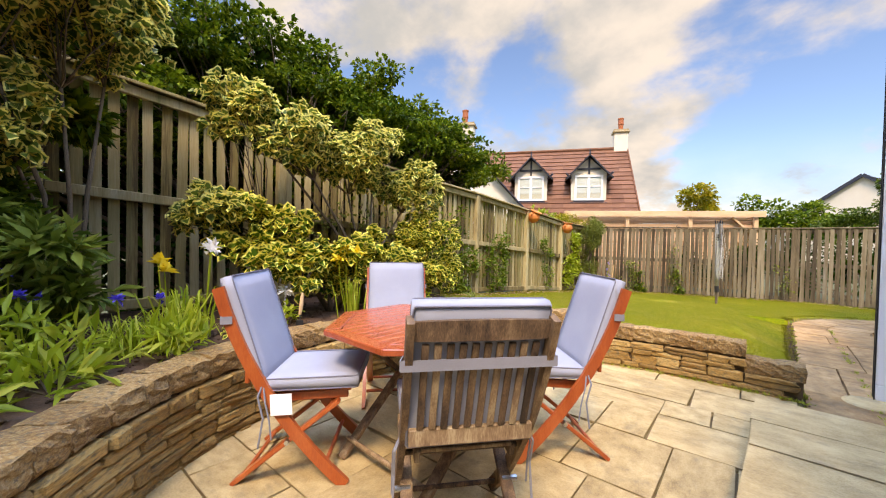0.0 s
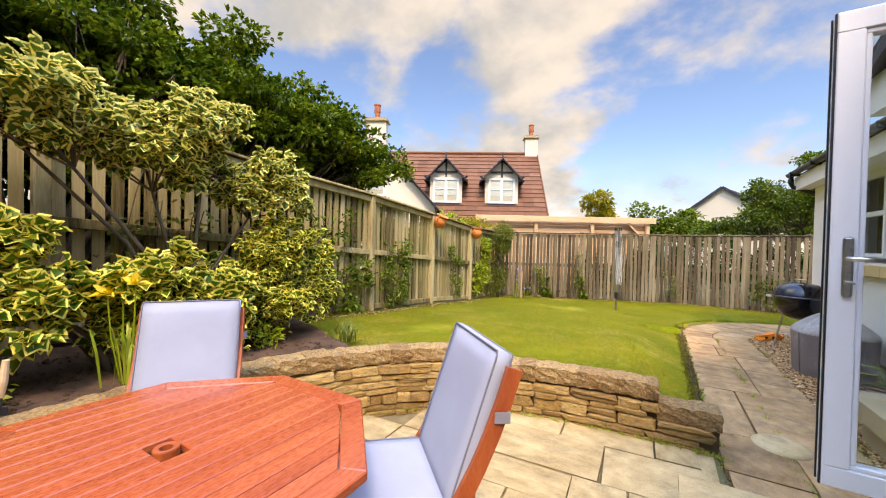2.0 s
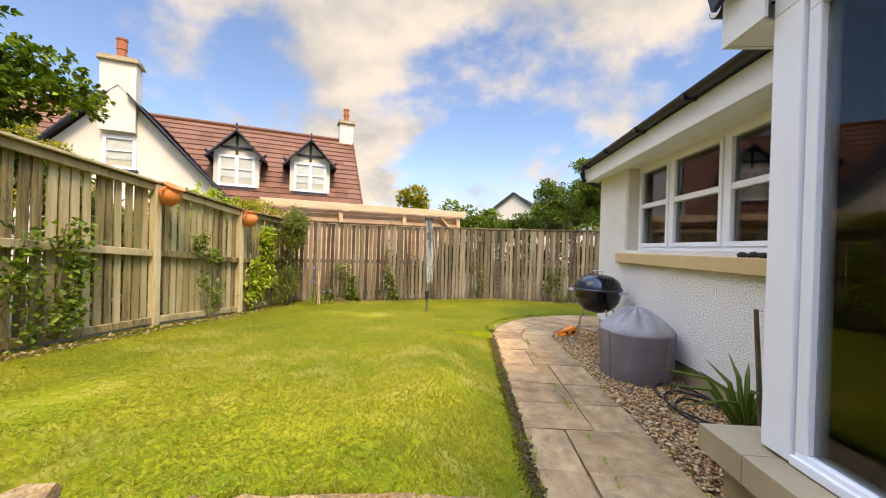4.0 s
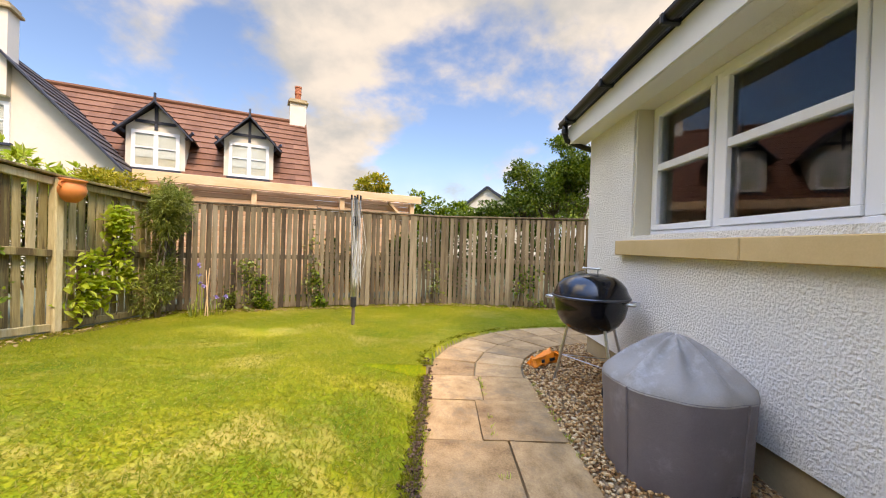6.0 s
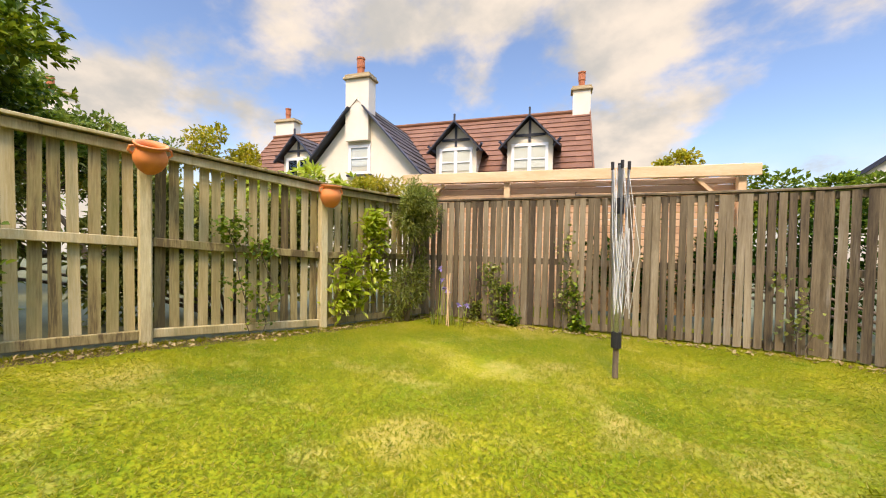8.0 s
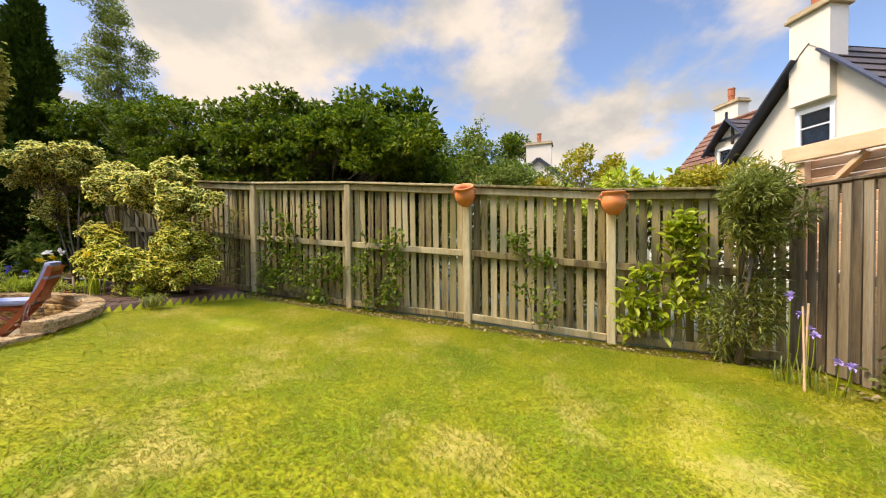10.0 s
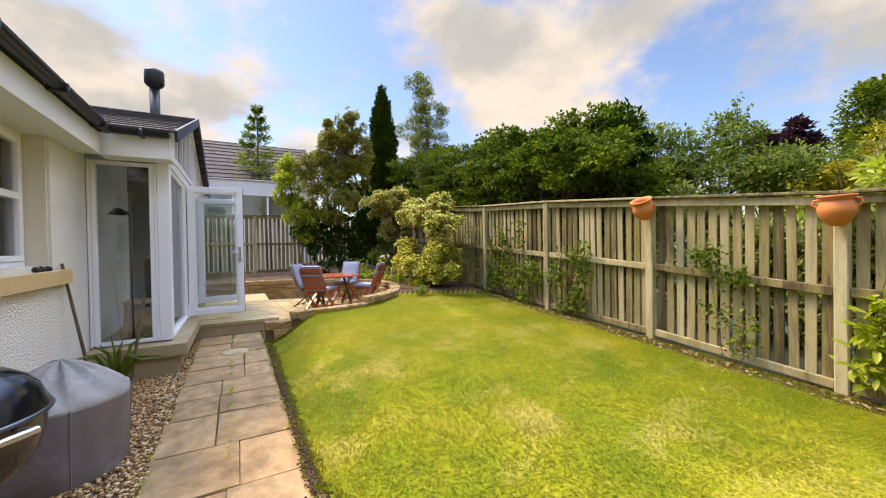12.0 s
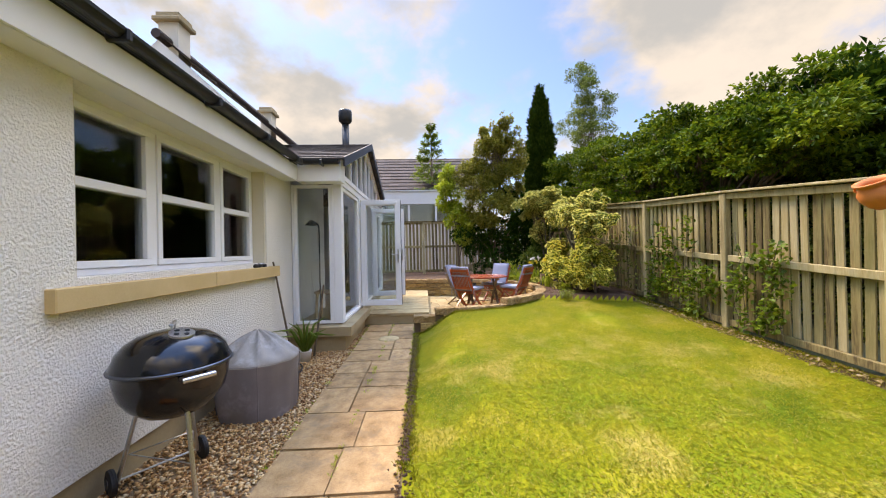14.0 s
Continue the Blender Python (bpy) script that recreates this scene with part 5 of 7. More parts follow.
def hanging_pot(x, y, z, tilt):
    ob = thing("wall_pot", "round-bellied terracotta pot hung on the fence post", "plant pot", "pots on the fence", x, y, z)
    mm = Euler((0, radians(tilt), 0)).to_matrix().to_4x4()
    bm = bmn()
    lathe(bm, [(0, -0.13), (0.045, -0.13), (0.09, -0.09), (0.125, -0.02), (0.13, 0.03), (0.105, 0.085), (0.095, 0.10), (0.125, 0.125), (0.13, 0.14), (0.115, 0.142), (0.088, 0.10), (0.10, 0.03), (0.0, -0.09)], 28, mm)
    part("body", bm, "terracotta", ob, smooth=True)
    for s in (-1, 1):
        bm = bmn()
        tube(bm, [mm @ Vector(p) for p in ((0, s * 0.10, 0.11), (0, s * 0.145, 0.10), (0, s * 0.155, 0.06), (0, s * 0.125, 0.035))], 0.011, 8)
        part("ear", bm, "terracotta", ob)
    bm = bmn()
    tube(bm, [(-0.02, 0, 0.10), (-0.09, 0, 0.12), (-0.10, 0, 0.16)], 0.004, 6)
    part("hook", bm, "darksteel", ob)


hanging_pot(FX + 0.172, 7.45, 1.80, 26)
hanging_pot(FX + 0.172, 9.21, 1.63, 5)

# rotary airer, folded
ai = thing("rotary_airer", "folded grey metal rotary clothes airer with hanging cords", "clothes airer", "", -1.03, 10.25, -0.05)
bm = bmn()
tube(bm, [(0, 0, -0.02), (0, 0, 0.28)], 0.024, 12)
part("ground_socket", bm, "bark", ai)
bm = bmn()
tube(bm, [(0, 0, 0.28), (0, 0, 1.84)], 0.022, 12)
part("mast", bm, "steel", ai)
bm = bmn()
tube(bm, [(0, 0, 0.26), (0, 0, 0.40)], 0.042, 12)
part("hub", bm, "rubber", ai)
bm = bmn()
tube(bm, [(0, 0, 1.42), (0, 0, 1.56)], 0.036, 12)
part("slider", bm, "rubber", ai)
for k in range(4):
    a = math.pi / 2 * k + 0.5
    bm = bmn()
    tube(bm, [(0.035 * math.cos(a), 0.035 * math.sin(a), 0.40), (0.065 * math.cos(a), 0.065 * math.sin(a), 1.82)], 0.010, 8)
    part("arm", bm, "steel", ai)
    bm = bmn()
    tube(bm, [(0.065 * math.cos(a), 0.065 * math.sin(a), 1.80), (0.066 * math.cos(a), 0.066 * math.sin(a), 1.87)], 0.014, 8)
    part("cap", bm, "rubber", ai)
rr = random.Random(8)
for k in range(14):
    bm = bmn()
    a = rr.uniform(0, 6.28)
    r = rr.uniform(0.05, 0.12)
    tube(bm, [(0.06 * math.cos(a), 0.06 * math.sin(a), 1.80), (r * math.cos(a) + 0.05, r * math.sin(a), rr.uniform(0.9, 1.3)), (r * 0.8 * math.cos(a + 1) + 0.05, r * math.sin(a + 1), rr.uniform(0.5, 0.75)), (0.06 * math.cos(a + 2) + 0.02, 0.06 * math.sin(a + 2), rr.uniform(1.2, 1.7))], 0.0028, 4)
    part("cord", bm, "cord", ai)

# aloe in its pot, with sticks leaning on the wall
al = thing("potted_aloe", "spiky aloe in a small pale pot on the gravel", "potted plant", "", 1.60, 5.50, -0.07)
bm = bmn()
lathe(bm, [(0, 0), (0.065, 0), (0.085, 0.14), (0.09, 0.15), (0.08, 0.15), (0.07, 0.12), (0, 0.12)], 20)
part("pot", bm, "whitepot", al, smooth=True)
for k in range(15):
    a = k * 2.4
    t = 0.25 + 0.5 * (k % 5) / 5
    ln = 0.42 + 0.07 * (k % 4)
    bm = bmn()
    d = Vector((math.cos(a), math.sin(a), 0))
    tube(bm, [Vector((0, 0, 0.12)) + d * 0.01, Vector((0, 0, 0.12)) + d * ln * t * 0.6 + Vector((0, 0, ln * 0.55)), Vector((0, 0, 0.12)) + d * ln * t * 1.5 + Vector((0, 0, ln * (1.0 - 0.75 * t)))], [0.022, 0.016, 0.002], 5)
    part("leaf", bm, "dusty", al)
for k, (a, b, c, d, h) in enumerate(((1.80, 5.40, 1.95, 5.62, 1.35), (1.55, 5.28, 1.42, 5.20, 1.0))):
    st = thing("garden_cane", "dark wooden stick leaning at the house corner", "stick", "sticks", a, b, -0.07)
    bm = bmn()
    tube(bm, [(0, 0, 0), (c - a, d - b, h)], [0.016, 0.012], 8)
    part("cane", bm, "bark", st)
sh = thing("pair_of_gloves", "dark gardening gloves lying on the window sill", "gloves", "", 1.98, 5.86, 1.227)
for k in range(3):
    bm = bmn()
    bmesh.ops.create_icosphere(bm, subdivisions=2, radius=0.07)
    for v in bm.verts:
        v.co.z = max(0, v.co.z * 0.4 + 0.015)
        v.co.x *= 0.6
        v.co.y += 0.11 * k
        v.co += Vector((0, 0, 0.02)) * noise.noise(v.co * 20)
    part("glove", bm, "dark", sh, smooth=True)

fl = thing("flue", "black metal stove flue with a rain cowl on the roof", "flue", "", 1.90, 1.15, 3.2)
bm = bmn()
tube(bm, [(0, 0, 0), (0, 0, 1.50)], 0.085, 20)
part("pipe", bm, "gutter", fl, smooth=True)
bm = bmn()
lathe(bm, [(0.09, 1.42), (0.14, 1.46), (0.165, 1.50), (0.165, 1.72), (0.15, 1.76), (0.0, 1.77)], 24)
part("cowl", bm, "gutter", fl, smooth=True)


# inside the garden room
stl = thing("wooden_stool", "small pale wooden stool inside the garden room", "stool", "", 1.62, 4.25, 0.29)
bm = bmn()
box(bm, -0.17, -0.17, 0.42, 0.17, 0.17, 0.46, 0.006)
part("seat", bm, "pine", stl)
for sx in (-1, 1):
    for sy in (-1, 1):
        bm = bmn()
        beam(bm, (sx * 0.15, sy * 0.15, 0), (sx * 0.13, sy * 0.13, 0.42), 0.035, 0.035, 0.003)
        part("leg", bm, "pine", stl)
stv = thing("stove", "black cylindrical wood stove with its flue pipe", "stove", "", 1.90, 1.15, 0.29)
bm = bmn()
lathe(bm, [(0, 0), (0.24, 0), (0.24, 0.9), (0.2, 0.94), (0, 0.94)], 28)
part("body", bm, "gutter", stv, smooth=True)
bm = bmn()
tube(bm, [(0, 0, 0.94), (0, 0, 2.9)], 0.075, 16)
part("pipe", bm, "gutter", stv, smooth=True)
fs = thing("floor_lamp", "thin black floor lamp with a small round shade", "lamp", "", 1.66, 4.52, 0.29)
bm = bmn()
lathe(bm, [(0, 0), (0.14, 0), (0.14, 0.015), (0.02, 0.03)], 24)
part("base", bm, "gutter", fs)
bm = bmn()
tube(bm, [(0, 0, 0.02), (0, 0, 1.50), (0.02, 0, 1.56), (0.08, 0, 1.60)], 0.010, 8)
part("pole", bm, "gutter", fs, smooth=True)
bm = bmn()
lathe(bm, [(0.03, 0.08), (0.06, 0.05), (0.10, 0.0), (0.095, 0.0), (0.05, 0.045), (0.0, 0.07)], 20, Matrix.Translation((0.12, 0, 1.54)))
part("shade", bm, "gutter", fs, smooth=True)
sof = thing("sofa", "grey sofa inside the garden room", "sofa", "", 3.3, 3.6, 0.29)
bm = bmn()
box(bm, -0.9, -0.4, 0.08, 0.9, 0.4, 0.42, 0.05)
part("seat", bm, "cover", sof)
bm = bmn()
box(bm, -0.9, 0.25, 0.42, 0.9, 0.42, 0.85, 0.05)
part("backrest", bm, "cover", sof)


rs_ = thing("round_stone", "round worn stone disc let into the path", "stone", "", 0.58, 4.50, -0.045)
bm = bmn()
lathe(bm, [(0, 0.022), (0.13, 0.022), (0.165, 0.016), (0.175, 0.0), (0.175, -0.03)], 26)
part("disc", bm, "slab", rs_, smooth=True)
hs = thing("garden_hose", "thin black hose lying in loops on the gravel", "hose", "", 1.72, 5.9, -0.055)
bm = bmn()
tube(bm, [(0.22 * math.cos(k * 0.35) * (1 + 0.05 * math.sin(k)), 0.38 * math.sin(k * 0.35) + 0.01 * k, 0.012 + 0.004 * (k % 3)) for k in range(46)], 0.009, 6)
part("hose", bm, "rubber", hs, smooth=True)
for x_, y_, h_, t_ in ((-3.42, 10.62, 0.75, 0.06), (-3.36, 10.60, 0.72, -0.04)):
    cn = thing("bamboo_cane", "short bamboo cane beside the clematis", "cane", "canes in the corner", x_, y_, -0.08)
    bm = bmn()
    tube(bm, [(0, 0, 0), (t_, 0, h_)], 0.008, 7)
    part("cane", bm, "pine", cn)
for s_ in (0.48, 0.93):
    c_ = Vector((-4.26, 10.95, 0)).lerp(Vector((0.3, 12.62, 0)), s_)
    cl_ = thing("fence_clip", "small black clip on the fence rail", "clip", "clips on the fence", c_.x, c_.y, 1.73)
    bm = bmn()
    box(bm, -0.04, -0.03, 0, 0.04, 0.03, 0.03, 0.008)
    tube(bm, [(-0.03, 0, 0.02), (-0.05, 0, 0.06), (-0.02, 0, 0.07)], 0.006, 6)
    part("clip", bm, "rubber", cl_)


# ---- timber garden building behind the back fence ----
UX = Vector((math.cos(radians(28.5)), math.sin(radians(28.5)), 0))
VX = Vector((-UX.y, UX.x, 0))
RZ = 28.5
pg = thing("timber_pergola", "new pale timber pergola with a boarded screen behind it", "pergola", "", -4.94, 11.25, -0.1, RZ)
Lp = 5.15
bm = bmn()
beam(bm, (-0.15, 0, 2.29), (Lp + 0.1, 0, 2.29), 0.06, 0.17, 0.005)
part("front_beam", bm, "pine", pg)
bm = bmn()
beam(bm, (-0.1, 1.6, 2.2), (Lp + 0.05, 1.6, 2.2), 0.06, 0.12, 0.005)
part("rear_beam", bm, "pine", pg)
for x_ in (0.0, 1.7, 3.4, Lp - 0.1):
    bm = bmn()
    beam(bm, (x_, 0.085, 0), (x_, 0.085, 2.2), 0.10, 0.10, 0.006)
    part("post", bm, "pine", pg)
for a, b in ((0.1, 0.6), (Lp - 0.2, Lp - 0.7)):
    bm = bmn()
    beam(bm, (a, 0.07, 1.72), (b, 0.07, 2.2), 0.05, 0.09, 0.004, up=(0, 1, 0))
    part("brace", bm, "pine", pg)
for k in range(8):
    bm = bmn()
    x_ = 0.05 + k * (Lp - 0.2) / 7
    beam(bm, (x_, 0.034, 2.28), (x_, 1.57, 2.2), 0.045, 0.09, 0.004)
    part("rafter", bm, "pine", pg)
for k in range(20):
    bm = bmn()
    box(bm, -0.05, 0.14, 0.12 + k * 0.105, Lp, 0.165, 0.12 + k * 0.105 + 0.099, 0.010)
    part("screen_board", bm, "pine_board", pg)


# ---- neighbouring houses ----
def tiled(bm, o, along, up, n_rows, width, th=0.03, rows_w=None):
    """Courses of tiles: one long lapped bar a course."""
    o, along, up = Vector(o), Vector(along).normalized(), Vector(up)
    for r in range(n_rows):
        a, b = r / n_rows, (r + 1.08) / n_rows
        nrm = along.cross(up).normalized()
        p = o + up * a + nrm * 0.045
        q = o + up * b + nrm * 0.005
        k = int(width / 0.62) + 1
        for i in range(k):
            w0, w1 = i * width / k, (i + 1) * width / k
            v = [bm.verts.new(c) for c in (p + along * w0, p + along * w1, q + along * w1, q + along * w0, p + along * w0 - nrm * th, p + along * w1 - nrm * th)]
            bm.faces.new((v[0], v[1], v[2], v[3]))
            bm.faces.new((v[4], v[5], v[1], v[0]))


def chimney(parent, x, y, z0, z1, w, d, pots=1):
    bm = bmn()
    box(bm, x - w / 2, y - d / 2, z0, x + w / 2, y + d / 2, z1 - 0.2)
    c = part("chimney", bm, "farharl", parent)
    bm = bmn()
    box(bm, x - w / 2 - 0.09, y - d / 2 - 0.09, z1 - 0.2, x + w / 2 + 0.09, y + d / 2 + 0.09, z1 - 0.1, 0.02)
    box(bm, x - w / 2 - 0.03, y - d / 2 - 0.03, z1 - 0.1, x + w / 2 + 0.03, y + d / 2 + 0.03, z1)
    part("cap", bm, "base", c)
    for k in range(pots):
        bm = bmn()
        lathe(bm, [(0.13, z1), (0.14, z1 + 0.3), (0.16, z1 + 0.32), (0.15, z1 + 0.62), (0.17, z1 + 0.64), (0.17, z1 + 0.70), (0.1, z1 + 0.70), (0.1, z1 + 0.3)], 14, Matrix.Translation((x + (k - (pots - 1) / 2) * 0.4, y, 0)))
        part("chimney_pot", bm, "claypot", c)
    return c


def far_window(parent, x, y, z, w, h, lights=2, d=0.10):
    """A window whose face looks along -y."""
    win = new("window")
    win.parent = parent
    win.matrix_basis = Matrix.Translation((x, y, z))
    bm = bmn()
    leaf_frame(bm, -w / 2, w / 2, 0, h, 0.11, -0.03, 0.04, "x")
    for k in range(1, lights):
        xx = -w / 2 + w * k / lights
        box(bm, xx - 0.065, -0.032, 0.11, xx + 0.065, 0.04, h - 0.11)
    for k in range(lights):
        a, b = -w / 2 + w * k / lights, -w / 2 + w * (k + 1) / lights
        box(bm, a + 0.06, -0.02, h * 0.54, b - 0.05, 0.02, h * 0.57)
    part("frame", bm, "upvc", win)
    bm = bmn()
    box(bm, -w / 2 + 0.05, 0.0, 0.05, w / 2 - 0.05, 0.01, h - 0.05)
    part("pane", bm, "glass", win).visible_shadow = False
    # black sheet behind the pane, painted in place of the unlit room's shade
    bm = bmn()
    box(bm, -w / 2 + 0.02, 0.25, 0.02, w / 2 - 0.02, 0.28, h - 0.02)
    part("room_dark", bm, "dark", win)
    bm = bmn()
    for k in range(6):
        for s in (-1, 1):
            xx = s * (w / 2 - 0.07 - 0.05 * (k % 3)) if k < 3 else s * (0.12 + 0.04 * (k % 3))
            tube(bm, [(xx, 0.10, 0.04), (xx, 0.10, h - 0.05)], 0.035, 6)
    box(bm, -w / 2 + 0.06, 0.014, h * 0.30, w / 2 - 0.06, 0.018, h - 0.06)
    part("net_curtain", bm, "curtain", win)
    bm = bmn()
    box(bm, -w / 2 - 0.06, -0.10, -0.07, w / 2 + 0.06, 0.02, 0.0)
    part("sill", bm, "barge", win)
    return win


house = thing("neighbour_house", "cream harled neighbouring house with red-brown tiles, dormers and a front gable", "house", "", 0, 0, 0, 26.5)
EV, EZ, RV, RZZ = 20.1, 2.55, 24.1, 7.0
UL, UR = -13.2, 4.3
bm = bmn()
tiled(bm, (UL, EV - 0.25, EZ - 0.23), (1, 0, 0), (0, RV - EV + 0.25, RZZ - EZ + 0.23), 17, UR - UL)
box(bm, UL, EV + 0.3, EZ - 0.2, UR, RV + 4, EZ)
v = [bm.verts.new(c) for c in ((UL, EV, EZ - 0.05), (UR, EV, EZ - 0.05), (UR, RV, RZZ - 0.05), (UL, RV, RZZ - 0.05), (UL, RV * 2 - EV, EZ), (UR, RV * 2 - EV, EZ))]
bm.faces.new(v[:4])
bm.faces.new((v[3], v[2], v[5], v[4]))
part("roof", bm, "redtile", house)
bm = bmn()
box(bm, UL + 0.1, EV + 0.35, -0.2, UR - 0.1, 2 * RV - EV - 0.35, EZ)
for uu in (UL + 0.1, UR - 0.1):
    t = [bm.verts.new((uu, a, b)) for a, b in ((EV + 0.35, EZ), (2 * RV - EV - 0.35, EZ), (RV, RZZ - 0.12))]
    bm.faces.new(t)
part("wall", bm, "farharl", house)
bm = bmn()
tube(bm, [(UL, RV, RZZ + 0.05), (UR, RV, RZZ + 0.05)], 0.10, 8)
part("ridge_tiles", bm, "redtile", house)
bm = bmn()
beam(bm, (UR + 0.02, EV - 0.25, EZ - 0.2), (UR + 0.02, RV, RZZ + 0.02), 0.06, 0.16)
part("verge", bm, "redtile", house)
chimney(house, UR - 0.35, RV + 0.1, 6.2, 8.15, 0.75, 0.55)
chimney(house, -12.7, RV + 0.6, 6.2, 8.2, 1.3, 0.6)
# front gable
GC, GV, GW, GE, GA = -4.40, 18.95, 3.25, 2.9, 6.45
bm = bmn()
t = [bm.verts.new(c) for c in ((GC - GW + 0.3, GV, -0.2), (GC + GW - 0.3, GV, -0.2), (GC + GW - 0.3, GV, GE + 0.25), (GC, GV, GA - 0.1), (GC - GW + 0.3, GV, GE + 0.25))]
bm.faces.new(t)
r = bmesh.ops.extrude_face_region(bm, geom=bm.faces[:])
bmesh.ops.translate(bm, vec=(0, 4.5, 0), verts=[g for g in r["geom"] if isinstance(g, bmesh.types.BMVert)])
part("gable_wall", bm, "farharl", house)
bm = bmn()
for s in (-1, 1):
    if s > 0:
        tiled(bm, (GC + s * GW, GV - 0.25, GE), (0, 1, 0), (-s * GW, 0, GA - GE), 12, 5.2)
    else:
        tiled(bm, (GC + s * GW, GV - 0.25 + 5.2, GE), (0, -1, 0), (-s * GW, 0, GA - GE), 12, 5.2)
part("gable_roof", bm, "darktile", house)
bm = bmn()
for s in (-1, 1):
    beam(bm, (GC + s * (GW + 0.05), GV - 0.27, GE - 0.05), (GC + s * 0.3, GV - 0.27, GA - 0.28), 0.05, 0.26, up=(0, 1, 0))
part("bargeboard", bm, "barge", house)
chimney(house, GC, GV + 0.05, 4.9, 7.45, 1.0, 0.55)
far_window(house, GC + 0.02, GV - 0.03, 3.62, 0.95, 1.15, 1)


def dormer(u, v=21.0, w=1.75):
    z0, z1, za = 3.48, 5.05, 5.98
    d = new("dormer")
    d.parent = house
    d.matrix_basis = Matrix.Translation((u, v, 0))
    bm = bmn()
    t = [bm.verts.new(c) for c in ((-w / 2, 0, z0 - 0.3), (w / 2, 0, z0 - 0.3), (w / 2, 0, z1), (0, 0, za - 0.1), (-w / 2, 0, z1))]
    bm.faces.new(t)
    r = bmesh.ops.extrude_face_region(bm, geom=bm.faces[:])
    bmesh.ops.translate(bm, vec=(0, 2.6, 0), verts=[g for g in r["geom"] if isinstance(g, bmesh.types.BMVert)])
    part("wall", bm, "farharl", d)
    bm = bmn()
    e = w / 2 + 0.28
    sl = (za - z1) / (w / 2)
    ze = z1 - 0.28 * sl
    tiled(bm, (e, -0.3, ze), (0, 1, 0), (-e, 0, za - ze), 5, 3.0)
    tiled(bm, (-e, 2.7, ze), (0, -1, 0), (e, 0, za - ze), 5, 3.0)
    part("dormer_roof", bm, "darktile", d)
    bm = bmn()
    for s in (-1, 1):
        beam(bm, (s * e, -0.32, ze - 0.04), (0, -0.32, za - 0.02), 0.05, 0.17, up=(0, 1, 0))
    beam(bm, (0, -0.32, za - 0.1), (0, -0.32, za + 0.28), 0.07, 0.07)
    beam(bm, (0, -0.05, z1 - 0.05), (0, -0.05, za - 0.1), 0.10, 0.04)
    beam(bm, (-0.6, -0.05, z1 + 0.22), (0.6, -0.05, z1 + 0.22), 0.04, 0.10)
    for s in (-1, 1):
        beam(bm, (s * (w / 2 + 0.02), -0.04, z1 - 0.25), (s * (w / 2 + 0.28), -0.28, z1 - 0.02), 0.06, 0.09)
    part("timber_trim", bm, "barge", d)
    far_window(d, 0, -0.03, z0 + 0.12, 1.42, 1.35, 2)
    bm = bmn()
    box(bm, -w / 2 - 0.05, -0.16, z0 - 0.22, w / 2 + 0.05, 0.0, z0 + 0.02)
    part("apron", bm, "barge", d)


for u in (-1.05, 1.95, -8.9):
    dormer(u)


def simple_house(name, label, x, y, rz, w, d, ez, rz_z, tilem, chim=True, cd=0.6):
    h = thing(name, label, "house", "", x, y, -0.3, rz)
    bm = bmn()
    box(bm, -w / 2, -d / 2, 0, w / 2, d / 2, ez)
    for s in (-1, 1):
        t = [bm.verts.new(c) for c in ((s * w / 2, -d / 2, ez), (s * w / 2, d / 2, ez), (s * w / 2, 0, rz_z - 0.1))]
        bm.faces.new(t)
    part("wall", bm, "farharl", h)
    bm = bmn()
    tiled(bm, (-w / 2 - 0.15, -d / 2 - 0.3, ez - 0.2), (1, 0, 0), (0, d / 2 + 0.3, rz_z - ez + 0.2), 12, w + 0.3)
    tiled(bm, (w / 2 + 0.15, d / 2 + 0.3, ez - 0.2), (-1, 0, 0), (0, -d / 2 - 0.3, rz_z - ez + 0.2), 12, w + 0.3)
    part("roof", bm, tilem, h)
    for s in (-1, 1):
        for q in (-1, 1):
            bm = bmn()
            beam(bm, (s * (w / 2 + 0.17), q * (d / 2 + 0.3), ez - 0.2), (s * (w / 2 + 0.17), 0, rz_z), 0.05, 0.22)
            part("bargeboard", bm, "barge", h)
    if chim:
        chimney(h, w / 2 - 0.6, 0, rz_z - 0.8, rz_z + 1.2, 0.9, cd, 1)
    return h


simple_house("far_house", "cream gabled house far beyond the back fence", 5.6, 41, 68, 9, 8, 3.6, 6.6, "darktile", False)
simple_house("far_house", "cream house with a chimney behind the hedge", -29.9, 6.5, 0, 8, 9, 3.4, 7.2, "darktile", True, 1.7)
simple_house("far_house", "low house with dark tiles behind the garden", 1.0, -17, 0, 9, 9, 5.2, 8.5, "darktile", False)
simple_house("far_house", "house with a tiled roof beyond the corner", 9.5, 15.5, 20, 7, 6, 3.0, 5.0, "darktile", True)

# neighbour's lean-to behind the south fence
lt = thing("white_lean_to", "white flat-roofed lean-to with long windows behind the fence", "outbuilding", "", 1.2, -6.6, 0)
bm = bmn()
box(bm, -3.2, -0.15, 3.55, 2.2, 0.0, 4.15, 0.01)
part("fascia", bm, "fascia", lt)
for k in range(12):
    bm = bmn()
    box(bm, -3.1 + k * 0.46, 0.002, 3.75, -3.07 + k * 0.46, 0.02, 4.2)
    part("rib", bm, "fascia", lt)
bm = bmn()
box(bm, -3.2, -3.0, 4.16, 2.2, 0.05, 4.2)
part("roof", bm, "fascia", lt)
bm = bmn()
box(bm, -3.1, -0.14, -0.1, 2.1, -0.02, 2.7)
part("wall", bm, "farharl", lt)
for k in range(5):
    bm = bmn()
    box(bm, -3.1 + 1.26 * k, -0.12, 2.702, -3.02 + 1.26 * k, -0.04, 3.548)
    part("mullion", bm, "upvc", lt)
bm = bmn()
box(bm, -3.0, -0.09, 2.71, 2.1, -0.08, 3.54)
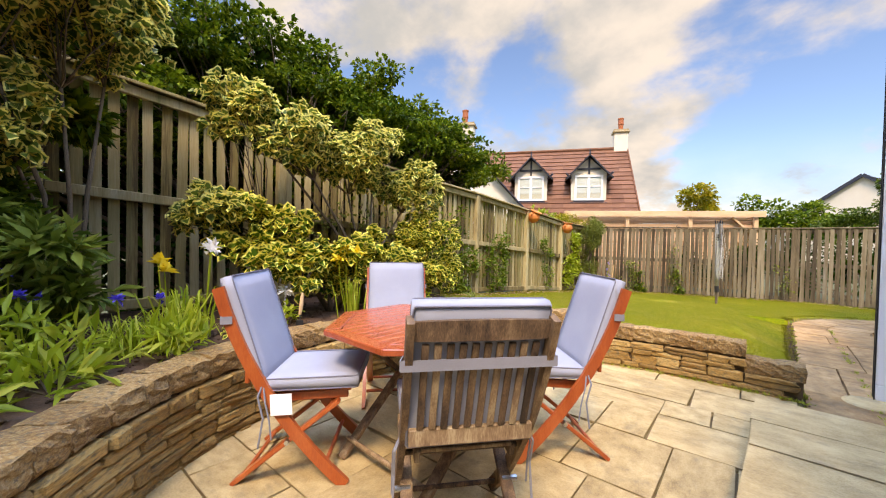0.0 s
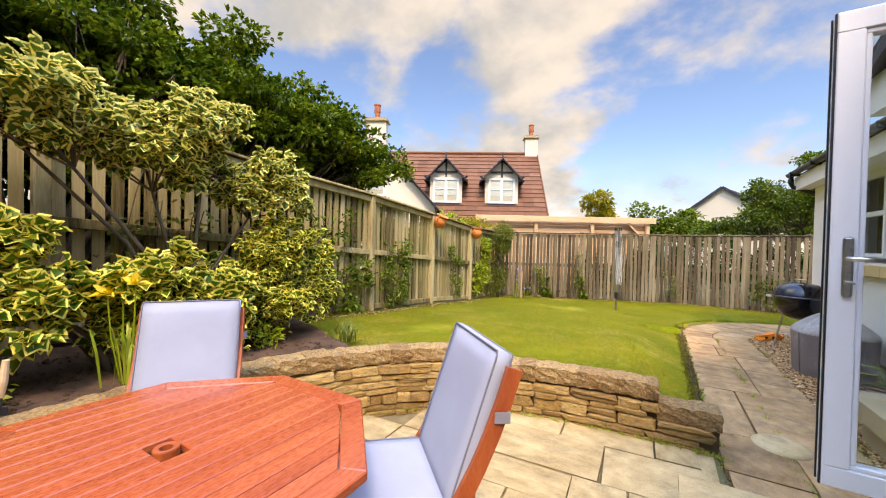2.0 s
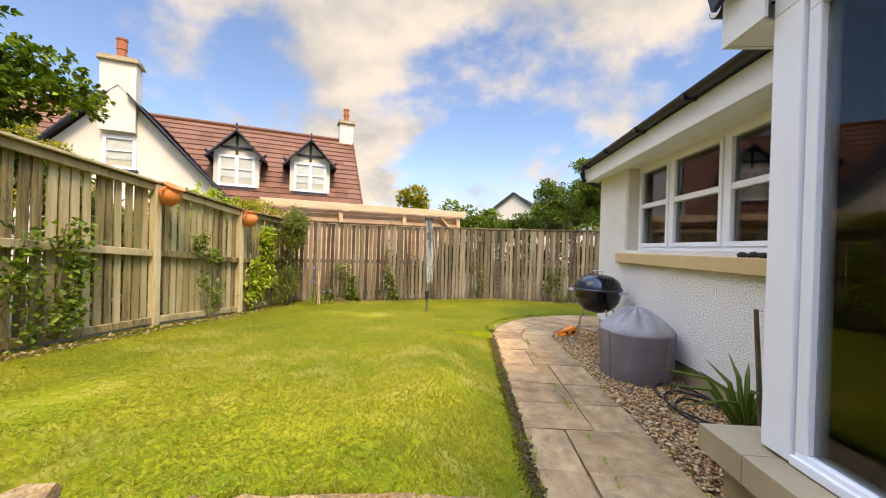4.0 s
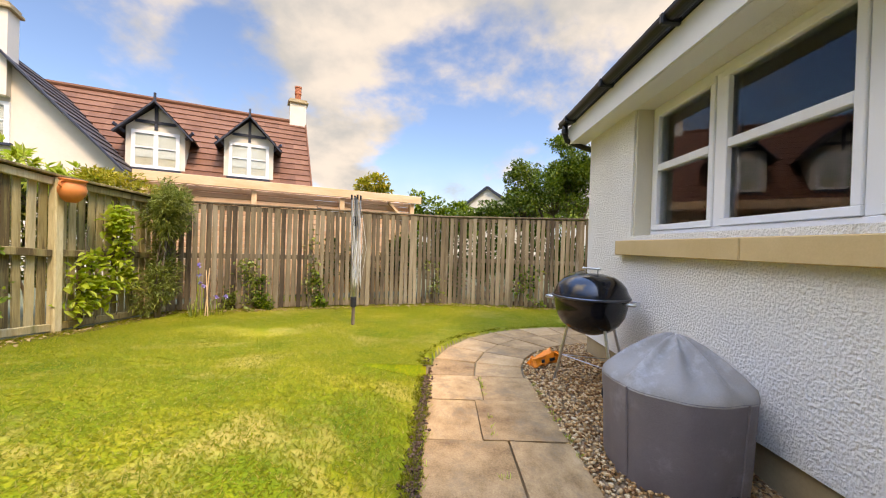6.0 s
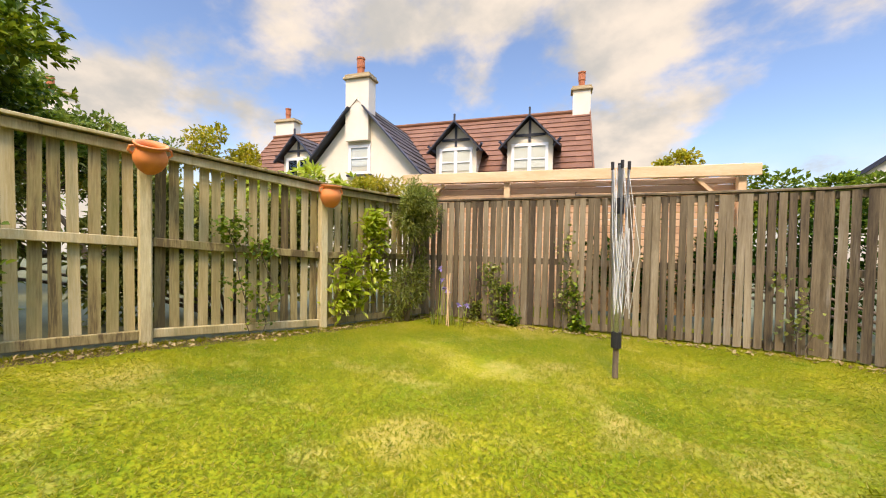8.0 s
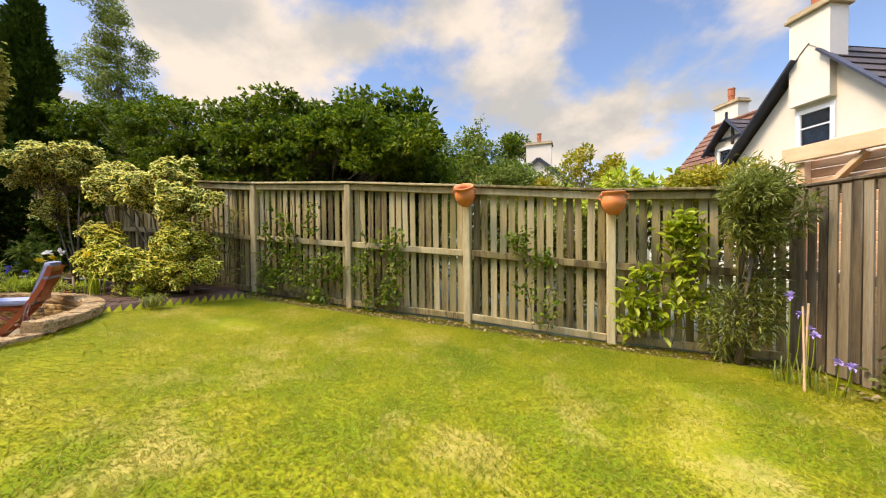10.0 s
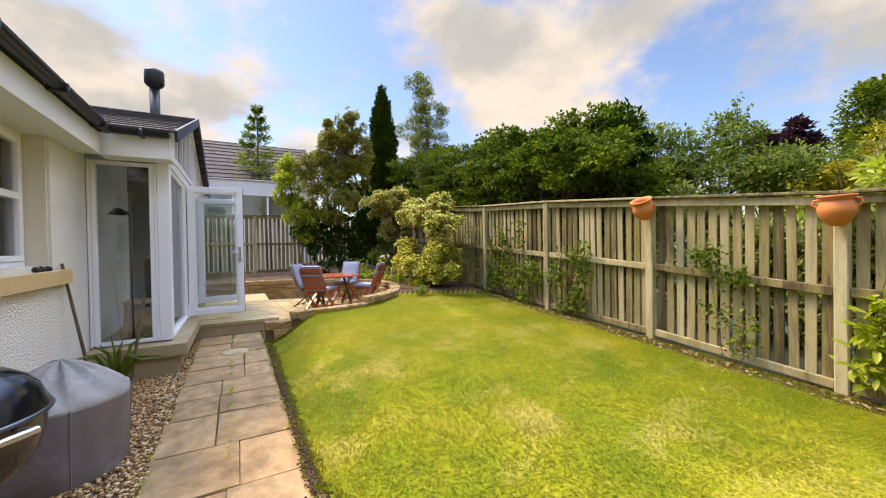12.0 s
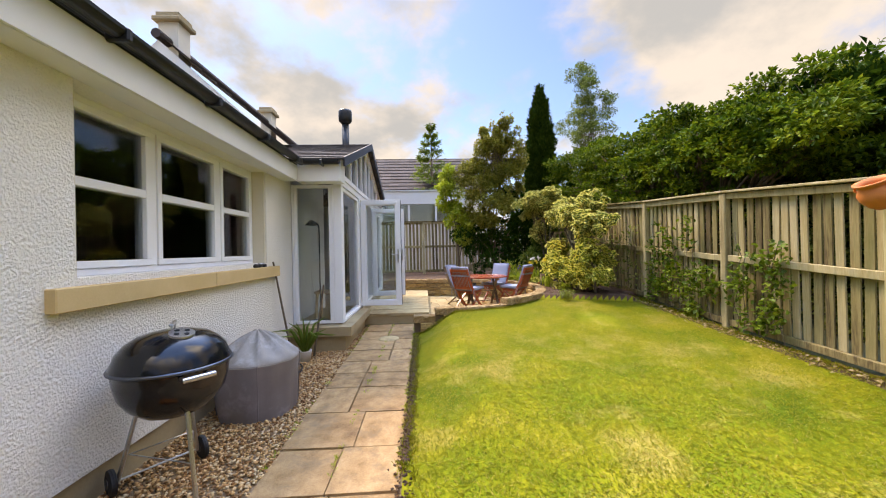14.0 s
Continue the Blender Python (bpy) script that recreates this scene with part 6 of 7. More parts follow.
part("pane", bm, "glass", lt)
bm = bmn()
box(bm, -3.1, -2.9, -0.1, 2.1, -2.8, 4.1)
part("rear_wall", bm, "interior", lt)


# main roof of the own house, seen above the gutter
mr = thing("main_roof", "dark tiled main roof of the house with chimneys", "roof", x=0, y=0, z=0, kind="structure")
bm = bmn()
tiled(bm, (2.4, 2.9, 3.31), (0, -1, 0), (2.85, 0, 2.54), 10, 10.0)
part("roof_slope", bm, "darktile", mr)
bm = bmn()
tube(bm, [(5.25, 2.92, 5.86), (5.25, -7.1, 5.86)], 0.10, 8)
part("ridge", bm, "darktile", mr)
bm = bmn()
box(bm, 5.7, -6.5, 0, 8.5, 2.85, 3.1)
v = [bm.verts.new(c) for c in ((2.45, 2.86, 3.2), (8.2, 2.86, 3.2), (5.25, 2.86, 5.75))]
bm.faces.new(v)
part("wall", bm, "harl", mr)
chimney(mr, 5.25, 2.35, 5.3, 6.5, 0.40, 0.40, 0)
chimney(mr, 5.25, -2.4, 5.3, 6.35, 0.35, 0.4, 0)


# ---- plants ----
def hedge_clumps():
    rg = random.Random(2)
    out = []
    y = -3.2
    while y < 6.15:
        top = float(np.interp(y, [-4, 0, 2.5, 5.6, 6.5], [4.7, 4.2, 3.85, 3.6, 3.1]))
        for k in range(3):
            z = 2.1 + (top - 2.1) * (k + 0.35) / 2.6
            out.append((-5.35 + rg.uniform(-0.25, 0.2) - 0.12 * k, y + rg.uniform(-0.2, 0.2), z, 0.85, 0.75, 0.62))
        if 2.2 < y < 6.2:
            out.append((-4.72, y + 0.25, 2.75 + 0.25 * math.sin(y * 3), 0.5, 0.6, 0.5))
            out.append((-4.85, y + 0.2, top - 0.55, 0.6, 0.6, 0.42))
        y += 0.62
    return out


plant("hedge", "tall dense dark green hornbeam hedge above the fence", "hedge", (-5.6, 2.0, 0), hedge_clumps(), 160000, (0.078, 0.044), "hedge", 11, sub=7, r0=0.05, spread=0.6, droop=0.15, shell=0.2, f=0.56, whorl=4, flat=0.36)
# added core: darker leaf colour stands in for the hedge's inner shade
plant("hedge", "inner growth of the hedge behind the fence slats, its shade put into darker leaves", "hedge", (-5.9, 2.0, 0), [(-5.75, -4.2 + 0.9 * k, 1.2 + 0.95 * j, 0.45, 0.75, 0.75) for k in range(12) for j in range(3)], 46000, (0.17, 0.09), "yewleaf", 12, sub=5, r0=0.03, shell=0.1, f=0.6)
bm = bmn()
core_ = thing("hedge_inside", "shaded inner branches of the hedge", "branches", "", -5.9, 1.5, 0)
rg = random.Random(3)
for k in range(46):
    y = rg.uniform(-4.5, 4.6)
    tube(bm, [(rg.uniform(-0.1, 0.1), y, 0), (rg.uniform(-0.2, 0.2), y + rg.uniform(-0.3, 0.3), 1.6), (rg.uniform(-0.3, 0.5), y + rg.uniform(-0.6, 0.6), rg.uniform(2.4, 3.4))], [0.05, 0.035, 0.012], 6)
part("branch", bm, "bark", core_)
plant("variegated_shrub", "large variegated euonymus with cream-edged leaves against the fence", "shrub", (-3.55, 2.55, 0.45), [(-3.55, 2.2, 2.05, 0.55, 0.62, 0.36), (-3.45, 3.2, 1.85, 0.45, 0.52, 0.34), (-3.7, 2.75, 2.35, 0.40, 0.45, 0.25), (-3.4, 1.55, 2.15, 0.35, 0.4, 0.3), (-3.7, 1.25, 2.35, 0.36, 0.4, 0.34), (-3.6, 0.95, 1.40, 0.32, 0.32, 0.2)], 8200, (0.088, 0.060), "varieg_pale", 21, sub=16, r0=0.022, spread=0.85, droop=-0.1, f=0.30, whorl=6, oval=True)
plant("variegated_shrub", "golden variegated euonymus hanging over the fence", "shrub", (-3.6, 0.15, 0.45), [(-3.5, 0.05, 2.62, 0.6, 0.5, 0.42), (-3.2, -0.35, 2.65, 0.6, 0.5, 0.42), (-3.6, 0.35, 2.75, 0.4, 0.35, 0.3), (-3.45, -0.2, 1.9, 0.3, 0.3, 0.35)], 8000, (0.088, 0.060), "varieg_pale", 22, sub=24, r0=0.02, spread=0.85, droop=0.1, f=0.28, whorl=6, oval=True)
plant("variegated_shrub", "low bright gold-edged euonymus behind the wall", "shrub", (-3.35, 2.0, 0.45), [(-3.3, 1.55, 1.05, 0.36, 0.42, 0.36), (-3.25, 2.35, 0.95, 0.42, 0.5, 0.40), (-3.5, 1.2, 1.25, 0.3, 0.35, 0.3), (-3.45, 2.9, 0.95, 0.35, 0.35, 0.4)], 5200, (0.092, 0.062), "varieg", 23, sub=18, r0=0.025, spread=0.85, droop=-0.2, f=0.34, whorl=6, oval=True)
plant("variegated_shrub", "rounded gold-edged euonymus by the lawn", "shrub", (-3.45, 3.35, 0.42), [(-3.4, 3.4, 1.05, 0.48, 0.5, 0.52), (-3.3, 3.05, 0.75, 0.42, 0.42, 0.3)], 5200, (0.074, 0.050), "varieg", 24, sub=12, r0=0.025, spread=0.85, droop=-0.2, f=0.42, whorl=6, oval=True)
plant("dark_shrub", "dark green laurel in the shaded corner", "shrub", (-3.6, -0.8, 0.45), [(-3.9, -0.5, 1.5, 0.5, 0.6, 0.5), (-3.85, -0.1, 1.95, 0.35, 0.4, 0.3)], 4200, (0.11, 0.045), "hedge", 25, sub=6, r0=0.03, whorl=6)
plant("rhododendron", "rhododendron with whorled leaves in the bed", "shrub", (-3.3, -0.05, 0.45), [(-3.25, 0.0, 0.95, 0.38, 0.36, 0.30), (-3.5, -0.35, 1.1, 0.36, 0.36, 0.35)], 1500, (0.14, 0.042), "dusty", 26, sub=6, r0=0.02, whorl=6)


def clump_blades(name, label, category, x, y, z, n, length, width, material, seed, spread=0.5, flowers=None, arch=0.5):
    """Grassy or strap-leaved clump: arching blades of three joints."""
    rg = np.random.default_rng(seed)
    ob = thing(name, label, category, "", x, y, z)
    a = rg.uniform(0, 2 * np.pi, n)
    out = np.stack([np.cos(a), np.sin(a), np.zeros(n)], 1)
    side = np.stack([-np.sin(a), np.cos(a), np.zeros(n)], 1)
    ln = length * rg.uniform(0.6, 1.1, n)[:, None]
    sp = rg.uniform(0.15, 1, n)[:, None] * spread
    root = np.stack([rg.normal(0, 0.05, n), rg.normal(0, 0.05, n), np.zeros(n)], 1)
    up = np.array([0, 0, 1.0])
    p = [root, root + up * ln * 0.5 + out * ln * sp * 0.35, root + up * ln * (0.85 - 0.25 * arch * sp) + out * ln * sp * 0.8, root + up * ln * (0.95 - arch * sp) + out * ln * sp * 1.25]
    w = [0.7, 1.0, 0.7, 0.05]
    V = np.stack([q + s * side * width * ww / 2 for q, ww in zip(p, w) for s in (-1, 1)], 1).reshape(-1, 3)
    i = np.arange(n)[:, None] * 8
    F = np.concatenate([i + np.array([[0, 1, 3, 2]]), i + np.array([[2, 3, 5, 4]]), i + np.array([[4, 5, 7, 6]])], 1).reshape(-1, 4)
    obj("foliage", mesh_np("foliage", V, F), material, ob)
    if flowers:
        fm, k, fz, fr = flowers
        rr_ = random.Random(seed)
        for _ in range(k):
            fx, fy, fh = rr_.uniform(-0.12, 0.12), rr_.uniform(-0.12, 0.12), fz * rr_.uniform(0.8, 1.05)
            bm = bmn()
            tube(bm, [(fx * 0.3, fy * 0.3, 0), (fx * 0.8, fy * 0.8, fh * 0.5), (fx, fy, fh)], 0.004, 5)
            st_ = part("stem", bm, "fresh", ob)
            m_ = 16
            pos = np.tile(np.array([[fx, fy, fh]]), (m_, 1))
            obj("flower_head", leaf_mesh("flower_head", pos, rand_dirs(rg, m_) * 0.8 + np.array([0, 0, 0.5]), fr, fr * 0.55, rg, spread=0.3), fm, st_)
    return ob


def leafy(name, label, x, y, z, r, h, n, leaf, material, seed, category="plant"):
    rg = np.random.default_rng(seed)
    ob = thing(name, label, category, "", x, y, z)
    pos, dr = clump_points(rg, [(0, 0, h * 0.5, r, r, h * 0.5)], n, 0.2)
    dr = dr * 0.6 + np.array([0, 0, 0.5])
    obj("leaves", leaf_mesh("leaves", pos, dr, leaf[0], leaf[1], rg, droop=0.1), material, ob)
    for k in range(5):
        bm = bmn()
        tube(bm, [(0, 0, 0), pos[k * 3] * 0.9], 0.004, 5)
        part("stem", bm, "bark", ob)
    return ob


clump_blades("iris", "iris with strap leaves and a pale yellow bloom", "flower", -2.98, 0.62, 0.46, 60, 0.42, 0.018, "fresh", 31, 0.5, ("yellowflower", 2, 0.60, 0.08))
clump_blades("iris", "iris with a white bloom beside the yellow one", "flower", -3.02, 0.72, 0.46, 20, 0.42, 0.018, "fresh", 36, 0.4, ("whiteflower", 2, 0.62, 0.075))
clump_blades("iris", "tall iris clump with yellow blooms by the chair", "flower", -2.95, 1.95, 0.46, 45, 0.42, 0.016, "fresh", 32, 0.35, ("yellowflower", 3, 0.62, 0.075))
clump_blades("sedge", "arching tuft of light green grass behind the wall", "plant", -2.83, 0.55, 0.45, 150, 0.34, 0.010, "fresh", 33, 1.0, None, 0.8)
clump_blades("sedge", "arching tuft of light green grass in the bed", "plant", -2.9, 0.30, 0.45, 110, 0.30, 0.010, "fresh", 34, 1.0, None, 0.8)
clump_blades("sedge", "tuft of long grass at the lawn's edge", "plant", -2.75, 3.55, 0.40, 130, 0.22, 0.007, "olive", 35, 1.0, None, 0.7)
for k, (x, y, r, h) in enumerate(((-2.60, 0.02, 0.22, 0.34), (-2.50, -0.30, 0.22, 0.50), (-2.2, -0.32, 0.18, 0.18), (-2.7, -0.5, 0.3, 0.55), (-2.62, 0.55, 0.16, 0.22), (-2.38, 0.02, 0.16, 0.16))):
    leafy("cornflower_plant", "leafy light green perennial in the bed", x, y, 0.46, r, h, 95, (0.15, 0.030), "fresh", 40 + k)
for k, (x, y) in enumerate(((-2.95, -0.12), (-2.88, -0.02), (-2.78, 0.38))):
    clump_blades("blue_cornflower", "blue cornflower on a thin stem", "flower", x, y, 0.46, 12, 0.28, 0.012, "fresh", 50 + k, 0.5, ("blueflower", 2, 0.48 - 0.05 * k, 0.045))
for k, (x, y) in enumerate(((-3.05, 1.35), (-2.98, 2.55), (-3.0, 2.9), (-2.95, 1.0))):
    leafy("ground_cover", "small low plant in the bed", x, y, 0.46, 0.15, 0.18, 160, (0.05, 0.028), "varieg" if k % 2 else "fresh", 60 + k)
tr = thing("hand_trowel", "garden hand trowel standing in the soil", "trowel", "", -2.93, 1.45, 0.44, 40)
bm = bmn()
tube(bm, [(0, 0, 0.12), (0.01, 0, 0.20), (0.02, 0, 0.30)], [0.012, 0.017, 0.013], 10)
part("handle", bm, "pine", tr)
bm = bmn()
tube(bm, [(0, 0, 0.13), (0, 0, 0.07)], 0.006, 8)
box(bm, -0.03, -0.003, -0.03, 0.03, 0.003, 0.075, 0.002)
part("blade", bm, "darksteel", tr)
pt = thing("terracotta_saucer", "small terracotta dish on the soil", "dish", "", -3.0, 1.18, 0.46)
bm = bmn()
lathe(bm, [(0, 0), (0.06, 0), (0.075, 0.03), (0.068, 0.03), (0.055, 0.008), (0, 0.008)], 20)
part("dish", bm, "terracotta", pt)
pw = thing("toy_windmill", "small pink and white pinwheel on a stick", "pinwheel", "", -3.1, 1.4, 0.45)
bm = bmn()
tube(bm, [(0, 0, 0), (0, 0, 0.30)], 0.004, 6)
part("stick", bm, "cord", pw)
rg_ = np.random.default_rng(5)
obj("sails", leaf_mesh("sails", np.tile(np.array([[0.01, 0, 0.30]]), (14, 1)), rand_dirs(rg_, 14), 0.085, 0.05, rg_), "whiteflower", pw)

# loose shoots standing out of the hedge, the mixed shrub and the beech
for k, (x, y, z, h) in enumerate(((-5.3, 5.1, 3.3, 0.75), (-5.4, 4.2, 3.4, 0.6), (-5.2, 3.0, 3.5, 0.6), (-5.5, 5.7, 3.1, 0.7), (-5.4, 1.4, 3.7, 0.6), (-5.3, -0.4, 3.9, 0.6), (-2.9, -1.9, 5.3, 0.7), (-2.5, -1.9, 5.2, 0.55), (-3.3, -1.9, 4.6, 0.6), (-9.0, 3.6, 4.6, 0.8), (-9.2, 2.2, 4.4, 0.7), (-9.2, 6.4, 3.8, 0.8))):
    rgs = np.random.default_rng(400 + k)
    kind_, mt_ = (("hedge", "hedge"), ("mixed shrub", "russet"), ("beech", "dusty"))[(k > 5) + (k > 8)]
    ob_ = thing("leafy_shoot", "loose leafy shoot standing above the " + kind_, "branch", "", x, y, z)
    bm = bmn()
    P = []
    for j in range(4):
        dx, dy = rgs.uniform(-0.25, 0.25, 2)
        tube(bm, [(0, 0, -0.5), (dx * 0.4, dy * 0.4, h * 0.4), (dx, dy, h * (0.7 + 0.1 * j))], [0.008, 0.006, 0.003], 5)
        for t in np.linspace(0.1, 1, 22):
            P.append((dx * t + rgs.normal(0, 0.03), dy * t + rgs.normal(0, 0.03), h * t * (0.7 + 0.1 * j)))
    part("stem", bm, "bark", ob_)
    P = np.array(P)
    obj("leaves", leaf_mesh("leaves", P, rand_dirs(rgs, len(P)) * 0.8 + np.array([0, 0, 0.4]), 0.10, 0.055, rgs), mt_, ob_)

# climbers on the fences
rg = np.random.default_rng(70)


def climber(label, x, y, z0, z1, w, n, leaf, material, seed, axis="y"):
    rg = np.random.default_rng(seed)
    ob = thing("climber", label, "climbing plant", "climbers on the fence", x, y, z0)
    n_st = max(2, int(w / 0.16))
    P = []
    for k in range(n_st):
        px = (k + 0.5) / n_st * w - w / 2 + rg.uniform(-0.06, 0.06)
        h = (z1 - z0) * rg.uniform(0.6, 1.0)
        pts = []
        cx = px
        for j in range(9):
            t = j / 8
            cx += rg.uniform(-0.06, 0.06)
            q = (0.03 + rg.uniform(0, 0.04), cx, h * t) if axis == "y" else (cx, -0.03 - rg.uniform(0, 0.04), h * t)
            pts.append(q)
        bm = bmn()
        tube(bm, pts, 0.005, 5)
        part("stem", bm, "bark", ob)
        knots = rg.uniform(0.3, 7.9, rg.integers(3, 6))
        for _ in range(int(1.4 * n) // n_st):
            t = min(7.99, max(0.0, rg.choice(knots) + rg.normal(0, 0.45)))
            j = min(7, int(t))
            c = np.array(pts[j]) * (1 - t + j) + np.array(pts[j + 1]) * (t - j)
            P.append(c + rg.normal(0, 1, 3) * np.array([0.03, 0.085, 0.045] if axis == "y" else [0.07, 0.03, 0.05]))
    P = np.array(P)
    o = np.tile(np.array([[0.7, 0, 0.3]] if axis == "y" else [[0, -0.7, 0.3]]), (len(P), 1))
    ROUND_LEAF[0] = True
    obj("leaves", leaf_mesh("leaves", P, o, leaf[0] * 0.8, leaf[1] * 0.95, rg, spread=1.0), material, ob)
    ROUND_LEAF[0] = False
    return ob


fx = FX + 0.04
climber("dark-leaved climber spread over the fence slats", fx, 4.45, 0.55, 2.1, 1.0, 300, (0.09, 0.045), "hedge", 71)
climber("light green climber on the lower slats", fx, 4.4, 0.35, 1.3, 1.2, 190, (0.09, 0.045), "climb", 72)
climber("bright climber beside the post", fx, 5.20, 0.25, 1.35, 0.5, 260, (0.10, 0.045), "climb", 73)
climber("young climber on the slats", fx, 5.95, 0.25, 1.85, 0.5, 210, (0.09, 0.045), "climb", 74)
climber("ivy on the slats", fx, 6.35, 0.20, 1.5, 0.45, 170, (0.08, 0.05), "climb", 75)
climber("ivy trailing up the slats", fx, 8.35, 0.03, 1.35, 0.35, 260, (0.06, 0.045), "climb", 76)
climber("dense honeysuckle at the fence corner", fx, 9.8, 0.05, 1.5, 0.95, 480, (0.15, 0.05), "fresh", 77)
climber("young climber high on the slats", fx, 2.9, 0.5, 2.2, 1.3, 190, (0.08, 0.045), "olive", 78)
for k, (s, z1, w, n, mt) in enumerate(((0.22, 0.9, 0.5, 220, "olive"), (0.30, 0.75, 0.4, 200, "hedge"), (0.46, 1.55, 0.18, 90, "olive"), (0.50, 0.6, 0.3, 170, "hedge"), (0.95, 0.9, 0.2, 50, "olive"))):
    c = Vector((-4.26, 10.95, 0)).lerp(Vector((0.3, 12.62, 0)), s)
    climber("small ivy growing up the back fence", c.x + 0.03, c.y - 0.09, -0.08, z1, w, n, (0.07, 0.045), mt, 80 + k, "x")
climber("sparse climber on the shaded back fence", 2.0, 12.33, -0.08, 0.85, 0.7, 120, (0.07, 0.04), "hedge", 90, "x")
plant("conifer_shrub", "feathery golden-green conifer in the fence corner", "shrub", (-3.95, 10.35, -0.08), [(-3.95, 10.35, 0.9, 0.30, 0.42, 1.0), (-3.9, 10.5, 1.5, 0.3, 0.4, 0.42)], 7000, (0.085, 0.016), "olive", 91, sub=10, r0=0.03, droop=0.3)
plant("golden_shrub", "golden shrub leaning over the fence", "shrub", (-4.8, 10.9, 0.0), [(-4.7, 10.8, 1.75, 0.5, 0.5, 0.32), (-4.9, 10.2, 1.85, 0.4, 0.5, 0.25)], 3500, (0.07, 0.026), "golden", 92, sub=8, r0=0.02)
plant("laurel", "bright green laurel shoots above the fence", "shrub", (-5.1, 9.7, 0.0), [(-4.95, 9.55, 1.85, 0.35, 0.6, 0.35), (-5.1, 8.9, 1.75, 0.3, 0.3, 0.2)], 500, (0.14, 0.05), "fresh", 93, sub=6, r0=0.02, whorl=6)
for k, (x, y, h) in enumerate(((-3.55, 10.55, 0.75), (-3.5, 10.65, 0.5), (-3.3, 10.75, 0.3))):
    clump_blades("clematis", "lilac clematis flowers on a cane", "flower", x, y, -0.08, 10, 0.3, 0.012, "olive", 95 + k, 0.5, ("lilac", 2, h, 0.05))
plant("neighbour_hedge", "loose green shrubs beyond the fence", "shrub", (-5.6, 8.5, 0), [(-5.5, 4.6 + 0.85 * k, 1.1, 0.5, 0.75, 1.0) for k in range(8)], 34000, (0.10, 0.05), "olive", 130, sub=12, r0=0.03)
plant("neighbour_hedge", "dark shrubs beyond the back fence", "shrub", (1.5, 13.6, -0.1), [(-2.6 + 1.0 * k, 13.0 + 0.3 * min(k, 3), 0.8, 0.6, 0.4, 0.9) for k in range(8)], 18000, (0.10, 0.05), "yewleaf", 131, sub=10, r0=0.03)
# trees
plant("cherry_tree", "small leafy tree behind the back fence", "tree", (3.4, 14.6, -0.1), [(3.0, 14.6, 2.6, 1.2, 1.0, 0.95), (4.1, 14.4, 2.7, 1.2, 1.0, 1.0), (2.0, 14.8, 2.2, 0.9, 0.7, 0.55), (1.2, 14.7, 1.85, 0.7, 0.6, 0.35), (3.5, 14.4, 3.6, 0.7, 0.7, 0.55), (2.4, 14.6, 3.0, 0.6, 0.5, 0.5)], 20000, (0.085, 0.048), "cherryleaf", 101, sub=16, r0=0.05, f=0.32)
plant("far_tree", "round golden bush beyond the pergola", "tree", (-3.2, 23, 0), [(-3.2, 23, 3.3, 1.0, 1.0, 1.3)], 2600, (0.2, 0.12), "golden", 102, sub=8, r0=0.1)
plant("far_tree", "dark green bushes beyond the back fence", "tree", (0, 24, 0), [(-0.9, 24, 2.8, 1.8, 1.2, 1.2), (1.3, 25, 2.5, 1.4, 1.2, 1.0)], 5000, (0.2, 0.12), "hedge", 103, sub=9, r0=0.1)
plant("far_tree", "tree in front of the far house", "tree", (6, 30, 0), [(5.5, 30, 3.2, 2.2, 1.5, 1.5), (8, 31, 3.6, 2.2, 1.5, 1.8)], 6000, (0.24, 0.13), "dusty", 104, sub=9, r0=0.12)
plant("beech_tree", "light green tree beyond the fence", "tree", (-9.5, 4.0, 0), [(-8.6, 3.2, 3.2, 1.2, 1.3, 1.0), (-9.3, 2.2, 3.9, 1.1, 1.1, 0.9), (-9.0, 4.7, 3.5, 1.0, 0.9, 0.8), (-9.1, 3.6, 4.6, 0.7, 0.7, 0.6), (-9.0, 5.7, 2.7, 1.2, 1.1, 1.0), (-9.2, 6.9, 3.0, 1.0, 0.9, 0.9), (-9.4, 6.2, 3.7, 0.6, 0.6, 0.6), (-9.2, 7.8, 2.4, 0.9, 0.9, 0.9), (-8.8, 4.4, 2.0, 1.0, 1.8, 0.9)], 46000, (0.10, 0.055), "dusty", 105, sub=16, r0=0.045)
plant("garden_tree", "olive-green tree over the far fence", "tree", (-13, 7.5, 0), [(-13.4, 8.2, 2.5, 1.2, 1.2, 0.9), (-12.5, 6.2, 2.5, 1.2, 1.2, 1.0)], 6000, (0.13, 0.07), "fresh", 106, sub=9, r0=0.1)
plant("copper_beech", "dark purple-leaved tree in the distance", "tree", (-28, 1.0, 0), [(-28, 1.0, 7.0, 2.0, 1.7, 2.0)], 4000, (0.35, 0.2), "purple", 107, sub=9, r0=0.2)
plant("far_tree", "dark tree in the distance", "tree", (-37, 3.0, 0), [(-37, 3.0, 9.8, 2.6, 2.3, 2.2), (-37, 2.6, 7.0, 2.5, 2.5, 2.5)], 5000, (0.35, 0.2), "hedge", 108, sub=9, r0=0.2)
plant("golden_tree", "golden-green leaved tree over the fence", "tree", (-8.5, 9.0, 0), [(-8.4, 9.1, 2.5, 1.0, 0.8, 0.85), (-8.8, 7.8, 2.1, 0.8, 0.8, 0.6), (-8.2, 9.9, 2.0, 0.6, 0.5, 0.5)], 9500, (0.085, 0.045), "golden", 109, sub=14, r0=0.05, f=0.34)
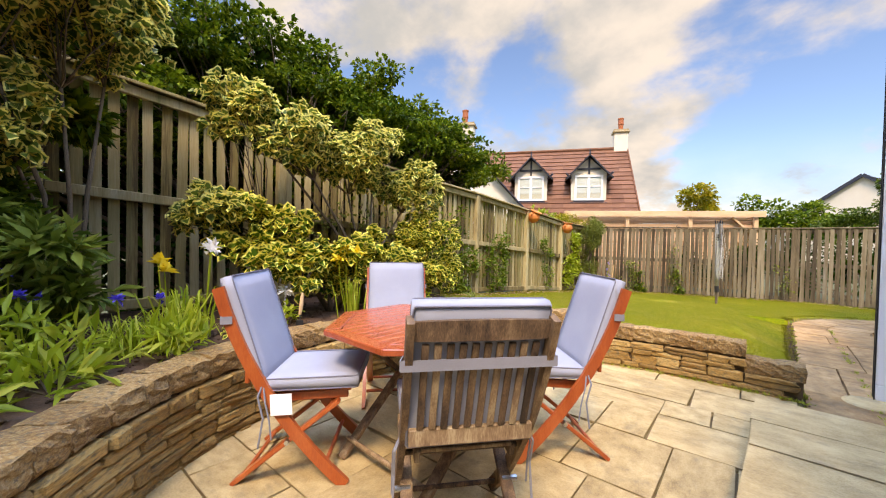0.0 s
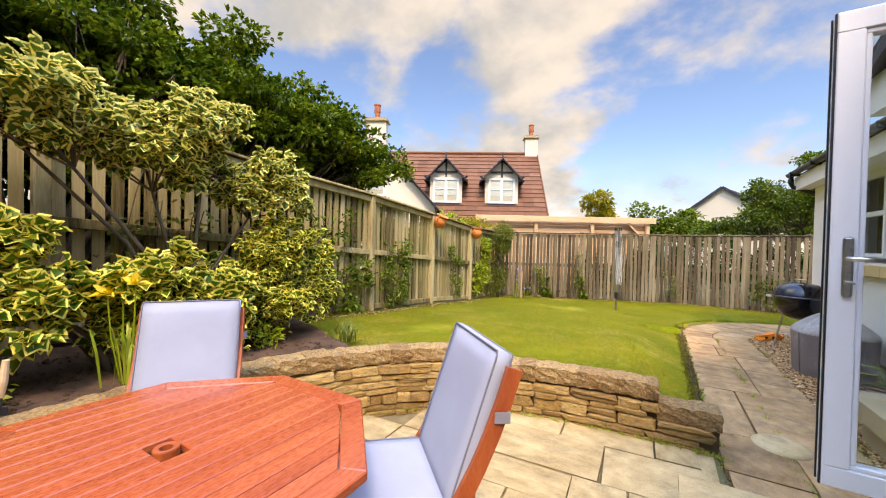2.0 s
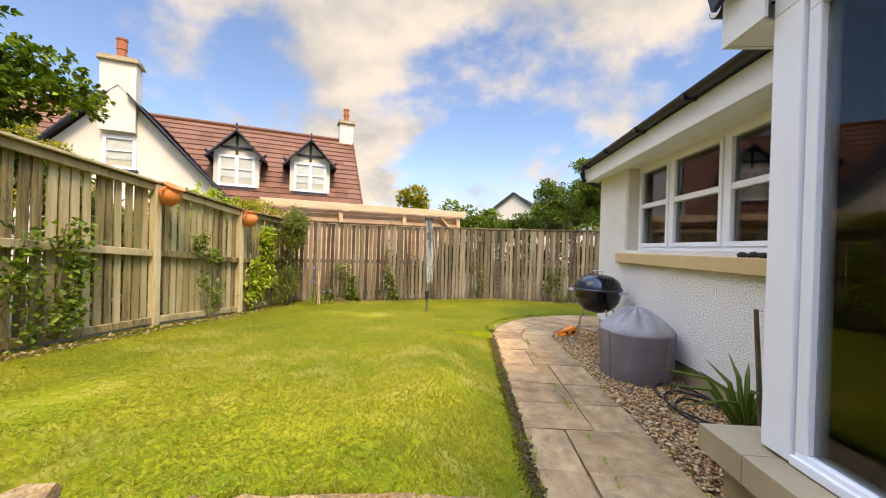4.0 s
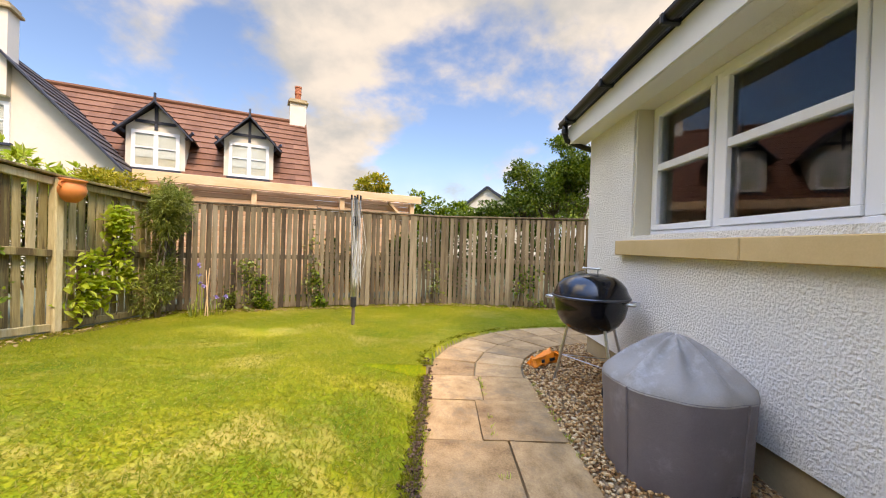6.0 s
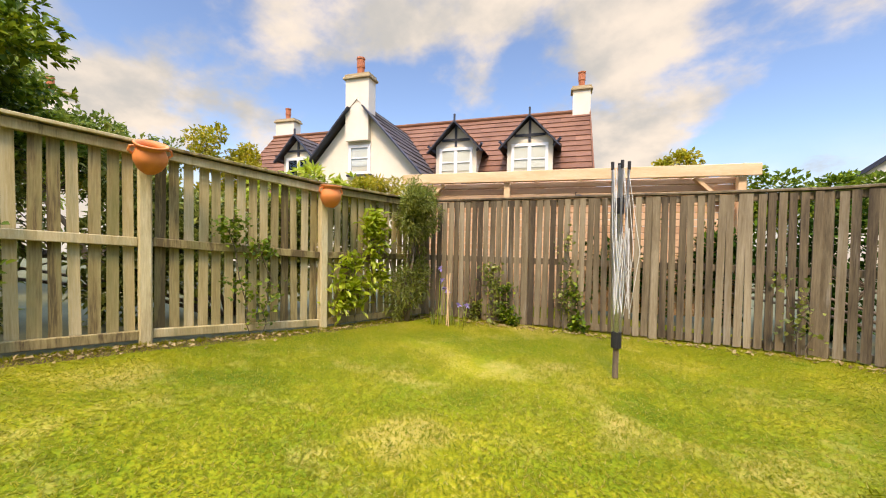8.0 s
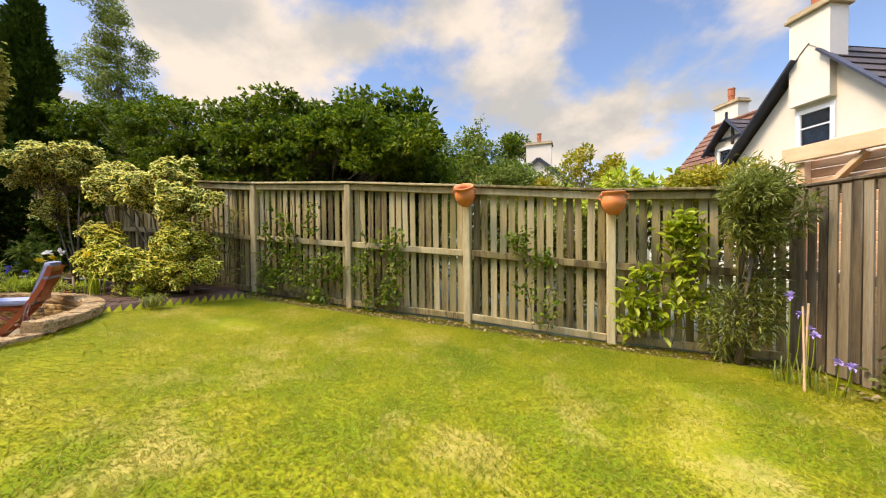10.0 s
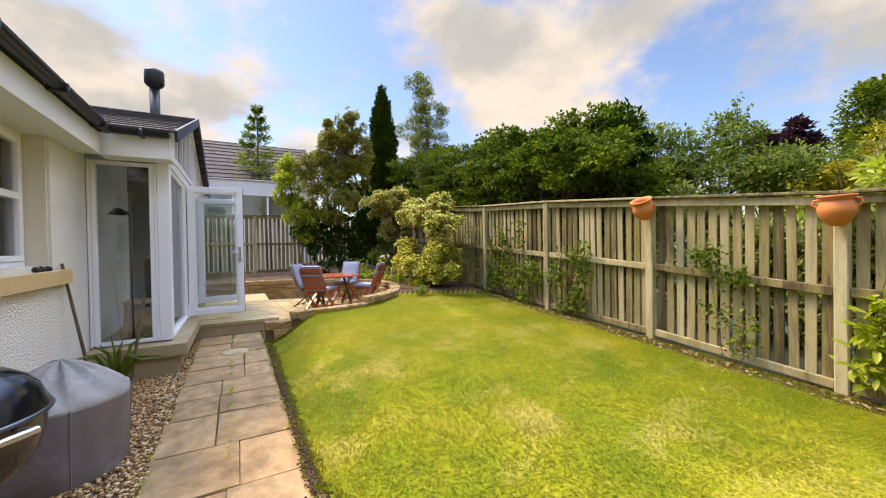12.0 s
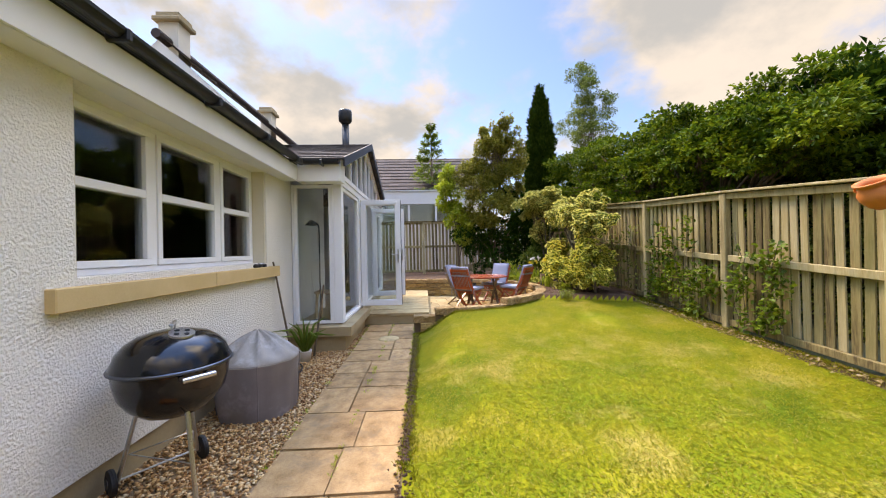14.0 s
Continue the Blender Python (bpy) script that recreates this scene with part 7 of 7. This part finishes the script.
plant("corner_shrub", "tall russet-green mixed shrub in the garden corner", "shrub", (-2.4, -1.9, 0.45), [(-2.7, -1.9, 4.4, 1.05, 0.6, 0.95), (-2.9, -1.9, 5.3, 0.5, 0.35, 0.6), (-1.9, -1.9, 3.7, 0.9, 0.6, 0.8), (-3.0, -1.9, 3.6, 0.7, 0.5, 0.9), (-2.2, -1.7, 2.8, 0.9, 0.5, 0.7), (-2.3, -1.9, 5.2, 0.35, 0.35, 0.5)], 30000, (0.085, 0.050), "russet", 110, sub=22, r0=0.03, f=0.27)
plant("corner_shrub", "dark evergreen shrub filling the corner bed", "shrub", (-2.6, -1.8, 0.45), [(-2.5, -1.7, 1.5, 1.0, 0.6, 1.0), (-3.4, -1.5, 1.9, 0.7, 0.6, 1.2), (-1.7, -1.9, 1.3, 0.6, 0.5, 0.8), (-3.3, -2.2, 3.1, 0.7, 0.6, 0.8), (-1.6, -1.9, 2.1, 0.7, 0.5, 0.6)], 21000, (0.10, 0.045), "yewleaf", 111, sub=9, r0=0.04, whorl=3)
plant("photinia", "bright green shrub by the south fence", "shrub", (-1.2, -2.1, 0.45), [(-1.2, -2.0, 2.5, 0.5, 0.4, 0.5), (-1.0, -2.1, 3.2, 0.5, 0.4, 0.6), (-0.9, -2.2, 3.9, 0.35, 0.3, 0.5), (-1.4, -1.8, 1.9, 0.4, 0.4, 0.4)], 9000, (0.10, 0.045), "fresh", 112, sub=9, r0=0.03, whorl=3)
plant("italian_cypress", "dark narrow columnar cypress", "tree", (-5.0, -4.6, 0.3), [(-5.0 + 0.05 * (k % 3), -4.6, 1.6 + 0.46 * k, 0.66 * (1 - (k / 14) ** 3) + 0.06, 0.66 * (1 - (k / 14) ** 3) + 0.06, 0.60) for k in range(14)], 46000, (0.15, 0.055), "cypress", 113, sub=0, r0=0.03, droop=-1.0, shell=0.6)
plant("silver_birch", "tall airy silver birch behind the hedge", "tree", (-7.7, -6.0, 0.3), [(-7.7 + 0.35 * math.sin(k * 2.1), -6 + 0.2 * math.cos(k * 2.1), 4.2 + 0.72 * k, 1.35 * (1 - (k / 9) ** 3), 1.3 * (1 - (k / 9) ** 3), 0.8) for k in range(8)], 34000, (0.066, 0.048), "birchleaf", 114, sub=30, r0=0.04, droop=0.4, f=0.25)
sp = thing("spruce", "slender spruce with drooping tiers", "tree", "", -0.6, -13.5, 0)
bm = bmn()
tube(bm, [(0, 0, 0), (0, 0, 9.7)], [0.16, 0.02], 8)
part("trunk", bm, "bark", sp)
rg = np.random.default_rng(120)
P, D = [], []
for k in range(26):
    z = 3.4 + (k - k % 2 * 0.6) * 0.245
    r = 2.5 * (1 - (z - 3.2) / 6.7) ** 1.15 + 0.06
    for j in range(8):
        a = rg.uniform(0, 6.28)
        for q in range(26):
            t = rg.uniform(0.1, 1)
            P.append((r * t * math.cos(a), r * t * math.sin(a), z - 0.30 * t * r + 0.30 * t * t + rg.normal(0, 0.04)))
            D.append((math.cos(a), math.sin(a), -0.1))
obj("needles", leaf_mesh("needles", np.array(P), np.array(D), 0.24, 0.06, rg, spread=0.6), "climb", sp)

line_in = [(p.x, p.y + 0.12) for p in curve_at(WALL[:7], 0.02)]

# ---- grass blades and gravel ----
rg = np.random.default_rng(200)
n = 400000
gx, gy = rg.uniform(-4.25, 2.9, n), rg.uniform(3.05, 12.6, n)
near = rg.uniform(0, 1, n)
cellx, celly = np.floor((gx + 4.3) / 0.1).astype(int), np.floor((gy - 3.0) / 0.1).astype(int)
zc = {}
keep, zz = np.zeros(n, bool), np.zeros(n)
for cx in range(cellx.max() + 1):
    for cy in range(celly.max() + 1):
        x, y = -4.3 + 0.1 * cx + 0.05, 3.0 + 0.1 * cy + 0.05
        k, z = zone(x, y)
        zc[cx, cy] = (k == 0 or (k == 1 and y > 3.6), z)
for i in range(n):
    k, z = zc[int(cellx[i]), int(celly[i])]
    keep[i] = k
    zz[i] = z
gx, gy, zz = gx[keep], gy[keep], zz[keep]
n = len(gx)
a = rg.uniform(0, 6.28, n)
h = rg.uniform(0.007, 0.016, n)
w = 0.0035
lean = rg.uniform(1.2, 2.6, n) * h
b = a + 1.57 + rg.uniform(-0.5, 0.5, n)
zg = np.array([lawn_z(float(x), float(y)) for x, y in zip(gx, gy)]) + 0.004
base = np.stack([gx, gy, zg], 1)
V = np.stack([base + np.stack([np.cos(a) * w, np.sin(a) * w, np.zeros(n)], 1), base - np.stack([np.cos(a) * w, np.sin(a) * w, np.zeros(n)], 1), base + np.stack([np.cos(b) * lean, np.sin(b) * lean, h], 1)], 1).reshape(-1, 3)
F = np.arange(3 * n).reshape(-1, 3)
nz = np.cross(V[1::3] - V[0::3], V[2::3] - V[0::3])[:, 2]
F[nz < 0] = F[nz < 0][:, ::-1]
gme = mesh_np("grass", V, F)
gme.normals_split_custom_set_from_vertices([(0.0, 0.0, 1.0)] * len(V))
gr = obj("grass", gme, "blade")
tagged(gr, "short mown lawn grass, green with straw-yellow patches", "grass", kind="stuff")


def scatter_stones(name, label, pts, size, material, seed):
    rg = np.random.default_rng(seed)
    oct_v = np.array([(1, 0, 0), (0, 1, 0), (-1, 0, 0), (0, -1, 0), (0, 0, 1), (0, 0, -1), (0.6, 0.6, 0.5), (-0.6, -0.5, 0.5)])
    f = np.array([(0, 6, 4), (6, 1, 4), (1, 2, 4), (2, 7, 4), (7, 3, 4), (3, 0, 4), (0, 1, 6), (2, 3, 7), (1, 0, 5), (2, 1, 5), (3, 2, 5), (0, 3, 5)])
    n = len(pts)
    s = size * rg.uniform(0.5, 1.3, (n, 1, 1)) * np.stack([rg.uniform(0.7, 1.3, n), rg.uniform(0.6, 1.0, n), rg.uniform(0.4, 0.7, n)], 1)[:, None, :]
    v = oct_v[None] * s + rg.normal(0, 0.12 * size, (n, 8, 3))
    a = rg.uniform(0, 6.28, n)
    c, q = np.cos(a)[:, None], np.sin(a)[:, None]
    v = np.stack([v[..., 0] * c - v[..., 1] * q, v[..., 0] * q + v[..., 1] * c, v[..., 2]], -1) + np.array(pts)[:, None, :]
    F = (f[None] + (np.arange(n) * 8)[:, None, None]).reshape(-1, 3)
    ob = obj(name, mesh_np(name, v.reshape(-1, 3), F), material)
    return tagged(ob, label, name, kind="stuff")


pts = []
rs = random.Random(9)
while len(pts) < 12000:
    x, y = rs.uniform(0.95, 2.6), rs.uniform(3.4, 9.75)
    if x < WX and (zone(x, y)[0] == 3) or (y > WY1 and zone(x, y)[0] == 3):
        if not (x > SX - 0.06 and y < SY1 + 0.15):
            pts.append((x, y, -0.075 + rs.uniform(0, 0.02)))
scatter_stones("gravel", "mixed tan, pink and grey garden gravel", pts, 0.0155, "gravel", 10)
pts = []
while len(pts) < 1500:
    x, y = rs.uniform(-3.9, -1.5), rs.uniform(-1, 3.2)
    if zone(x, y)[0] == 1:
        pts.append((x, y, 0.475))
while len(pts) < 2300:
    y = rs.uniform(3.3, 8.5)
    pts.append((0.12 + rs.gauss(0, 0.03), y, lawn_z(0.1, y) + 0.0))
while len(pts) < 4200:
    y = rs.uniform(4.2, 8.4)
    pts.append((0.135 + rs.gauss(0, 0.018), y, -0.045 + rs.uniform(0, 0.02)))
scatter_stones("soil_crumbs", "lumps of dark soil on the bed and lawn edge", pts, 0.013, "soil", 11)
rg = np.random.default_rng(12)
pts = []
while len(pts) < 500:
    y = rs.uniform(3.6, 10.8)
    pts.append((FX + 0.12 + abs(rs.gauss(0, 0.12)), y, z_foot(y) + 0.02))
while len(pts) < 900:
    t = rs.uniform(0, 1)
    x, y = -3.9 + t * 6.5, float(np.interp(-3.9 + t * 6.5, [-3.9, 0.3, 3.0], [10.85, 12.45, 12.15])) - abs(rs.gauss(0.03, 0.08))
    pts.append((x, y, -0.06))
lm = leaf_mesh("fallen_leaves", np.array(pts), rand_dirs(rg, len(pts)) * np.array([1, 1, 0.15]), 0.05, 0.03, rg, spread=0.2)
tagged(obj("fallen_leaves", lm, "drygrass"), "dry fallen leaves along the foot of the fences", "leaves", kind="stuff")


def tufts(name, label, pts, n, length, material, seed):
    """Many small grassy tufts, joined."""
    rg = np.random.default_rng(seed)
    p = np.repeat(np.array(pts), n, 0)
    p = p + rg.normal(0, 0.012, p.shape) * np.array([1, 1, 0])
    up = np.tile(np.array([[0, 0, 1.0]]), (len(p), 1))
    return tagged(obj(name, leaf_mesh(name, p, up, length, length * 0.11, rg, spread=0.75), material), label, "grass", kind="stuff")


pts = []
while len(pts) < 420:
    y = rs.uniform(4.15, 8.3)
    x = 0.115 + rs.gauss(0, 0.025)
    pts.append((x, y, lawn_z(x, y) - 0.005))
while len(pts) < 500:
    a = radians(rs.uniform(0, 90))
    r = 2.27 + abs(rs.gauss(0, 0.03))
    x, y = BEND[0] - r * math.cos(a), BEND[1] + r * 1.013 * math.sin(a)
    pts.append((x, y, lawn_z(x, y) - 0.005))
while len(pts) < 900:
    k = rs.randrange(0, 300)
    a, b = line_in[k % len(line_in)]
    pts.append((a + rs.gauss(0, 0.02), b + abs(rs.gauss(0, 0.03)), lawn_z(a, b + 0.05)))
while len(pts) < 1350:
    y = rs.uniform(3.3, 10.8)
    pts.append((FX + 0.09 + abs(rs.gauss(0, 0.05)), y, z_foot(y)))
tufts("edge_grass", "longer uncut grass along the lawn's edges", pts, 9, 0.042, "blade", 300)
pts = []
while len(pts) < 110:
    x, y = rs.choice((0.17 + rs.gauss(0, 0.01), 1.05, 0.6)), rs.uniform(3.4, 8.2)
    pts.append((x, y, -0.04))
while len(pts) < 190:
    k = rs.randrange(0, 200)
    a, b = line_in[k % len(line_in)]
    pts.append((a + 0.02, b - 0.27, 0.0))
tufts("joint_weeds", "small weeds growing in the paving joints", pts, 7, 0.035, "fresh", 301)


# ---- pieces: slats, stones, slabs ----
_boards = {}


def board_mesh(w, h, t=0.02, seed=0):
    key = (round(w, 3), round(h, 1), seed)
    if key not in _boards:
        bm = bmn()
        box(bm, -w / 2, -t / 2, 0, w / 2, t / 2, 1.0)
        for v in bm.verts:
            if v.co.z > 0.5:
                v.co.x *= 0.97
        me = bpy.data.meshes.new("slat")
        bm.to_mesh(me)
        bm.free()
        _boards[key] = me
    return _boards[key]


for ob_, c, u, zb_, zt_, w, tilt, material, s_, side_ in pickets:
    me = board_mesh(w, 1.0, seed=material)
    if not me.materials:
        me.materials.append(M[material])
    sl = new("slat", me)
    sl.parent = ob_
    rel = c - Vector((ob_.location.x, ob_.location.y, 0))
    sl.matrix_basis = Matrix.Translation((rel.x, rel.y, zb_)) @ Euler((0, tilt, math.atan2(u.y, u.x))).to_matrix().to_4x4() @ Matrix.Diagonal((1 + 5 * tilt, 1, zt_ - zb_, 1))


def stone_meshes(n, seed, rough=0.12, sub=1):
    out = []
    rr = random.Random(seed)
    for k in range(n):
        bm = bmn()
        box(bm, -0.5, -0.5, -0.5, 0.5, 0.5, 0.5, 0.12)
        for v in bm.verts:
            v.co += Vector((rr.uniform(-1, 1), rr.uniform(-1, 1), rr.uniform(-1, 1))) * rough * 0.5
        me = bpy.data.meshes.new("stone")
        bm.to_mesh(me)
        bm.free()
        out.append(me)
    return out


def rough_meshes(n, seed):
    """Rough-hewn blocks: a gridded box with a broken surface."""
    out = []
    for k in range(n):
        bm = bmn()
        box(bm, -0.5, -0.5, -0.5, 0.5, 0.5, 0.5)
        bmesh.ops.subdivide_edges(bm, edges=bm.edges[:], cuts=3, use_grid_fill=True)
        for v in bm.verts:
            c = v.co
            e = sum(abs(q) > 0.49 for q in c)
            if e > 1:
                c = c * (0.965 if e == 2 else 0.93)
            d = Vector((noise.noise(c * 5 + Vector((k * 9 + seed, 0, 0))), noise.noise(c * 5 + Vector((0, k * 7, 3))), noise.noise(c * 5 + Vector((5, 0, k * 5)))))
            d2 = noise.noise(c * 13 + Vector((k * 3, 0, seed)))
            v.co = c + Vector((d.x * 0.05, d.y * 0.09 + d2 * 0.05, d.z * 0.12 + d2 * 0.10))
        me = bpy.data.meshes.new("coping")
        bm.to_mesh(me)
        bm.free()
        out.append(me)
    return out


def place_piece(name, me, material, parent, m):
    if not me.materials:
        me.materials.append(M[material])
    ob = new(name, me)
    ob.parent = parent
    ob.matrix_basis = m
    return ob


line = curve_at(WALL, 0.01)
rr = random.Random(5)
body_meshes, cope_meshes = stone_meshes(12, 3, 0.15), rough_meshes(10, 4)
garden_wall = thing("garden_wall", "low curved drystone retaining wall of tan sandstone with rough copings", "wall", x=0, y=0, z=0, kind="structure")


def wall_top(i):
    i = min(i, len(line) - 1)
    x = line[i].x
    if line[i].y > 3.0:
        return 0.26 if x > -0.2 else (0.385 if x > -1.45 else 0.49)
    return 0.50


core = bmn()
prev = None
for i in range(0, len(line), 8):
    p = line[i]
    d = (line[min(i + 5, len(line) - 1)] - line[max(i - 5, 0)]).normalized()
    nrm = Vector((-d.y, d.x, 0))
    ring = [core.verts.new(p + nrm * s * 0.075 + Vector((0, 0, z))) for s, z in ((-1, -0.1), (1, -0.1), (1, wall_top(i) - 0.06), (-1, wall_top(i) - 0.06))]
    if prev:
        for a in range(4):
            core.faces.new((prev[a], prev[(a + 1) % 4], ring[(a + 1) % 4], ring[a]))
    prev = ring
part("wall_core", core, "wallcore", garden_wall)


def frame_on(i, off, z):
    p = line[min(i, len(line) - 1)]
    i = min(i, len(line) - 1)
    a, b = line[max(i - 8, 0)], line[min(i + 8, len(line) - 1)]
    d = (b - a).normalized()
    mm = Matrix((d, Vector((-d.y, d.x, 0)), Vector((0, 0, 1)))).transposed().to_4x4()
    mm.translation = p + Vector((-d.y, d.x, 0)) * off + Vector((0, 0, z))
    return mm


sub_bodies = []
i = 0
while i < len(line) - 8:
    ln = rr.uniform(0.13, 0.21)
    n = int(ln * 100)
    zt = wall_top(i + n // 2)
    if i < 250:
        for lim in (-0.2, -1.45):
            if line[i].x > lim > line[min(i + n, len(line) - 1)].x:
                while line[i + n].x < lim - 0.01 and n > 8:
                    n -= 1
                ln = n / 100
                zt = wall_top(i + n // 2 - 2)
    mm = frame_on(i + n // 2, 0.0, zt - 0.055) @ Euler((rr.uniform(-.04, .04), rr.uniform(-.03, .03), rr.uniform(-.04, .04))).to_matrix().to_4x4() @ Matrix.Diagonal((ln * 1.05, 0.215 * rr.uniform(0.95, 1.05), 0.118 * rr.uniform(0.96, 1.04), 1))
    place_piece("coping_stone", rr.choice(cope_meshes), "coping", garden_wall, mm)
    i += n
for side, off in ((0, 0.085), (1, -0.085)):
    z = -0.03
    while z < 0.44:
        h = rr.choice((0.045, 0.06, 0.075, 0.09))
        i = rr.randrange(0, 12)
        while i < len(line) - 6:
            n = int(rr.uniform(0.09, 0.34) * 100)
            zt = wall_top(min(i + n // 2, len(line) - 1)) - 0.112
            hh = min(h, zt - z)
            mid = line[min(i + n // 2, len(line) - 1)]
            if hh > 0.02 and (not side or mid.x > -1.0 or mid.y < 0.3):
                cuts = (0, 0.5 + rr.uniform(-0.12, 0.12), 1) if hh > 0.055 and rr.random() < 0.25 else (0, 1)
                for c0, c1 in zip(cuts, cuts[1:]):
                    mm = frame_on(i + n // 2, off * rr.uniform(0.88, 1.08), z + hh * (c0 + c1) / 2) @ Euler((0, rr.uniform(-0.02, 0.02), 0)).to_matrix().to_4x4() @ Matrix.Diagonal((n / 100 * 0.975, 0.09, hh * (c1 - c0) * 0.92, 1))
                    place_piece("stone", rr.choice(body_meshes), "stone", garden_wall, mm)
            i += n
        z += h

slab_me = {}


def slab_piece(parent, x0, y0, x1, y1, z, material, m=None, th=0.05, drop=0.0):
    key = (material, rr.randrange(6))
    if key not in slab_me:
        bm = bmn()
        box(bm, -0.5, -0.5, -1, 0.5, 0.5, 0)
        top = [e for e in bm.edges if all(v.co.z > -0.5 for v in e.verts)]
        bmesh.ops.bevel(bm, geom=top, offset=0.011, segments=1, affect="EDGES")
        bmesh.ops.subdivide_edges(bm, edges=[e for e in bm.edges if abs(e.verts[0].co.z) < 0.01 and abs(e.verts[1].co.z) < 0.01 and (e.verts[0].co - e.verts[1].co).length > 0.5], cuts=1)
        for v in bm.verts:
            if v.co.z > -0.5:
                v.co.x += rr.uniform(-0.012, 0.012)
                v.co.y += rr.uniform(-0.012, 0.012)
        me = bpy.data.meshes.new("paving_slab")
        bm.to_mesh(me)
        bm.free()
        slab_me[key] = me
    g = 0.006
    mm = Matrix.Translation(((x0 + x1) / 2, (y0 + y1) / 2, z + rr.uniform(-0.004, 0.004))) @ Euler((rr.uniform(-.006, .006), rr.uniform(-.006, .006), rr.uniform(-.006, .006))).to_matrix().to_4x4() @ Matrix.Diagonal((x1 - x0 - 2 * g, y1 - y0 - 2 * g, th, 1))
    if m is not None:
        mm = m @ mm
    return place_piece("paving_slab", slab_me[key], material, parent, mm)


patio = thing("patio", "worn buff sandstone paving with mossy open joints", "paving", x=0, y=0, z=0, kind="structure")


def tile_rect(parent, x0, y0, x1, y1, z, material, rows, m=None, keep=None, lens=(0.45, 0.6, 0.75, 0.9)):
    y = y0
    while y < y1 - 0.08:
        h = min(rr.choice(rows), y1 - y)
        if y1 - y - h < 0.15:
            h = y1 - y
        x = x0
        while x < x1 - 0.05:
            w = min(rr.choice(lens), x1 - x)
            if x1 - x - w < 0.18:
                w = x1 - x
            if keep is None or keep(x + w / 2, y + h / 2, w, h):
                slab_piece(parent, x, y, x + w, y + h, z, material, m)
            x += w
        y += h


RM = pose(0, 0, 0, 0, 0, 3)
POLY = [(p.x, p.y) for p in line[::10]] + [(3.0, -0.95), (3.0, 3.3), (0.17, 3.3)]


def keep_patio(x, y, w, h):
    n = 0
    for ax in (-0.45, 0.45):
        for ay in (-0.45, 0.45):
            v = RM @ Vector((x + ax * w, y + ay * h, 0))
            n += inside(v.x, v.y, POLY)
    c = RM @ Vector((x, y, 0))
    return n >= 2 and c.x < LAND_X0 + 0.12


tile_rect(patio, -3.0, -1.2, 0.25, 4.4, 0.0, "slab", (0.3, 0.45, 0.6), RM, keep_patio, (0.3, 0.45, 0.6, 0.75))
landing = thing("landing", "raised sandstone landing before the garden room", "step", x=0, y=0, z=0, kind="structure")
bm = bmn()
box(bm, LAND_X0 + 0.03, -0.9, -0.1, SX - 0.05, LAND_Y1 - 0.03, LAND_Z - 0.022)
part("landing_base", bm, "base", landing)
tile_rect(landing, LAND_X0, -0.9, SX - 0.045, LAND_Y1, LAND_Z, "slab", (0.38, 0.3, 0.6), None, None, (0.6, 0.9, 0.75))
tile_rect(patio, LAND_X0 + 0.02, LAND_Y1, 0.14, 4.02, -0.005, "slab", (0.35,), None, lambda x, y, w, h: y < 4.0, (0.4,))
path = thing("garden_path", "worn buff sandstone path curving round the house", "path", x=0, y=0, z=0, kind="structure")
y = LAND_Y1 + 0.01
row = 0
while y < 8.28:
    h = rr.choice((0.46, 0.52, 0.6))
    if 8.30 - y - h < 0.25:
        h = 8.30 - y
    sp = rr.choice((0.35, 0.6, 0.5, 0.42))
    xs_ = [0.16, 0.16 + sp * 0.88, 1.05] if y > 4.0 else [0.20, 0.62, 1.05]
    for a, b in zip(xs_, xs_[1:]):
        slab_piece(path, a + rr.uniform(-0.02, 0.01) * (a < 0.3), y, b + rr.uniform(-0.01, 0.03) * (b > 1), y + h, -0.035 - 0.006 * (y - 3.3), "slab_path")
    y += h
# the bend
C = Vector((*BEND, 0))
for k in range(7):
    a0, a1 = radians(180 - k * 90 / 7), radians(180 - (k + 1) * 90 / 7)
    for r0, r1 in ((1.32, 1.78), (1.78, 2.22)):
        bm = bmn()
        g = 0.005
        pts = []
        for a, r in ((a0 - g, r0 + g), (a1 + g, r0 + g), (a1 + g, r1 - g), (a0 - g, r1 - g)):
            pts.append(C + Vector((math.cos(a) * r * 1.0, math.sin(a) * r * 1.02, 0)))
        lo = [bm.verts.new((p.x, p.y, -0.12)) for p in pts]
        hi = [bm.verts.new((p.x, p.y, -0.062 + rr.uniform(-0.004, 0.004))) for p in pts]
        bm.faces.new(hi[::-1])
        for i in range(4):
            bm.faces.new((lo[i], lo[(i + 1) % 4], hi[(i + 1) % 4], hi[i]))
        bmesh.ops.recalc_face_normals(bm, faces=bm.faces[:])
        bmesh.ops.bevel(bm, geom=[e for e in bm.edges if all(v.co.z > -0.1 for v in e.verts)], offset=0.008, segments=1, affect="EDGES")
        part("paving_slab", bm, "slab_path", path)
tile_rect(path, 2.36, 9.62, 4.4, 10.54, -0.065, "slab_path", (0.45,), None, None, (0.6, 0.45))
